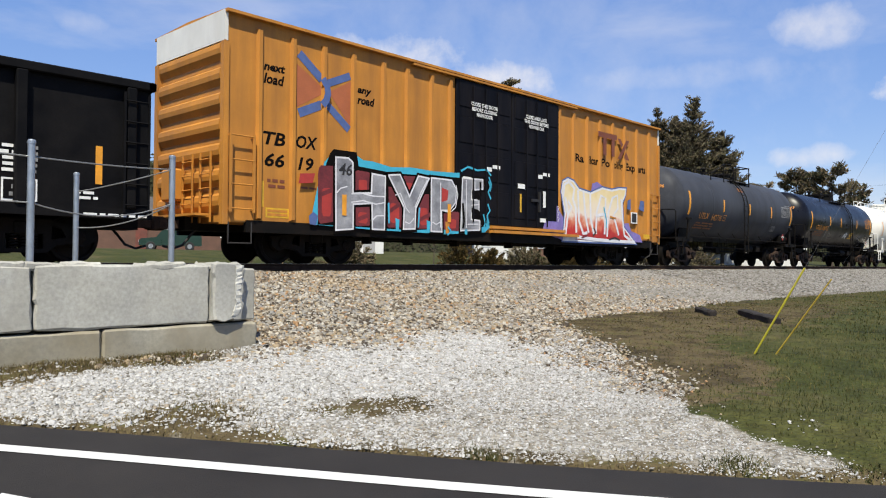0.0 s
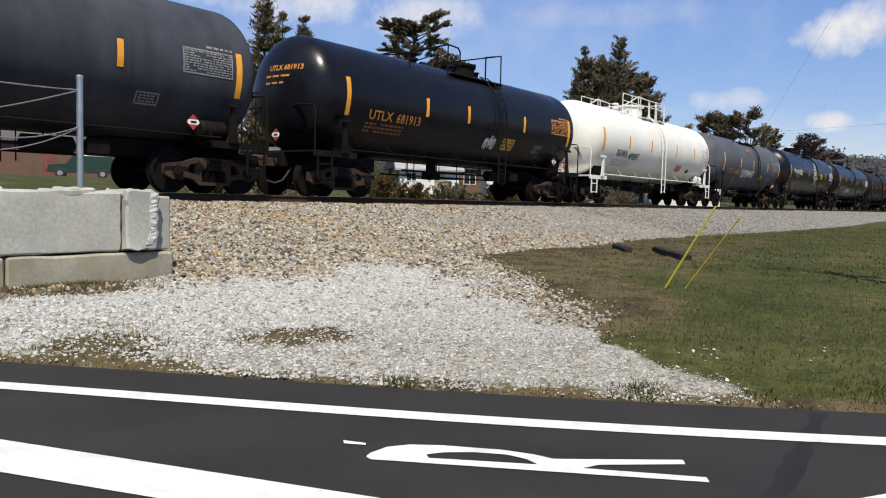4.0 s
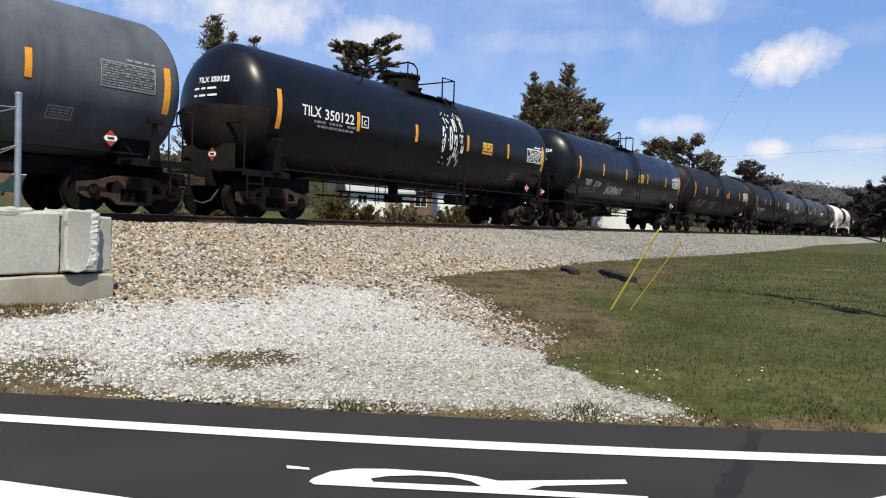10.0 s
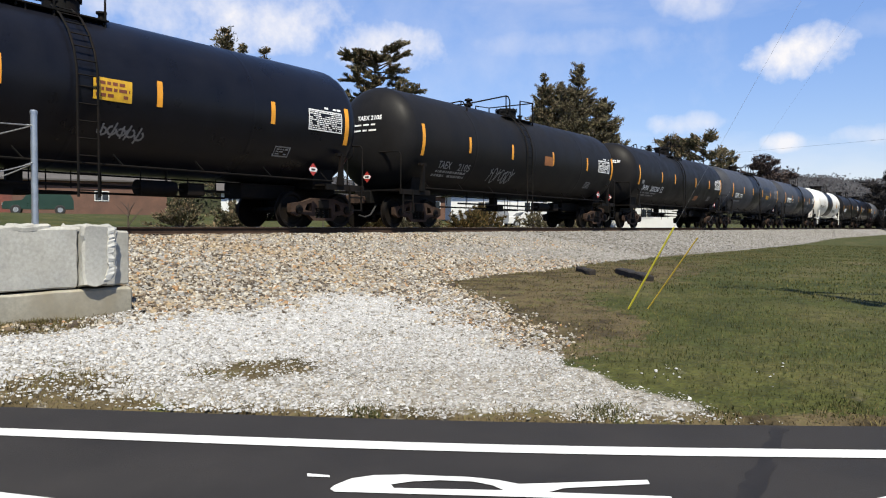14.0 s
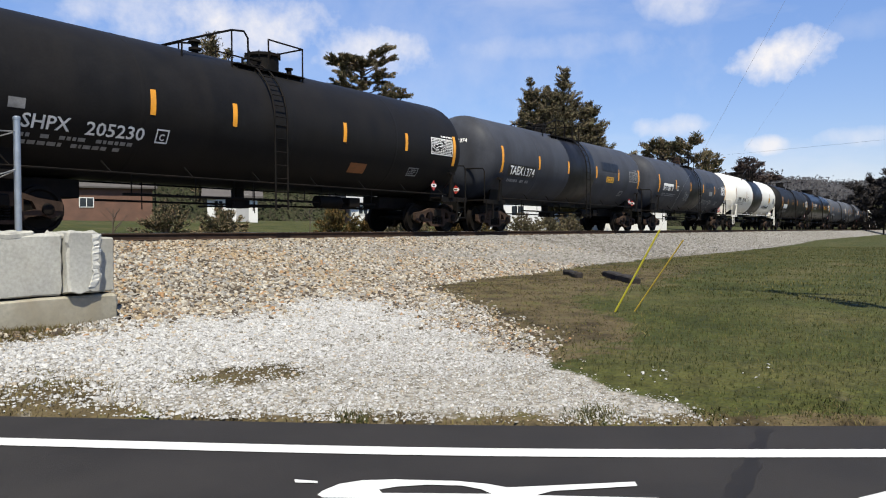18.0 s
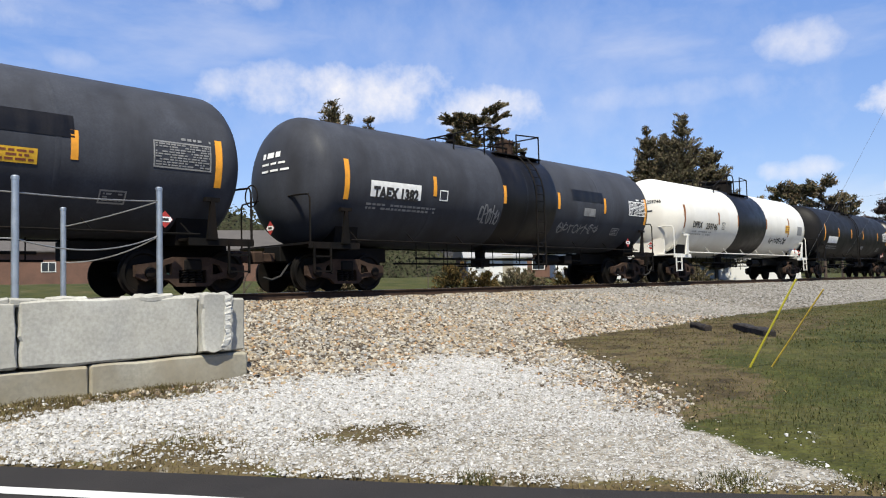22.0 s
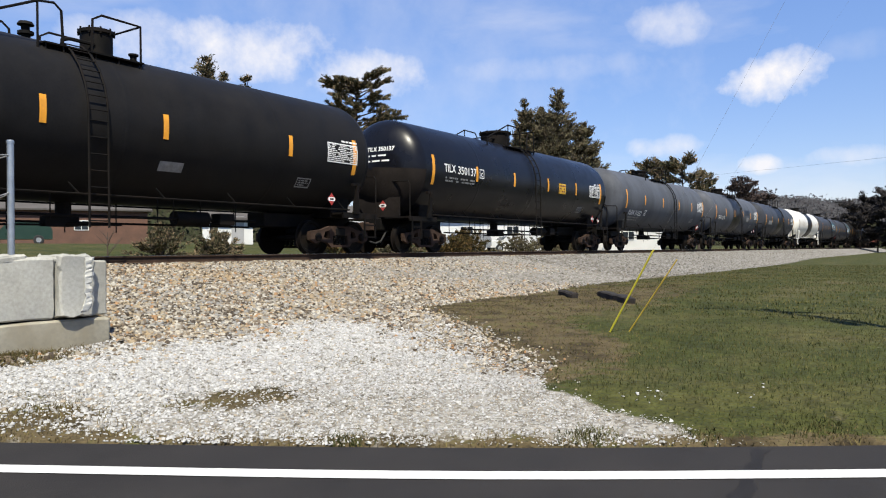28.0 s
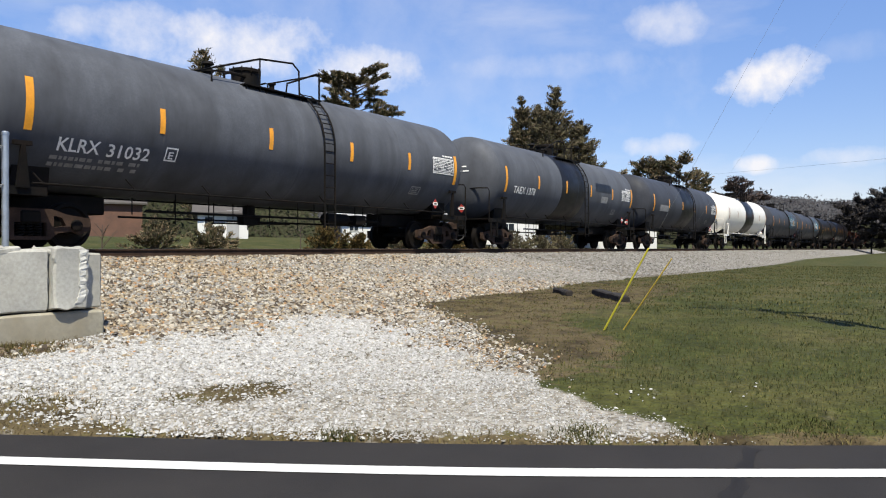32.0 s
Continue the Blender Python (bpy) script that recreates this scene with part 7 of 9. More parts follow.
    for o in ([(15.80, 2.0), (16.05, 1.96), (16.04, 2.36), (15.84, 2.30)], [(16.62, 2.02), (17.0, 1.96), (17.02, 2.34), (16.74, 2.36)]):
        flat_shape(car, "graffiti_haze", o, "decal_blue", y2 + 0.006)
    body = [(0.02, 0.0), (0.05, 0.45), (0.0, 0.80), (0.02, 0.97), (0.09, 1.03), (0.17, 1.0), (0.25, 0.88), (0.42, 0.84), (0.60, 0.96), (0.75, 0.94), (0.88, 0.99), (0.99, 1.0), (0.98, 0.88), (0.93, 0.74), (0.95, 0.30), (1.12, 0.06), (1.16, 0.0)]
    body = [at(*p) for p in body]
    flat_shape(car, "graffiti_contour", grown(body, 0.06), "decal_blue", y2 + 0.004, "dark blue sprayed outline")
    flat_shape(car, "graffiti_edge", grown(body, 0.012), "spray_white", y2 + 0.002, "white sprayed edge")
    flat_shape(car, "graffiti_letter", grown(body, -0.05), "spray_fade", y2, "sprayed lettering fading from cream to red")
    runs = [[(0.02, 0.70), (0.04, 0.92), (0.10, 0.98), (0.18, 0.88), (0.16, 0.70), (0.20, 0.55), (0.21, 0.14)], [(0.05, 0.72), (0.09, 0.44), (0.05, 0.04)], [(0.09, 0.66), (0.14, 0.56), (0.09, 0.44)],
            [(0.23, 0.86), (0.245, 0.35), (0.31, 0.13), (0.37, 0.15)], [(0.31, 0.84), (0.34, 0.45), (0.39, 0.15)], [(0.41, 0.84), (0.42, 0.40), (0.47, 0.12)],
            [(0.50, 0.14), (0.51, 0.52), (0.58, 0.82), (0.65, 0.78), (0.635, 0.14)], [(0.52, 0.46), (0.63, 0.50)], [(0.675, 0.10), (0.69, 0.52), (0.76, 0.80), (0.84, 0.86), (0.85, 0.62), (0.78, 0.50), (0.865, 0.14)],
            [(0.905, 0.80), (0.93, 0.42), (0.96, 0.14), (1.07, 0.06)], [(0.03, 0.02), (0.24, 0.07), (0.51, 0.04), (0.78, 0.03), (1.14, 0.03)]]
    for k, r in enumerate(runs):
        stroke(r, 0.105, "spray_white", 0.003 + 0.0008 * k)
    for k, (r, mt) in enumerate((([(0.62, 0.62), (0.66, 0.40), (0.66, 0.26)], "spray_cyan"), ([(0.46, 0.24), (0.50, 0.17), (0.45, 0.10)], "decal_dark"), ([(0.70, 0.05), (0.80, 0.09), (0.88, 0.05)], "decal_dark"), ([(0.72, 0.46), (0.82, 0.44)], "decal_orange"), ([(0.28, 0.06), (0.36, 0.10)], "spray_maroon"))):
        stroke(r, 0.06, mt, 0.014 + 0.0008 * k, "graffiti_tag")
    for k in range(3):
        stroke([(-0.05, 0.30 + 0.09 * k), (-0.03, 0.36 + 0.09 * k), (-0.06, 0.37 + 0.09 * k)], 0.03, "spray_white", 0.004, "graffiti_tag")
    flat_shape(car, "sticker", [(16.05, 1.50), (16.5, 1.50), (16.5, 1.90), (16.05, 1.90)], "decal_white", y2 - 0.004)
    flat_shape(car, "sticker", [(16.12, 1.54), (16.44, 1.54), (16.44, 1.86), (16.12, 1.86)], "decal_dark", y2 - 0.007)
    flat_shape(car, "sticker", [(16.95, 0.98), (17.4, 0.98), (17.4, 1.14), (16.95, 1.14)], "panel_yellow", y2 - 0.004)


def hopper_car():
    """The black car ahead of the box car; x from its trailing end forwards."""
    L = 15.5
    car = thing("gondola_car", "black ribbed steel gondola car with white stencils", "gondola car", pose(6.35 - L, TRACK_Y, RAIL_Z))
    part("body", Geo().box(0, -1.48, 0.92, L, 1.48, 3.25), M["hopper_black"], car, smooth=0)
    part("top_rim", Geo().box(-0.06, -1.60, 3.20, L + 0.06, -1.40, 3.36, 0.02).box(-0.06, 1.40, 3.20, L + 0.06, 1.60, 3.36, 0.02).box(L - 0.1, -1.6, 3.2, L + 0.06, 1.6, 3.36, 0.02), M["hopper_black"], car, smooth=0)
    rib = Geo().box(-0.09, -1.62, 0.98, 0.09, -1.48, 3.2, 0.02).mesh("rib", M["hopper_black"])
    for k in range(9):
        part("rib", rib, None, car, at=pose(0.4 + k * (L - 0.8) / 8, 0, 0))
    part("side_sill", Geo().box(0, -1.58, 0.80, L, -1.42, 0.98).box(0, 1.42, 0.8, L, 1.58, 0.98), M["hopper_black"], car, smooth=0)
    part("centre_sill", Geo().box(-0.3, -0.33, 0.66, L + 0.3, 0.33, 0.92), M["steel_dark"], car, smooth=0)
    lad = Geo()
    for x in (L - 0.10, L - 0.55):
        lad.box(x - 0.02, -1.66, 0.9, x + 0.02, -1.62, 3.1)
    for k in range(6):
        lad.rod((L - 0.55, -1.65, 1.05 + 0.38 * k), (L - 0.10, -1.65, 1.05 + 0.38 * k), 0.014, 5)
    part("side_ladder", lad, M["hopper_black"], car, smooth=0)
    part("reflective_strip", Geo().add([(L - 1.00, -1.49, 1.40), (L - 0.88, -1.49, 1.40), (L - 0.88, -1.49, 2.08), (L - 1.00, -1.49, 2.08)], [(0, 1, 2, 3)]), M["stripe"], car, smooth=0)
    bars_flat(car, L - 2.55, 1.50, L - 2.25, 2.0, 5, "decal_white", 5, -1.49)
    bars_flat(car, L - 2.10, 1.50, L - 1.95, 2.0, 5, "decal_grey", 7, -1.49)
    flat_shape(car, "sticker", [(L - 2.50, 1.02), (L - 1.95, 1.02), (L - 1.95, 1.40), (L - 2.50, 1.40)], "decal_white", -1.49)
    flat_shape(car, "sticker", [(L - 2.47, 1.05), (L - 1.98, 1.05), (L - 1.98, 1.37), (L - 2.47, 1.37)], "hopper_black", -1.494)
    bars_flat(car, L - 2.42, 1.10, L - 2.02, 1.34, 2, "decal_grey", 9, -1.497)
    bars_flat(car, L - 1.35, 1.12, L - 0.95, 1.30, 2, "decal_white", 6, -1.49)
    bars_flat(car, L - 1.25, 0.83, L - 0.10, 0.92, 1, "decal_white", 8, -1.585)
    part("coupler", COUPLER, None, car, at=pose(L + 0.15, 0, 0, 0, 0, 180))
    part("air_hose", HOSE, None, car, at=pose(L + 0.10, 0, 0, 0, 0, 180))
    for x in (2.0, L - 2.0):
        truck(car, x, "side_dark")
    return car


def red_car(x0):
    L = 15.8
    car = thing("gondola_car", "rust-red steel gondola car far along the train", "gondola car", pose(x0, TRACK_Y, RAIL_Z), group="far red cars")
    part("body", Geo().box(0, -1.5, 1.0, L, 1.5, 2.9), M["freight_red"], car, smooth=0)
    part("top_rim", Geo().box(-0.05, -1.6, 2.86, L + 0.05, 1.6, 3.0), M["freight_red"], car, smooth=0)
    rib = Geo().box(-0.08, -1.6, 1.0, 0.08, -1.5, 2.9).mesh("rib", M["freight_red"])
    for k in range(10):
        part("rib", rib, None, car, at=pose(0.3 + k * (L - 0.6) / 9, 0, 0))
    part("centre_sill", Geo().box(-0.5, -0.4, 0.7, L + 0.5, 0.4, 1.0), M["steel_dark"], car, smooth=0)
    for x in (2.0, L - 2.0):
        truck(car, x)
    return car


TRAIN = [hopper_car(), box_car()] + tank_cars() + [red_car(388.2), red_car(405.6)]


# ---- guy wires, poles, loose things on the verge ----
def ground_at(x, y):
    return float(ground_z(np.array(float(x)), np.array(float(y))))


def utility_pole(x, y, h, label):
    z = ground_at(x, y)
    p = thing("utility_pole", label, "utility pole", pose(x, y, z), group="utility poles")
    part("shaft", Geo().rod((0, 0, -0.5), (0, 0, h), 0.12, 14, 0.075), M["pole_wood"], p)
    part("crossarm", Geo().rod((0, -1.2, h - 0.69), (0, 1.2, h - 0.69), 0.06, 4), M["pole_wood"], p)
    for k in (-1.05, -0.4, 0.4, 1.05):
        part("insulator", Geo().lathe([(h - 0.63, 0.03), (h - 0.60, 0.055), (h - 0.55, 0.05), (h - 0.50, 0.06), (h - 0.46, 0.02)], "z", 10, (0, k, 0)), M["siding"], p)
    return p


def guy_wires():
    pole = utility_pole(8.2, -2.0, 10.2, "tall brown wooden utility pole with a small transformer beside the road")
    can = part("transformer", Geo().lathe([(6.55, 0.02), (6.56, 0.15), (7.10, 0.15), (7.14, 0.11), (7.16, 0.02)], "z", 14, (-0.22, 0.16, 0)), M["siding"], pole, "small grey transformer can")
    part("bushing", Geo().lathe([(7.14, 0.02), (7.20, 0.04), (7.26, 0.035), (7.30, 0.015)], "z", 8, (-0.22, 0.16, 0)), M["pole_wood"], can)
    for (bx, by), top, mat, tone, r in (((8.72, 3.44), (8.2, -2.0, 9.7), "yellow_plastic", "bright yellow", 0.0125), ((8.83, 3.24), (8.2, -2.0, 7.66), "yellow_faded", "faded orange-yellow", 0.0095)):
        z0 = ground_at(bx, by)
        a, b = Vector((bx, by, z0 - 0.03)), Vector(top)
        w = thing("guy_wire", tone + " plastic guard on a guy wire anchored in the grass", "guy wire", group="guy wires")
        part("cable", Geo().rod(a, b, 0.0011 if r > 0.011 else 0.0005, 6), M["cable"], w)
        d = (b - a).normalized()
        part("guard", Geo().rod(a + d * 0.02, a + d * (1.18 if r > 0.011 else 1.10), r, 10, r * 0.9), M[mat], w)
        part("anchor_rod", Geo().rod(a - d * 0.2, a + d * 0.06, 0.008, 6), M["rust"], w)


guy_wires()


def overhead_cable():
    pts = []
    p, q = Vector((95.7, 44.0, 9.9)), Vector((38.0, -19.0, 6.1))
    for i in range(25):
        t = i / 24
        pts.append(tuple(p.lerp(q, t) - Vector((0, 0, 0.25 * 4 * t * (1 - t)))))
    solo("overhead_cable", Geo().pipe(pts, 0.0055, 5), M["wire_dark"], "thin dark overhead cable sagging between poles", "cable")


overhead_cable()


def old_tie():
    for x0, y0, x1, y1, w in ((12.9, 4.70, 14.9, 6.05, 0.10), (14.0, 6.25, 14.9, 6.95, 0.07)):
        d = Vector((x1 - x0, y1 - y0, 0))
        z = ground_at((x0 + x1) / 2, (y0 + y1) / 2)
        bm = rough_block(-d.length / 2, d.length / 2, -w, w, -0.03, w * 1.3, int(x0 * 3), 0.03)
        me = bpy.data.meshes.new("old_tie")
        bm.to_mesh(me)
        bm.free()
        me.materials.append(M["log_dark"])
        ob = new("old_tie", me)
        ob.matrix_world = pose((x0 + x1) / 2, (y0 + y1) / 2, z, 0, 0, math.degrees(math.atan2(d.y, d.x)))
        tagged(ob, "dark rotten railway tie lying in the grass", "railway tie", group="discarded ties")


old_tie()


# ---- trees ----
def foliage(rng, anchors, ways, size, per, flat=0.30):
    """Narrow sprays of needles that point along their branches, as numpy quads."""
    a, d = np.repeat(np.array(anchors, dtype=float), per, axis=0), np.repeat(np.array(ways, dtype=float), per, axis=0)
    n = len(a)
    g = np.random.default_rng(rng.randrange(1 << 30))
    c = a + g.normal(0, 1, (n, 3)) * np.array([1.0, 1.0, flat]) * size * 0.62
    u = d * 0.9 + g.normal(0, 0.5, (n, 3)) + np.array([0, 0, 0.22])
    u /= np.linalg.norm(u, axis=1)[:, None]
    w = np.cross(u, g.normal(0, 1, (n, 3)))
    w /= np.linalg.norm(w, axis=1)[:, None]
    s = size * g.uniform(0.5, 1.35, (n, 1))
    v = np.stack([c - u * s * 0.7, c - w * s * 0.22, c + u * s, c + w * s * 0.22], 1).reshape(-1, 3)
    return v, np.arange(n * 4).reshape(-1, 4)


def conifer(x, y, h, spread, seed, base_z, label, crown_from=0.12, ragged=0.3, mat="needles", size=0.34, levels=30, per=8, umbrella=False, lean=0.0, taper=0.72, group="trees beyond the railway"):
    rng = random.Random(seed)
    t = thing("evergreen_tree", label, "tree", pose(x, y, base_z), group=group)
    reach_up = 0.86 if umbrella else 0.96
    part("trunk", Geo().rod((0, 0, -0.4), (lean * h * reach_up, 0, h * reach_up), h * 0.016, 8, h * 0.003), M["bark"], t)
    limbs, anchors, ways = Geo(), [], []

    def branch(p, tip, thick, start):
        limbs.rod(p, tip, thick, 4, thick * 0.25)
        w = (tip - p)
        m = max(2, int(w.length / (size * 0.85)))
        side = Vector((-w.y, w.x, 0)).normalized()
        for i in range(m):
            q = start + (1 - start) * (i + rng.random()) / m
            off = side * rng.uniform(-1, 1) * w.length * 0.24 * (1.05 - q)
            anchors.append(tuple(p.lerp(tip, q) + off))
            ways.append(tuple((w.normalized() + off * 0.5).normalized()))

    forks = [(0.0, 0.0, 1.0)] if umbrella else [(0.0, 0.0, 1.0)] + [(rng.uniform(-0.30, 0.30) * spread, rng.uniform(-0.30, 0.30) * spread, rng.uniform(0.80, 0.97)) for _ in range(4 if spread > 3 else 1)]
    for k in range(levels):
        f = min(0.86 if umbrella else 0.99, crown_from + (1 - crown_from) * (k + 1.6 * rng.random()) / levels)
        p = Vector((lean * h * f, 0, f * h))
        if umbrella:
            # a few long crooked limbs, each ending in tufts of needles
            reach = spread * (0.55 + 0.45 * math.sin(math.pi * min(1, (f - crown_from) / (1 - crown_from) * 0.9 + 0.1)))
            for b in range(rng.choice((1, 2, 2, 3))):
                az, own = rng.uniform(0, 2 * math.pi), reach * rng.uniform(max(0.12, 1 - ragged * 1.7), 1.10)
                tip = p + Vector((math.cos(az) * own, math.sin(az) * own, own * rng.uniform(0.05, 0.65)))
                branch(p, tip, h * 0.0045, 0.55)
                for _ in range(4):
                    az2, q = az + rng.uniform(-1.3, 1.3), rng.uniform(0.35, 0.95)
                    r2 = p.lerp(tip, q)
                    branch(r2, r2 + Vector((math.cos(az2), math.sin(az2), rng.uniform(-0.1, 0.9))) * own * rng.uniform(0.15, 0.38), h * 0.002, 0.3)
        else:
            # several leaders rise from the trunk, each with its own ascending branches
            for fx, fy, ft in forks:
                if f > ft:
                    continue
                g = f / ft
                reach = spread * (0.85 if fx else 1.0) * (1.03 - g) ** taper * rng.uniform(1 - ragged, 1.12)
                p = Vector((lean * h * f + fx * g, fy * g, f * h))
                for b in range(rng.choice((5, 6, 7)) if len(forks) > 2 else rng.choice((7, 8, 9))):
                    az, own = rng.uniform(0, 2 * math.pi), max(0.25, reach * rng.uniform(0.45, 1.18))
                    tip = p + Vector((math.cos(az) * own, math.sin(az) * own, own * rng.uniform(0.25, 0.95)))
                    branch(p, tip, h * 0.0025, 0.25)
    for fx, fy, ft in [] if umbrella else forks:
        for q in (0.90, 0.93, 0.955, 0.98, 1.0):
            anchors.append((lean * h * q + fx * q, fy * q, h * q * ft * 0.99))
            ways.append((0, 0, 1))
    tagged(part("branchwork", limbs, M["bark"], t), kind="stuff")
    v, f = foliage(rng, anchors, ways, size, per, 0.55 if umbrella else 0.75)
    part("crown", quick_mesh("crown", v, f, [M[mat]]), None, t)
    return t


def ray_place(d, dist):
    """A place dist metres off along a level direction."""
    k = dist / math.hypot(d[0], d[1])
    return d[0] * k, d[1] * k


def trees():
    def put(d, dist, top, **kw):
        x, y = ray_place(d, dist)
        z = ground_at(x, y)
        conifer(x, y, top - z, base_z=z, **kw)

    pine = "ragged pine tree standing beyond the railway"
    cedar = "dense dark green cedar tree beyond the railway"
    put((53.2, 45.5), 70, 18.8, spread=3.6, seed=2, label=pine, crown_from=0.42, ragged=0.55, umbrella=True, levels=40, size=0.17, per=20, lean=0.012)
    put((72.4, 34.0), 80, 18.0, spread=5.4, seed=3, label=cedar, crown_from=0.06, ragged=0.30, levels=36, size=0.19, per=12, mat="needles_brown")
    put((70.9, 37.2), 80, 17.4, spread=3.6, seed=4, label=cedar, crown_from=0.08, ragged=0.38, levels=32, size=0.18, per=12)
    put((73.6, 31.6), 82, 14.9, spread=4.4, seed=5, label=cedar, crown_from=0.06, ragged=0.35, levels=28, size=0.19, per=12, mat="needles_brown")
    put((71.6, 35.6), 83, 16.8, spread=4.0, seed=6, label=cedar, crown_from=0.06, ragged=0.35, levels=30, size=0.19, per=12, mat="needles_brown")
    put((43.7, 54.7), 70, 18.6, spread=3.0, taper=0.55, seed=7, label=cedar, crown_from=0.1, ragged=0.3, levels=28, size=0.22, per=10)
    put((46.3, 52.5), 70, 17.3, spread=1.9, taper=0.55, seed=8, label=cedar, crown_from=0.1, ragged=0.35, levels=24, size=0.20, per=9)
    put((44.9, 53.7), 71, 17.6, spread=2.2, taper=0.55, seed=9, label=cedar, crown_from=0.1, ragged=0.35, levels=24, size=0.20, per=9)
    put((104.4, 34.8), 110, 14.3, spread=3.0, seed=10, label=pine, crown_from=0.30, ragged=0.35, umbrella=True, levels=24, size=0.34, per=12)
    put((105.6, 30.8), 110, 15.0, spread=3.8, seed=11, label=pine, crown_from=0.55, ragged=0.45, umbrella=True, levels=14, size=0.34, per=10)
    put((106.2, 28.9), 112, 13.0, spread=2.2, seed=12, label=pine, crown_from=0.5, ragged=0.45, umbrella=True, levels=15, size=0.34, per=9)
    put((103.0, 38.6), 115, 13.2, spread=3.4, seed=13, label=cedar, crown_from=0.3, ragged=0.5, umbrella=True, levels=18, size=0.34, per=9)
    put((117.1, 26.0), 125, 11.9, spread=3.6, seed=14, label="bare reddish tree beyond the railway", crown_from=0.3, ragged=0.4, umbrella=True, levels=22, size=0.34, per=7, mat="twigs")
    put((117.9, 23.0), 128, 10.0, spread=3.2, seed=15, label="bare reddish tree beyond the railway", crown_from=0.3, ragged=0.4, umbrella=True, levels=20, size=0.34, per=7, mat="twigs")
    for k, (dy, top, sp) in enumerate(((13.0, 8.5, 3.8), (10.4, 10.0, 4.2), (7.4, 11.0, 4.4), (4.0, 12.0, 4.8), (0.5, 11.5, 4.8))):
        put((149.5, dy), 150 + 4 * (k % 2), top, spread=sp, seed=20 + k, label="bare grey-brown tree at the edge of the field", crown_from=0.1, ragged=0.3, umbrella=True, levels=28, size=0.42, per=9, mat="twigs_dark", group="trees by the far bend")


trees()


def bush(x, y, w, h, seed, mat, label):
    rng = random.Random(seed)
    z = ground_at(x, y)
    t = thing("bush", label, "bush", pose(x, y, z), group="bushes beyond the railway")
    stems, anchors, ways = Geo(), [], []
    for k in range(60):
        az, el = rng.uniform(0, 2 * math.pi), rng.uniform(0.1, 1.5)
        r = rng.uniform(0.55, 1.0)
        tip = Vector((math.cos(az) * math.cos(el) * w * r, math.sin(az) * math.cos(el) * w * r, math.sin(el) * h * r))
        stems.rod((0, 0, -0.1), tip, 0.02, 4, 0.006)
        anchors += [tuple(tip * q) for q in (0.6, 0.8, 0.95)]
        ways += [tuple(tip.normalized())] * 3
    tagged(part("branchwork", stems, M["bark"], t), kind="stuff")
    v, f = foliage(rng, anchors, ways, 0.11, 34, 0.8)
    part("foliage", quick_mesh("foliage", v, f, [M[mat]]), None, t)


bush(22.5, 31.5, 1.9, 1.8, 1, "needles", "round dark evergreen bush on the lawn")
bush(25.0, 30.5, 1.5, 1.5, 2, "needles", "round dark evergreen bush on the lawn")
bush(32.6, 29.6, 1.8, 1.9, 3, "bush", "golden-brown spring bush on the lawn")
bush(34.4, 28.9, 1.3, 1.3, 4, "bush", "golden-brown spring bush on the lawn")
bush(38.0, 29.2, 2.0, 1.6, 8, "needles_brown", "scrubby bush near the railway")
bush(36.0, 27.0, 1.7, 1.5, 9, "needles", "scrubby dark bush near the railway")
bush(41.5, 27.5, 2.2, 1.8, 10, "bush", "scrubby bush near the railway")
bush(57.5, 28.5, 2.4, 2.0, 11, "needles_brown", "scrubby bush near the railway")
bush(64.0, 29.5, 2.6, 2.0, 12, "needles", "scrubby dark bush near the railway")
bush(46.0, 29.0, 2.2, 2.2, 5, "bush", "scrubby bush near the railway")
bush(52.0, 28.0, 2.4, 1.9, 6, "needles_brown", "scrubby bush near the railway")


def sapling(x, y, h, seed):
    """A thin bare young tree."""
    rng = random.Random(seed)
    t = thing("sapling", "thin bare young tree on the lawn by the railway", "tree", pose(x, y, ground_at(x, y)), group="saplings on the lawn")
    part("trunk", Geo().rod((0, 0, -0.1), (0.03, 0, h), 0.035, 7, 0.010), M["bark"], t)
    for k in range(9):
        z, az = h * rng.uniform(0.4, 0.95), rng.uniform(0, 6.28)
        r = 0.5 * h * (1.05 - z / h) + 0.1
        part("twig", Geo().rod((0.03 * z / h, 0, z), (math.cos(az) * r, math.sin(az) * r, z + r * 1.1), 0.012, 5, 0.004), M["bark"], t)


sapling(14.6, 23.4, 1.5, 1)
sapling(27.6, 27.0, 1.7, 2)


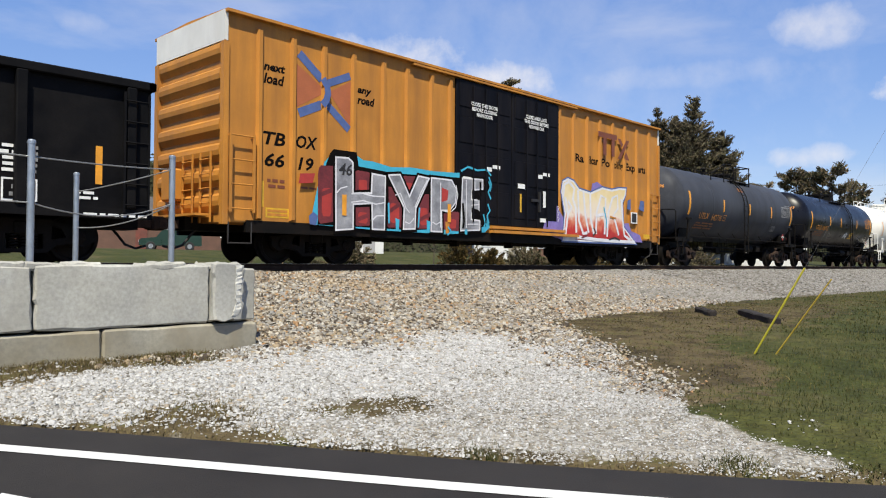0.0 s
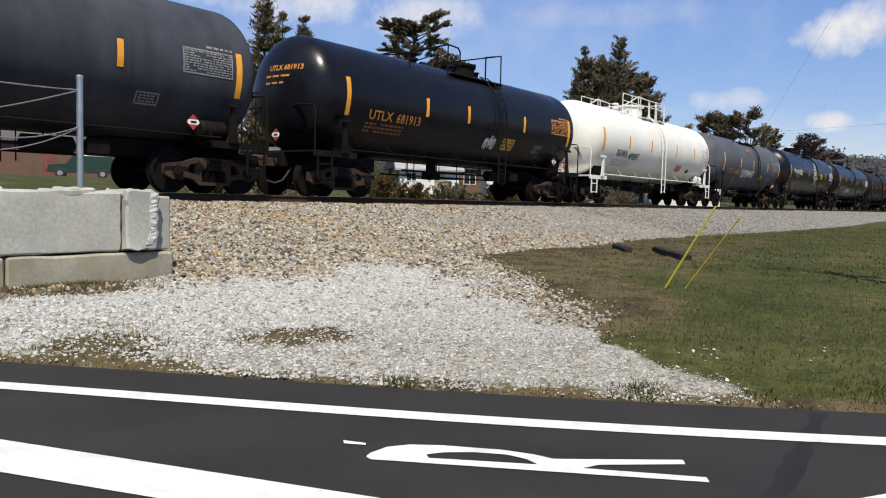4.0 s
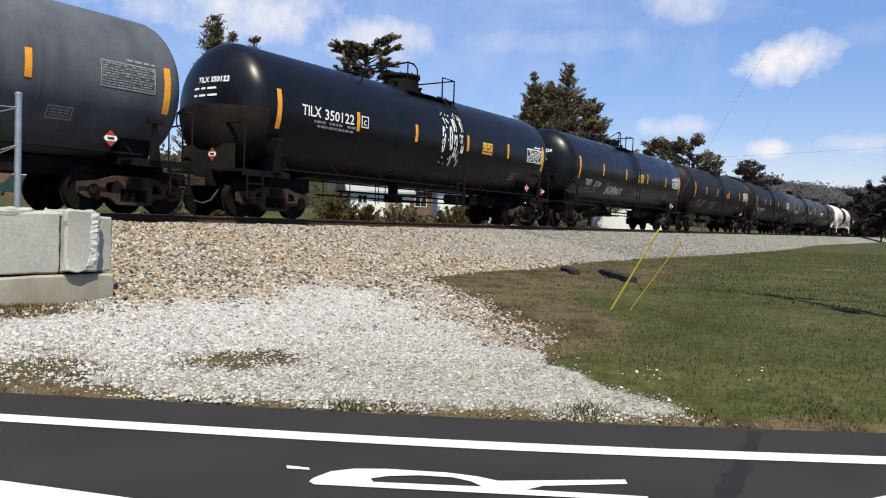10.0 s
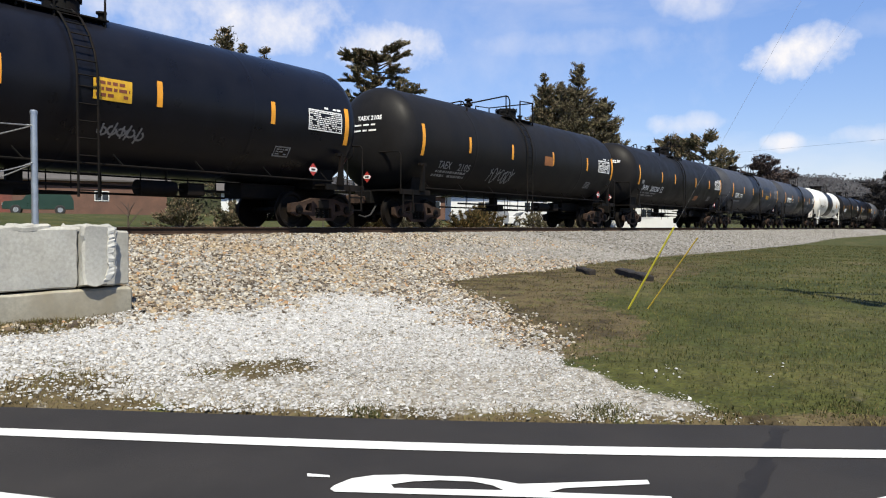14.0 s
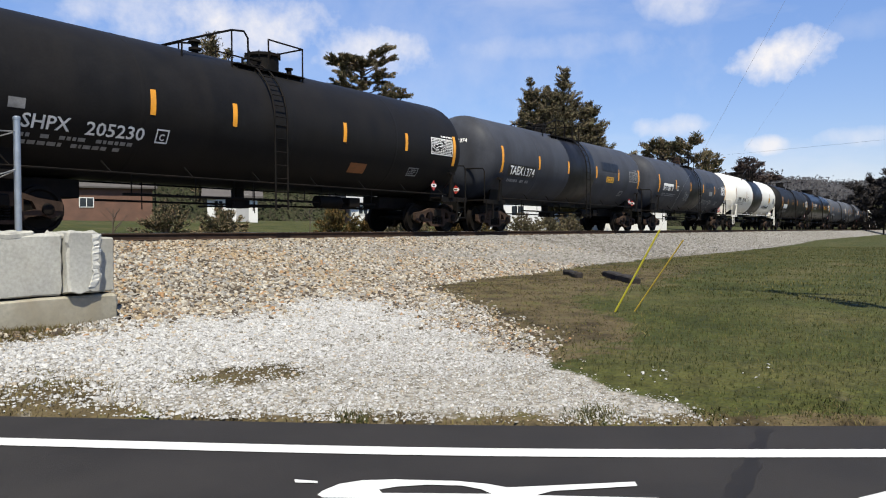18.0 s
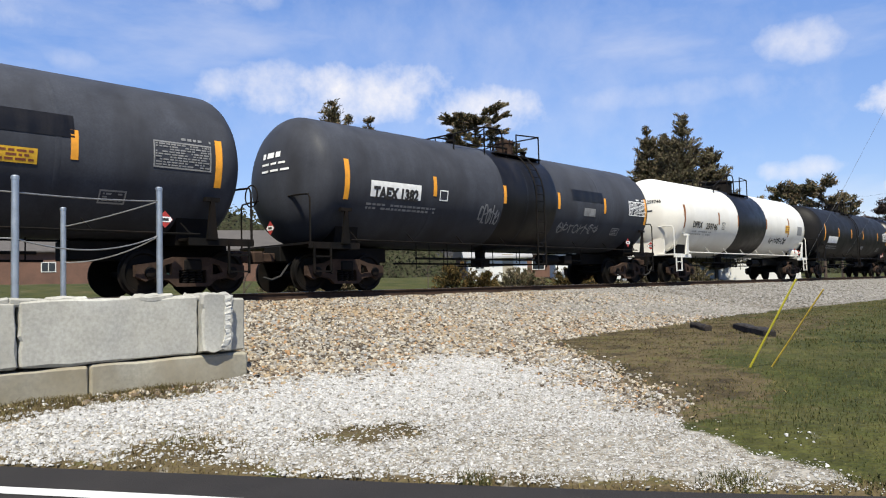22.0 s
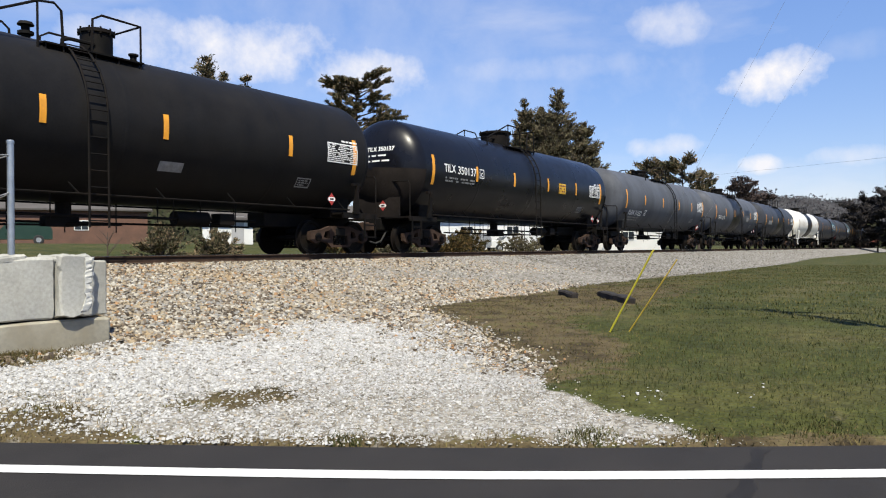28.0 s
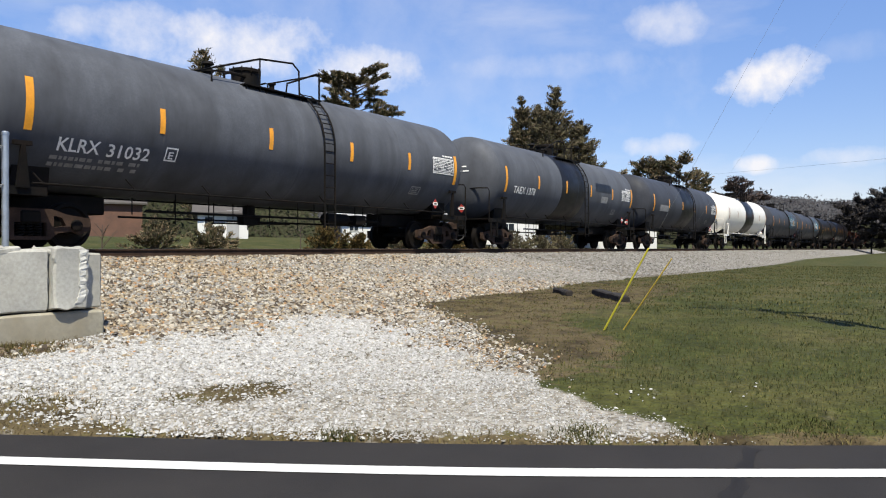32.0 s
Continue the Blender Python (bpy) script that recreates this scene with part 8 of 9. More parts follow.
# ---- houses and vehicles beyond the track ----
def house(name, x, y, length, depth, wall_h, roof_h, rz, wall, roof, label, windows, doors=()):
    """A low house; its long front faces the railway (-y before the turn)."""
    z = ground_at(x, y)
    h = thing(name, label, "house", pose(x, y, z, 0, 0, rz), group="buildings beyond the railway")
    L, D = length / 2, depth / 2
    body = part("wall", Geo().box(-L, -D, -0.6, L, D, wall_h), M[wall], h, smooth=0)
    g = Geo()
    o = 0.4
    g.add([(-L - o, -D - o, wall_h - 0.02), (L + o, -D - o, wall_h - 0.02), (L + o, D + o, wall_h - 0.02), (-L - o, D + o, wall_h - 0.02), (-L - o, 0, wall_h + roof_h), (L + o, 0, wall_h + roof_h),
           (-L - o, -D - o, wall_h - 0.16), (L + o, -D - o, wall_h - 0.16), (L + o, D + o, wall_h - 0.16), (-L - o, D + o, wall_h - 0.16)],
          [(0, 1, 5, 4), (2, 3, 4, 5), (0, 4, 3), (1, 2, 5), (6, 7, 1, 0), (7, 8, 2, 1), (8, 9, 3, 2), (9, 6, 0, 3), (9, 8, 7, 6)])
    part("roof", g, M[roof], h, smooth=0)
    for wx, wz, ww, wh in windows:
        w = part("window", Geo().box(wx - ww / 2, -D - 0.05, wz, wx + ww / 2, -D + 0.02, wz + wh), M["siding"], h, smooth=0)
        for k in (0, 1):
            part("pane", Geo().box(wx - ww / 2 + 0.07 + k * (ww / 2 - 0.04), -D - 0.06, wz + 0.07, wx - 0.03 + k * (ww / 2 - 0.04), -D - 0.04, wz + wh - 0.07), M["glass_dark"], w, smooth=0)
    for dx, dw, mt in doors:
        part("door", Geo().box(dx - dw / 2, -D - 0.05, 0.0, dx + dw / 2, -D + 0.02, 2.05), M[mt], h, smooth=0)


house("brick_house", 33.5, 71.5, 25, 10, 3.0, 2.2, -28, "brick_wall", "roof_dark", "long low brick house with white trim behind the lawn", [(-7.5, 1.1, 1.2, 0.9), (7.0, 1.1, 1.2, 0.9)], [(-0.5, 1.0, "freight_red")])
house("long_building", 17.5, 88.0, 26, 9, 3.4, 2.0, -16, "siding", "roof_pale", "long white low building far beyond the lawn", [(-11 + 2.2 * k, 1.0, 1.2, 1.2) for k in range(11)])
house("white_house", 38.6, 45.9, 3.6, 4, 1.9, 1.0, -40, "siding", "roof_dark", "small white house seen under the train", [(-1.0, 0.9, 0.7, 0.7)], [(0.7, 0.9, "roof_pale")])
house("trailer_house", 46.8, 38.1, 4.6, 3.0, 1.9, 0.5, -46, "siding", "roof_pale", "pale trailer house beyond the railway", [(-1.4, 0.9, 0.8, 0.7)], [(0.8, 0.85, "car_tan")])
house("white_shed", 61.0, 36.5, 10, 6, 2.8, 1.2, -50, "siding", "roof_pale", "white shed with a pale roof beyond the railway", [(-2, 1.0, 1.2, 1.0), (2.2, 1.0, 1.2, 1.0)])
house("white_shed", 84.0, 34.0, 12, 7, 3.0, 1.4, -56, "siding", "roof_pale", "white shed with a pale roof beyond the railway", [(-3, 1.0, 1.4, 1.0), (2.2, 1.0, 1.4, 1.0)])
house("brick_house", 70.0, 52.0, 16, 8, 2.7, 1.8, -40, "brick_wall", "roof_dark", "low brick house among the trees", [(-5, 0.9, 1.4, 1.2), (0, 0.9, 1.4, 1.2), (5, 0.9, 1.4, 1.2)])


def parked_car(x, y, rz, mat, label, name="sport_utility_vehicle", tall=1.0, band=None):
    z = ground_at(x, y)
    c = thing(name, label, "car", pose(x, y, z, 0, 0, rz), group="parked vehicles")
    L, W = 2.3, 0.9
    prof = [(-L, 0.42), (L, 0.42), (L, 0.80), (L - 0.12, 0.95), (1.05, 1.06), (0.62, 1.62 * tall), (-L + 0.28, 1.66 * tall), (-L, 1.05)]
    b = part("body", Geo().prism(prof, -W, W), M[mat], c, smooth=20)
    if band:
        part("roof_panel", Geo().box(-L + 0.30, -W + 0.04, 1.655 * tall, 0.55, W - 0.04, 1.72 * tall, 0.02), M["siding"], b, smooth=0)
        part("side_trim", Geo().box(-L + 0.05, -W - 0.012, 0.50, L - 0.1, -W, 0.60), M[band], b, smooth=0)
    for x0, x1 in ((-1.95, -1.1), (-1.0, -0.15), (-0.05, 0.62)):
        part("side_window", Geo().prism([(x0, 1.10), (x1 + (0.22 if x1 > 0.5 else 0), 1.10), (x1, 1.55 * tall), (x0, 1.56 * tall)], -W - 0.012, -W - 0.002), M["glass_dark"], b, smooth=0)
    part("windscreen", Geo().add([(1.06, -0.78, 1.08), (1.06, 0.78, 1.08), (0.66, 0.72, 1.58 * tall), (0.66, -0.72, 1.58 * tall)], [(0, 1, 2, 3)]), M["glass_dark"], b, smooth=0)
    for wx in (-1.4, 1.45):
        for wy in (-W + 0.05, W - 0.05):
            w = part("wheel", Geo().lathe([(wy - 0.11, 0.20), (wy - 0.11, 0.33), (wy - 0.08, 0.36), (wy + 0.08, 0.36), (wy + 0.11, 0.33), (wy + 0.11, 0.20)], "y", 18, (wx, 0, 0.36)), M["tyre"], c)
            part("hubcap", Geo().lathe([(wy - 0.118, 0.02), (wy - 0.12, 0.18), (wy + 0.12, 0.18), (wy + 0.118, 0.02)], "y", 14, (wx, 0, 0.36)), M["car_silver"], w)
    for hy in (-0.65, 0.65):
        part("headlight", Geo().box(L - 0.02, hy - 0.16, 0.70, L + 0.015, hy + 0.16, 0.84), M["siding"], b, smooth=0)


parked_car(28.1, 56.4, 152, "car_green", "dark green sport utility vehicle with pale roof on the lawn", band="car_tan")
parked_car(52.5, 33.5, 150, "car_silver", "silver car parked near the sheds", "parked_car", 0.88)
parked_car(58.0, 32.0, 145, "siding", "white car parked near the sheds", "parked_car", 0.88)


# ---- woods and hills at the back ----
def far_woods():
    g = np.random.default_rng(4)

    def ridge(name, pts, depth, label, step, trees_n, size, mat):
        """A wooded ridge through the points (x, y, height), with tree crowns over it."""
        p = np.array(pts, dtype=float)
        seg = np.r_[0, np.cumsum(np.hypot(np.diff(p[:, 0]), np.diff(p[:, 1])))]
        s = np.arange(0, seg[-1], step)
        x, y, h = (np.interp(s, seg, p[:, k]) for k in range(3))
        h = h + g.normal(0, 0.05, len(s)) * h
        away = np.stack([x, y], 1) / np.hypot(x, y)[:, None]
        rows = []
        for f, hf in ((0, -0.15), (0.25, 0.25), (0.5, 0.60), (0.8, 0.92), (1.0, 0.80)):
            rows.append(np.c_[x + away[:, 0] * depth * f, y + away[:, 1] * depth * f, h * hf])
        v = np.stack(rows, 1)
        n = len(s)
        idx = np.arange(n * 5).reshape(n, 5)
        q = np.stack([idx[:-1, :-1], idx[1:, :-1], idx[1:, 1:], idx[:-1, 1:]], -1).reshape(-1, 4)
        tagged(new(name, quick_mesh(name, v.reshape(-1, 3), q, [M[mat]], smooth=True)), label, "hill", kind="structure")
        k = g.integers(0, n, trees_n)
        f = g.uniform(0.05, 0.98, trees_n)
        hh = np.interp(f, (0, 0.25, 0.5, 0.8, 1), (-0.15, 0.25, 0.60, 0.92, 0.80)) * h[k]
        c = np.c_[x[k] + away[k, 0] * depth * f, y[k] + away[k, 1] * depth * f, hh]
        m = 44
        cc = np.repeat(c, m, axis=0)
        cc = cc + g.normal(0, 1, cc.shape) * np.array([0.65, 0.65, 0.13]) * size + np.array([0, 0, 0.06 * size])
        face = np.repeat(np.c_[-away[k], np.full(trees_n, 0.7)], m, axis=0) + g.normal(0, 0.45, cc.shape)
        u = np.cross(face, g.normal(0, 1, cc.shape))
        u /= np.linalg.norm(u, axis=1)[:, None]
        w = np.cross(face, u)
        w /= np.linalg.norm(w, axis=1)[:, None]
        sz = size * 0.13 * g.uniform(0.5, 1.3, (len(cc), 1))
        vv = np.stack([cc - u * sz, cc - w * sz * 0.5, cc + u * sz, cc + w * sz * 0.5], 1).reshape(-1, 3)
        tagged(new("far_woods", quick_mesh("far_woods", vv, np.arange(len(vv)).reshape(-1, 4), [M[mat]])), "brown and grey-green leafless woods covering a far hill", "woods", kind="stuff")

    ridge("far_hill", [(250, 420, 30), (380, 210, 40), (410, 130, 38), (405, 90, 35), (400, 72, 34), (410, 50, 31), (430, 20, 30), (440, -60, 28), (420, -160, 26)], 90, "low wooded hill in the distance", 8, 2600, 6.0, "wood_hazed")
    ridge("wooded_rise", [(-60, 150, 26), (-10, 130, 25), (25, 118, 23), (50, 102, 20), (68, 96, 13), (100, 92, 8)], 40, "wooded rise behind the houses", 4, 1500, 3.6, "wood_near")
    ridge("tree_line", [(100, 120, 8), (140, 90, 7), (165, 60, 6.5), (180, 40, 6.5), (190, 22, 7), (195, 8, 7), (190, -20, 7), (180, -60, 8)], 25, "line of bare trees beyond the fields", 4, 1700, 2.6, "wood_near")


far_woods()


# ---- stones, grass and weeds ----
ICO = np.array([(0, 0, 1), (0.894, 0, 0.447), (0.276, 0.851, 0.447), (-0.724, 0.526, 0.447), (-0.724, -0.526, 0.447), (0.276, -0.851, 0.447),
                (0.724, 0.526, -0.447), (-0.276, 0.851, -0.447), (-0.894, 0, -0.447), (-0.276, -0.851, -0.447), (0.724, -0.526, -0.447)])
ICO_F = np.array([(0, 1, 2), (0, 2, 3), (0, 3, 4), (0, 4, 5), (0, 5, 1), (1, 6, 2), (2, 7, 3), (3, 8, 4), (4, 9, 5), (5, 10, 1), (6, 7, 2), (7, 8, 3), (8, 9, 4), (9, 10, 5), (10, 6, 1)])


def stones(name, x, y, size, seed, mat, label, sink=0.35):
    """Broken stones lying on the ground, each with its own shape and turn."""
    g = np.random.default_rng(seed)
    n = len(x)
    v = np.repeat(ICO[None], n, 0) * g.uniform(0.72, 1.25, (n, 11, 1))
    v = v * (size[:, None, None] * np.stack([g.uniform(0.8, 1.4, n), g.uniform(0.65, 1.1, n), g.uniform(0.38, 0.72, n)], 1)[:, None, :])
    a, t = g.uniform(0, 2 * np.pi, n), g.normal(0, 0.5, n)
    ca, sa, ct, st = np.cos(a), np.sin(a), np.cos(t), np.sin(t)
    vx, vy, vz = v[..., 0], v[..., 1], v[..., 2]
    vy, vz = vy * ct[:, None] - vz * st[:, None], vy * st[:, None] + vz * ct[:, None]
    vx, vy = vx * ca[:, None] - vy * sa[:, None], vx * sa[:, None] + vy * ca[:, None]
    z = ground_z(x, y) + size * (0.5 - sink) + 0.004
    v = np.stack([vx + x[:, None], vy + y[:, None], vz + z[:, None]], -1).reshape(-1, 3)
    f = (ICO_F[None] + (np.arange(n) * 11)[:, None, None]).reshape(-1, 3)
    return tagged(new(name, quick_mesh(name, v, f, [M[mat]])), label, "gravel", kind="stuff")


CHIP = np.array([(1, 0, 0), (-0.5, 0.866, 0), (-0.5, -0.866, 0), (0.31, 0.52, 1), (-0.62, 0.0, 1), (0.31, -0.52, 1)])
CHIP_F = np.array([(3, 4, 5), (0, 3, 5), (0, 1, 3), (1, 4, 3), (1, 2, 4), (2, 5, 4), (2, 0, 5)])


def chips(name, x, y, size, seed, mat, label, tilt=0.32, tall=1.0):
    """Flat angular chips of crushed stone bedded in the ground."""
    g = np.random.default_rng(seed)
    n = len(x)
    v = np.repeat(CHIP[None], n, 0) + g.normal(0, 0.18, (n, 6, 3))
    v = v * (size[:, None, None] * np.stack([g.uniform(0.9, 1.5, n), g.uniform(0.7, 1.1, n), g.uniform(0.35, 0.85, n) * tall], 1)[:, None, :])
    a, t = g.uniform(0, 2 * np.pi, n), g.normal(0, tilt, n)
    ca, sa, ct, st = np.cos(a), np.sin(a), np.cos(t), np.sin(t)
    vx, vy, vz = v[..., 0], v[..., 1], v[..., 2]
    vy, vz = vy * ct[:, None] - vz * st[:, None], vy * st[:, None] + vz * ct[:, None]
    vx, vy = vx * ca[:, None] - vy * sa[:, None], vx * sa[:, None] + vy * ca[:, None]
    z = ground_z(x, y) - size * 0.1 + 0.003
    v = np.stack([vx + x[:, None], vy + y[:, None], vz + z[:, None]], -1).reshape(-1, 3)
    f = (CHIP_F[None] + (np.arange(n) * 6)[:, None, None]).reshape(-1, 3)
    return tagged(new(name, quick_mesh(name, v, f, [M[mat]])), label, "gravel", kind="stuff")


def scatter(g, n, x0, x1, y0, y1, keep):
    x, y = g.uniform(x0, x1, n), g.uniform(y0, y1, n)
    k = g.random(n) < keep(x, y)
    return x[k], y[k]


def patches(x, y, f=1.0, s=0.0):
    return 0.5 + 0.5 * np.sin(x * 1.9 * f + 1.3 * np.sin(y * 1.4 * f + s)) * np.sin(y * 2.3 * f + 1.1 * np.sin(x * 1.7 * f + 2 + s))


def all_stones():
    g = np.random.default_rng(11)

    def apron(x, y):
        bare, weeds = bare_patch(x, y), 0.8 * left_weeds(x, y)
        sparse = (1 - 0.35 * patches(x, y, 1.3, 4) * ease(4.6, 2.6, x)) * (1 - 0.45 * patches(x, y, 0.9, 1) ** 2) * (1 - 0.35 * patches(x, y, 3.7, 2) ** 2)
        return sparse * (road_n(x, y) > 4.64) * gravel_mask(x, y) * (1 - 0.85 * bare) * (1 - weeds) * (1 - 0.8 * ease(0.20, 0.06, np.abs(road_n(x, y) - 4.70)) * ease(0.15, 0.6, patches(x, y, 2.1))) * ease(4.60, 4.72, road_n(x, y)) * (y < 8.0 + 1.2 * (x > 5.1)) * ease(8.6, 7.2, y) * (1 - 0.82 * spill(x, y))

    x, y = scatter(g, 400000, 1.0, 10.5, 0.2, 9.0, apron)
    chips("gravel", x, y, g.uniform(0.0045, 0.0105, len(x)) * (0.72 + 0.75 * ease(2.0, 6.5, y)) * (1 + 0.9 * (g.random(len(x)) < 0.20) + 1.2 * (g.random(len(x)) < 0.02)), 21, "stone_white", "pale grey crushed stone spread beside the road", 0.24)

    x, y = scatter(g, 15000, 3.0, 10.0, 4.2, 9.0, lambda a, b: apron(a, b) * ease(4.2, 6.8, b))
    chips("gravel", x, y, g.uniform(0.012, 0.026, len(x)), 29, "stone_white", "coarser pale stone at the foot of the bank", 0.5, 1.2)

    def bank(x, y):
        d = y - toe_y(x)
        left = np.maximum(ease(4.0, 5.2, x) * ease(6.4, 8.2, y + 0.25 * np.sin(x * 1.3) + 0.3 * np.sin(x * 3.1 + y)) ** 1.6, 0.80 * spill(x, y)) * (x < 13)
        return np.clip(np.maximum(ease(-0.3, 0.4, d), left * gravel_mask(x - 0.15, y)), 0, 1) * ((x > 5.12) | (y < 7.9)) * (y < 13.9) * (road_n(x, y) > 4.8)

    x, y = scatter(g, 135000, 3.0, 24, 2.4, 13.9, bank)
    pale = g.random(len(x)) < ease(11, 25, x + 3.0 * np.sin(y * 1.3 + x * 0.4))
    chips("ballast", x[pale], y[pale], g.uniform(0.017, 0.046, pale.sum()), 32, "stone_pale", "pale grey railway ballast mixed into the bank", 0.6, 1.35)
    x, y = x[~pale], y[~pale]
    chips("ballast", x, y, g.uniform(0.017, 0.046, len(x)) * (0.55 + 0.45 * ease(4.5, 7.6, y)), 22, "stone_tan", "tan and grey railway ballast on the bank", 0.6, 1.35)
    x, y = scatter(g, 15000, 24, 60, 8.5, 13.9, lambda a, b: ease(-0.2, 0.5, b - toe_y(a)))
    stones("ballast", x, y, g.uniform(0.03, 0.055, len(x)), 23, "stone_pale", "pale grey railway ballast on the bank")
    x, y = scatter(g, 13000, 60, 110, 9.5, 13.9, lambda a, b: ease(-0.2, 0.5, b - toe_y(a)))
    stones("ballast", x, y, g.uniform(0.04, 0.07, len(x)), 26, "stone_pale", "pale grey railway ballast farther along the bank")
    x, y = g.normal(5.45, 0.07, 14), g.normal(1.86, 0.09, 14)
    stones("stray_stone", x, y, g.uniform(0.006, 0.013, 14), 27, "stone_white", "few pale stones lying in the grass")
    x, y = g.normal(5.8, 0.2, 6), g.normal(1.2, 0.1, 6)
    stones("stray_stone", x, y, g.uniform(0.006, 0.012, 6), 28, "stone_white", "few pale stones lying in the grass")
    x, y = scatter(g, 7000, 2, 40, 13.8, 16.7, lambda a, b: np.ones_like(a))
    stones("ballast", x, y, g.uniform(0.022, 0.045, len(x)), 24, "stone_tan", "tan and grey railway ballast between the ties", 0.1)
    x, y = scatter(g, 4500, 5, 11.0, 2.0, 8.2, lambda a, b: ease(0.45, 0.0, np.abs(a - apron_edge(b) - 0.2)) * ease(2.0, 3.2, b))
    stones("gravel", x, y, g.uniform(0.009, 0.020, len(x)), 25, "stone_tan", "stray stones along the edge of the grass")


def blades(name, x, y, height, width, seed, mat, label, lean=0.5):
    g = np.random.default_rng(seed)
    n = len(x)
    z = ground_z(x, y)
    az = g.uniform(0, 2 * np.pi, n)
    face = g.uniform(0, 2 * np.pi, n)
    h = height * g.uniform(0.5, 1.3, n)
    off = h * lean * g.uniform(0.2, 1.2, n)
    wx, wy = np.cos(face) * width, np.sin(face) * width
    base = np.stack([x, y, z - 0.01], 1)
    side = np.stack([wx, wy, np.zeros(n)], 1)
    midp = base + np.stack([np.cos(az) * off * 0.35, np.sin(az) * off * 0.35, h * 0.62], 1)
    tip = base + np.stack([np.cos(az) * off, np.sin(az) * off, h], 1)
    v = np.stack([base - side, base + side, midp + side * 0.7, tip, midp - side * 0.7], 1).reshape(-1, 3)
    k = np.arange(n)[:, None] * 5
    f = np.concatenate([k + np.array([[0, 1, 2]]), k + np.array([[0, 2, 4]]), k + np.array([[4, 2, 3]])])
    return tagged(new(name, quick_mesh(name, v, f, [M[mat]])), label, "grass", kind="stuff")


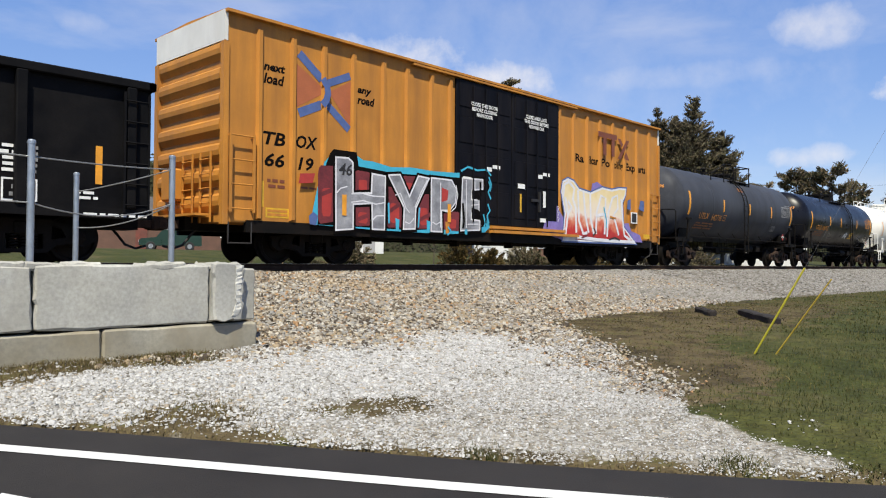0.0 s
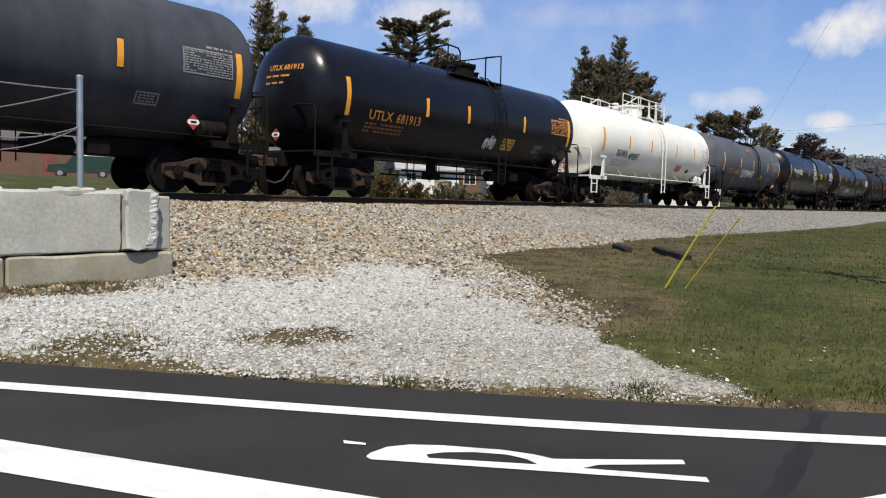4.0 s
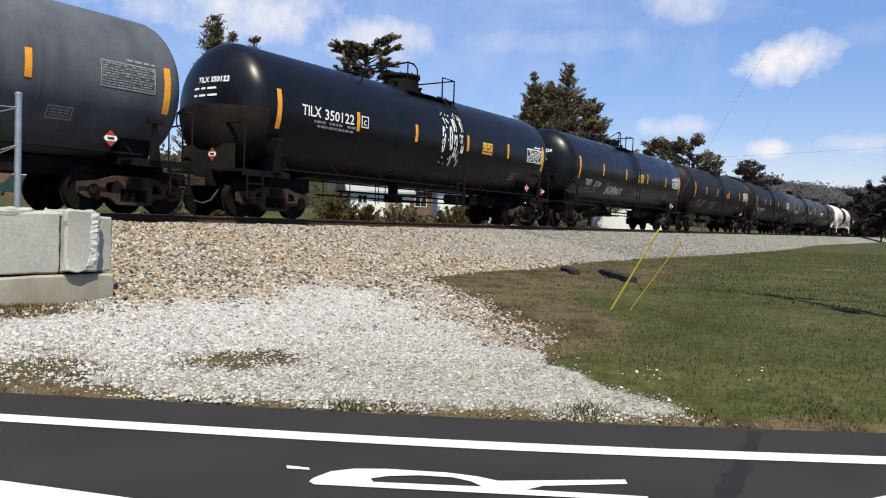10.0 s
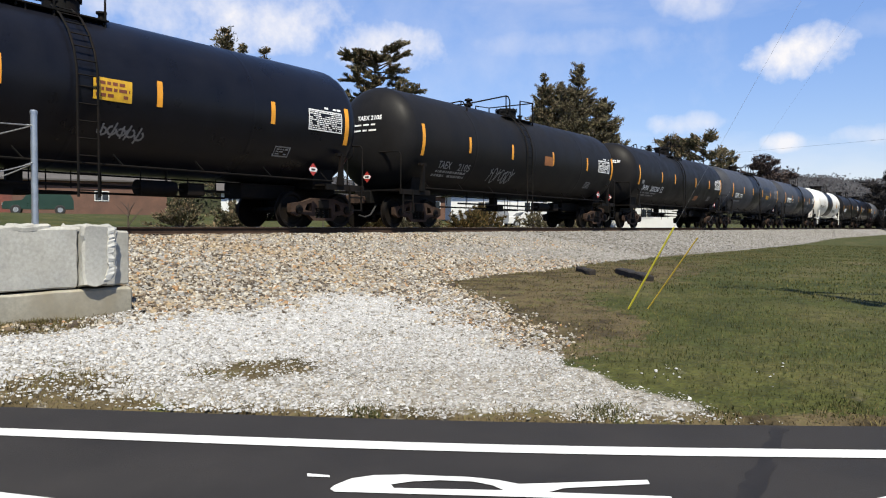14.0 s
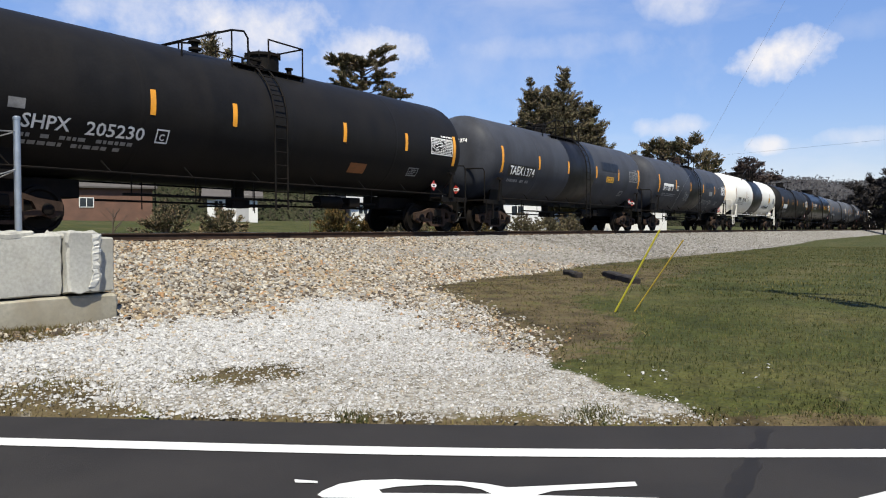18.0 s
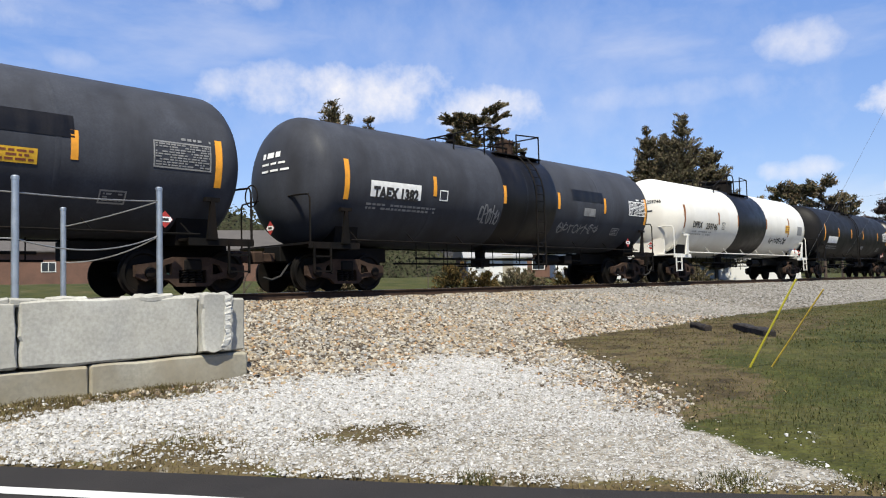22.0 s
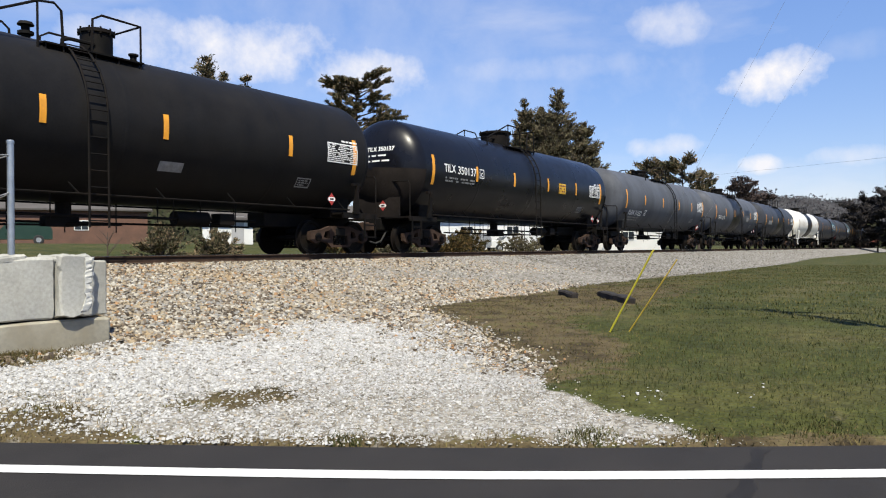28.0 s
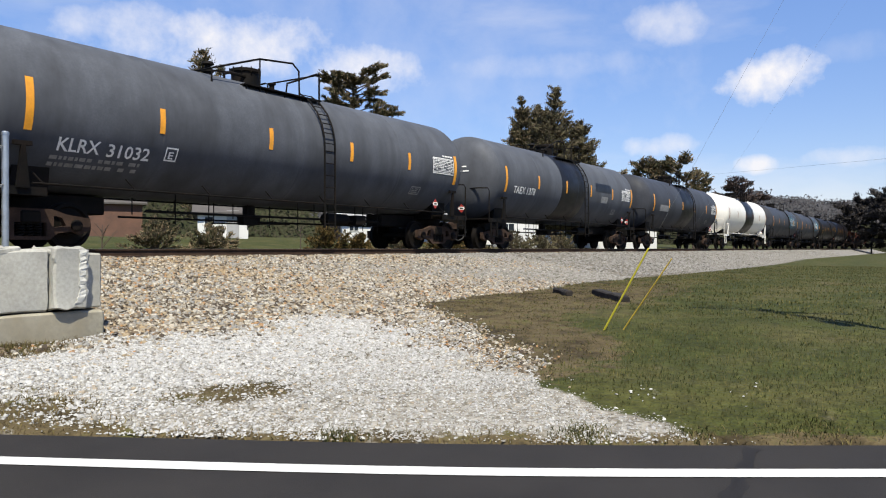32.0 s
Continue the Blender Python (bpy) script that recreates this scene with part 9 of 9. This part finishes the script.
def all_grass():
    g = np.random.default_rng(31)

    def verge(x, y):
        return (road_n(x, y) > 4.75) * (1 - gravel_mask(x - 0.1, y)) * (y < toe_y(x) - 0.05)

    def green(x, y):
        return verge(x, y) * (1 - 0.85 * ease(2.6, 0.8, np.abs(y - toe_y(x) + 1.5)) * ease(30, 12, x)) * (1 - 0.7 * ease(1.9, 0.5, np.abs(x - apron_edge(y) - 0.9)) * ease(2.0, 3.2, y))

    x, y = scatter(g, 190000, 4.3, 15, -6, 8.6, lambda a, b: green(a, b) * ease(17, 4, np.hypot(a, b)) * (0.55 + 0.45 * patches(a, b)))
    blades("grass", x, y, 0.036, 0.0036, 41, "grass", "short green spring grass on the verge")
    x, y = scatter(g, 80000, 11, 45, -10, 11, lambda a, b: green(a, b) * 0.8)
    blades("grass", x, y, 0.048, 0.009, 42, "grass", "short green spring grass on the verge")
    # straw along the foot of the bank, the road's edge and the wall
    x, y = scatter(g, 90000, 5.5, 34, 2.5, 11, lambda a, b: np.clip(ease(2.6, 0.8, np.abs(b - toe_y(a) + 1.5)) * ease(36, 12, a) + 0.8 * ease(1.9, 0.5, np.abs(a - apron_edge(b) - 0.9)) * ease(2.0, 3.0, b), 0, 1) * verge(a, b) * (0.35 + 0.65 * patches(a, b, 0.8, 1)))
    k = g.random(len(x)) < 0.55 * patches(x, y, 1.9, 5) + 0.10
    blades("dry_grass", x[k], y[k], 0.034, 0.0060, 43, "grass_dry", "straw-coloured dead grass at the foot of the bank", 2.6)
    blades("dry_grass", x[~k], y[~k], 0.034, 0.0060, 47, "weed_brown", "matted brown dead weeds at the foot of the bank", 2.6)
    x, y = scatter(g, 70000, 1.0, 6.5, -1, 7.5, lambda a, b: np.clip(ease(0.30, 0.05, np.abs(road_n(a, b) - 4.74)) * (0.2 + 0.8 * patches(a, b, 2.1)), 0, 1))
    blades("dry_grass", x, y, 0.032, 0.0035, 44, "grass_dry", "straw-coloured dead grass along the asphalt edge", 1.0)
    x, y = scatter(g, 34000, 0.4, 5.2, 3.2, 8.0, lambda a, b: left_weeds(a, b) ** 1.5 * (0.35 + 0.65 * patches(a, b, 2.2, 3)) * (road_n(a, b) > 4.75))
    blades("dry_grass", x, y, 0.055, 0.004, 45, "grass_dry", "straw-coloured dead grass below the block wall", 0.9)
    x, y = scatter(g, 9000, 1.4, 4.9, 7.5, 7.99, lambda a, b: ease(7.5, 7.95, b) * ease(5.0, 3.9, a) * (0.25 + 0.75 * patches(a, b, 1.6, 7)))
    k = g.random(len(x)) < 0.5
    blades("dry_grass", x[k], y[k], 0.06, 0.004, 48, "grass_dry", "straw-coloured dead grass against the block wall", 0.8)
    blades("dry_grass", x[~k], y[~k], 0.05, 0.004, 49, "weed_brown", "brown dead weeds against the block wall", 0.9)
    x, y = scatter(g, 9000, 3.0, 4.9, 3.7, 5.4, lambda a, b: bare_patch(a, b) * (0.3 + 0.7 * patches(a, b, 3)))
    blades("dry_grass", x, y, 0.030, 0.003, 46, "weed_brown", "brown dead weeds in a patch of the gravel", 1.3)
    for k, (cx, cy, r, m) in enumerate(((4.50, 1.90, 0.09, 420), (3.60, 3.16, 0.08, 260), (4.88, 1.32, 0.07, 160), (5.45, 0.70, 0.14, 300))):
        a, b = g.normal(cx, r, m), g.normal(cy, r, m)
        blades("weed_tuft", a, b, 0.042, 0.0035, 50 + k, "grass", "small green weed tuft at the edge of the asphalt", 0.9)


all_stones()
all_grass()


# ---- movement ----
def motions():
    """The train rolls to the left at an even pace; every wheelset turns with it."""
    for car in TRAIN:
        at = car.matrix_world.translation.copy()
        walk(car, [(t, pose(at.x - SPEED * t, at.y, at.z)) for t in (0, 8, 16, 24, 32)])
    turn = math.degrees(SPEED / 0.452)
    step = 1 / 15
    times = [k * step for k in range(481)]
    for w, dx, y in WHEELS:
        flip = 180 if y > 0 else 0
        walk(w, [(t, pose(dx, y, 0.452, 0, turn * t if flip else -turn * t, flip)) for t in times])


motions()
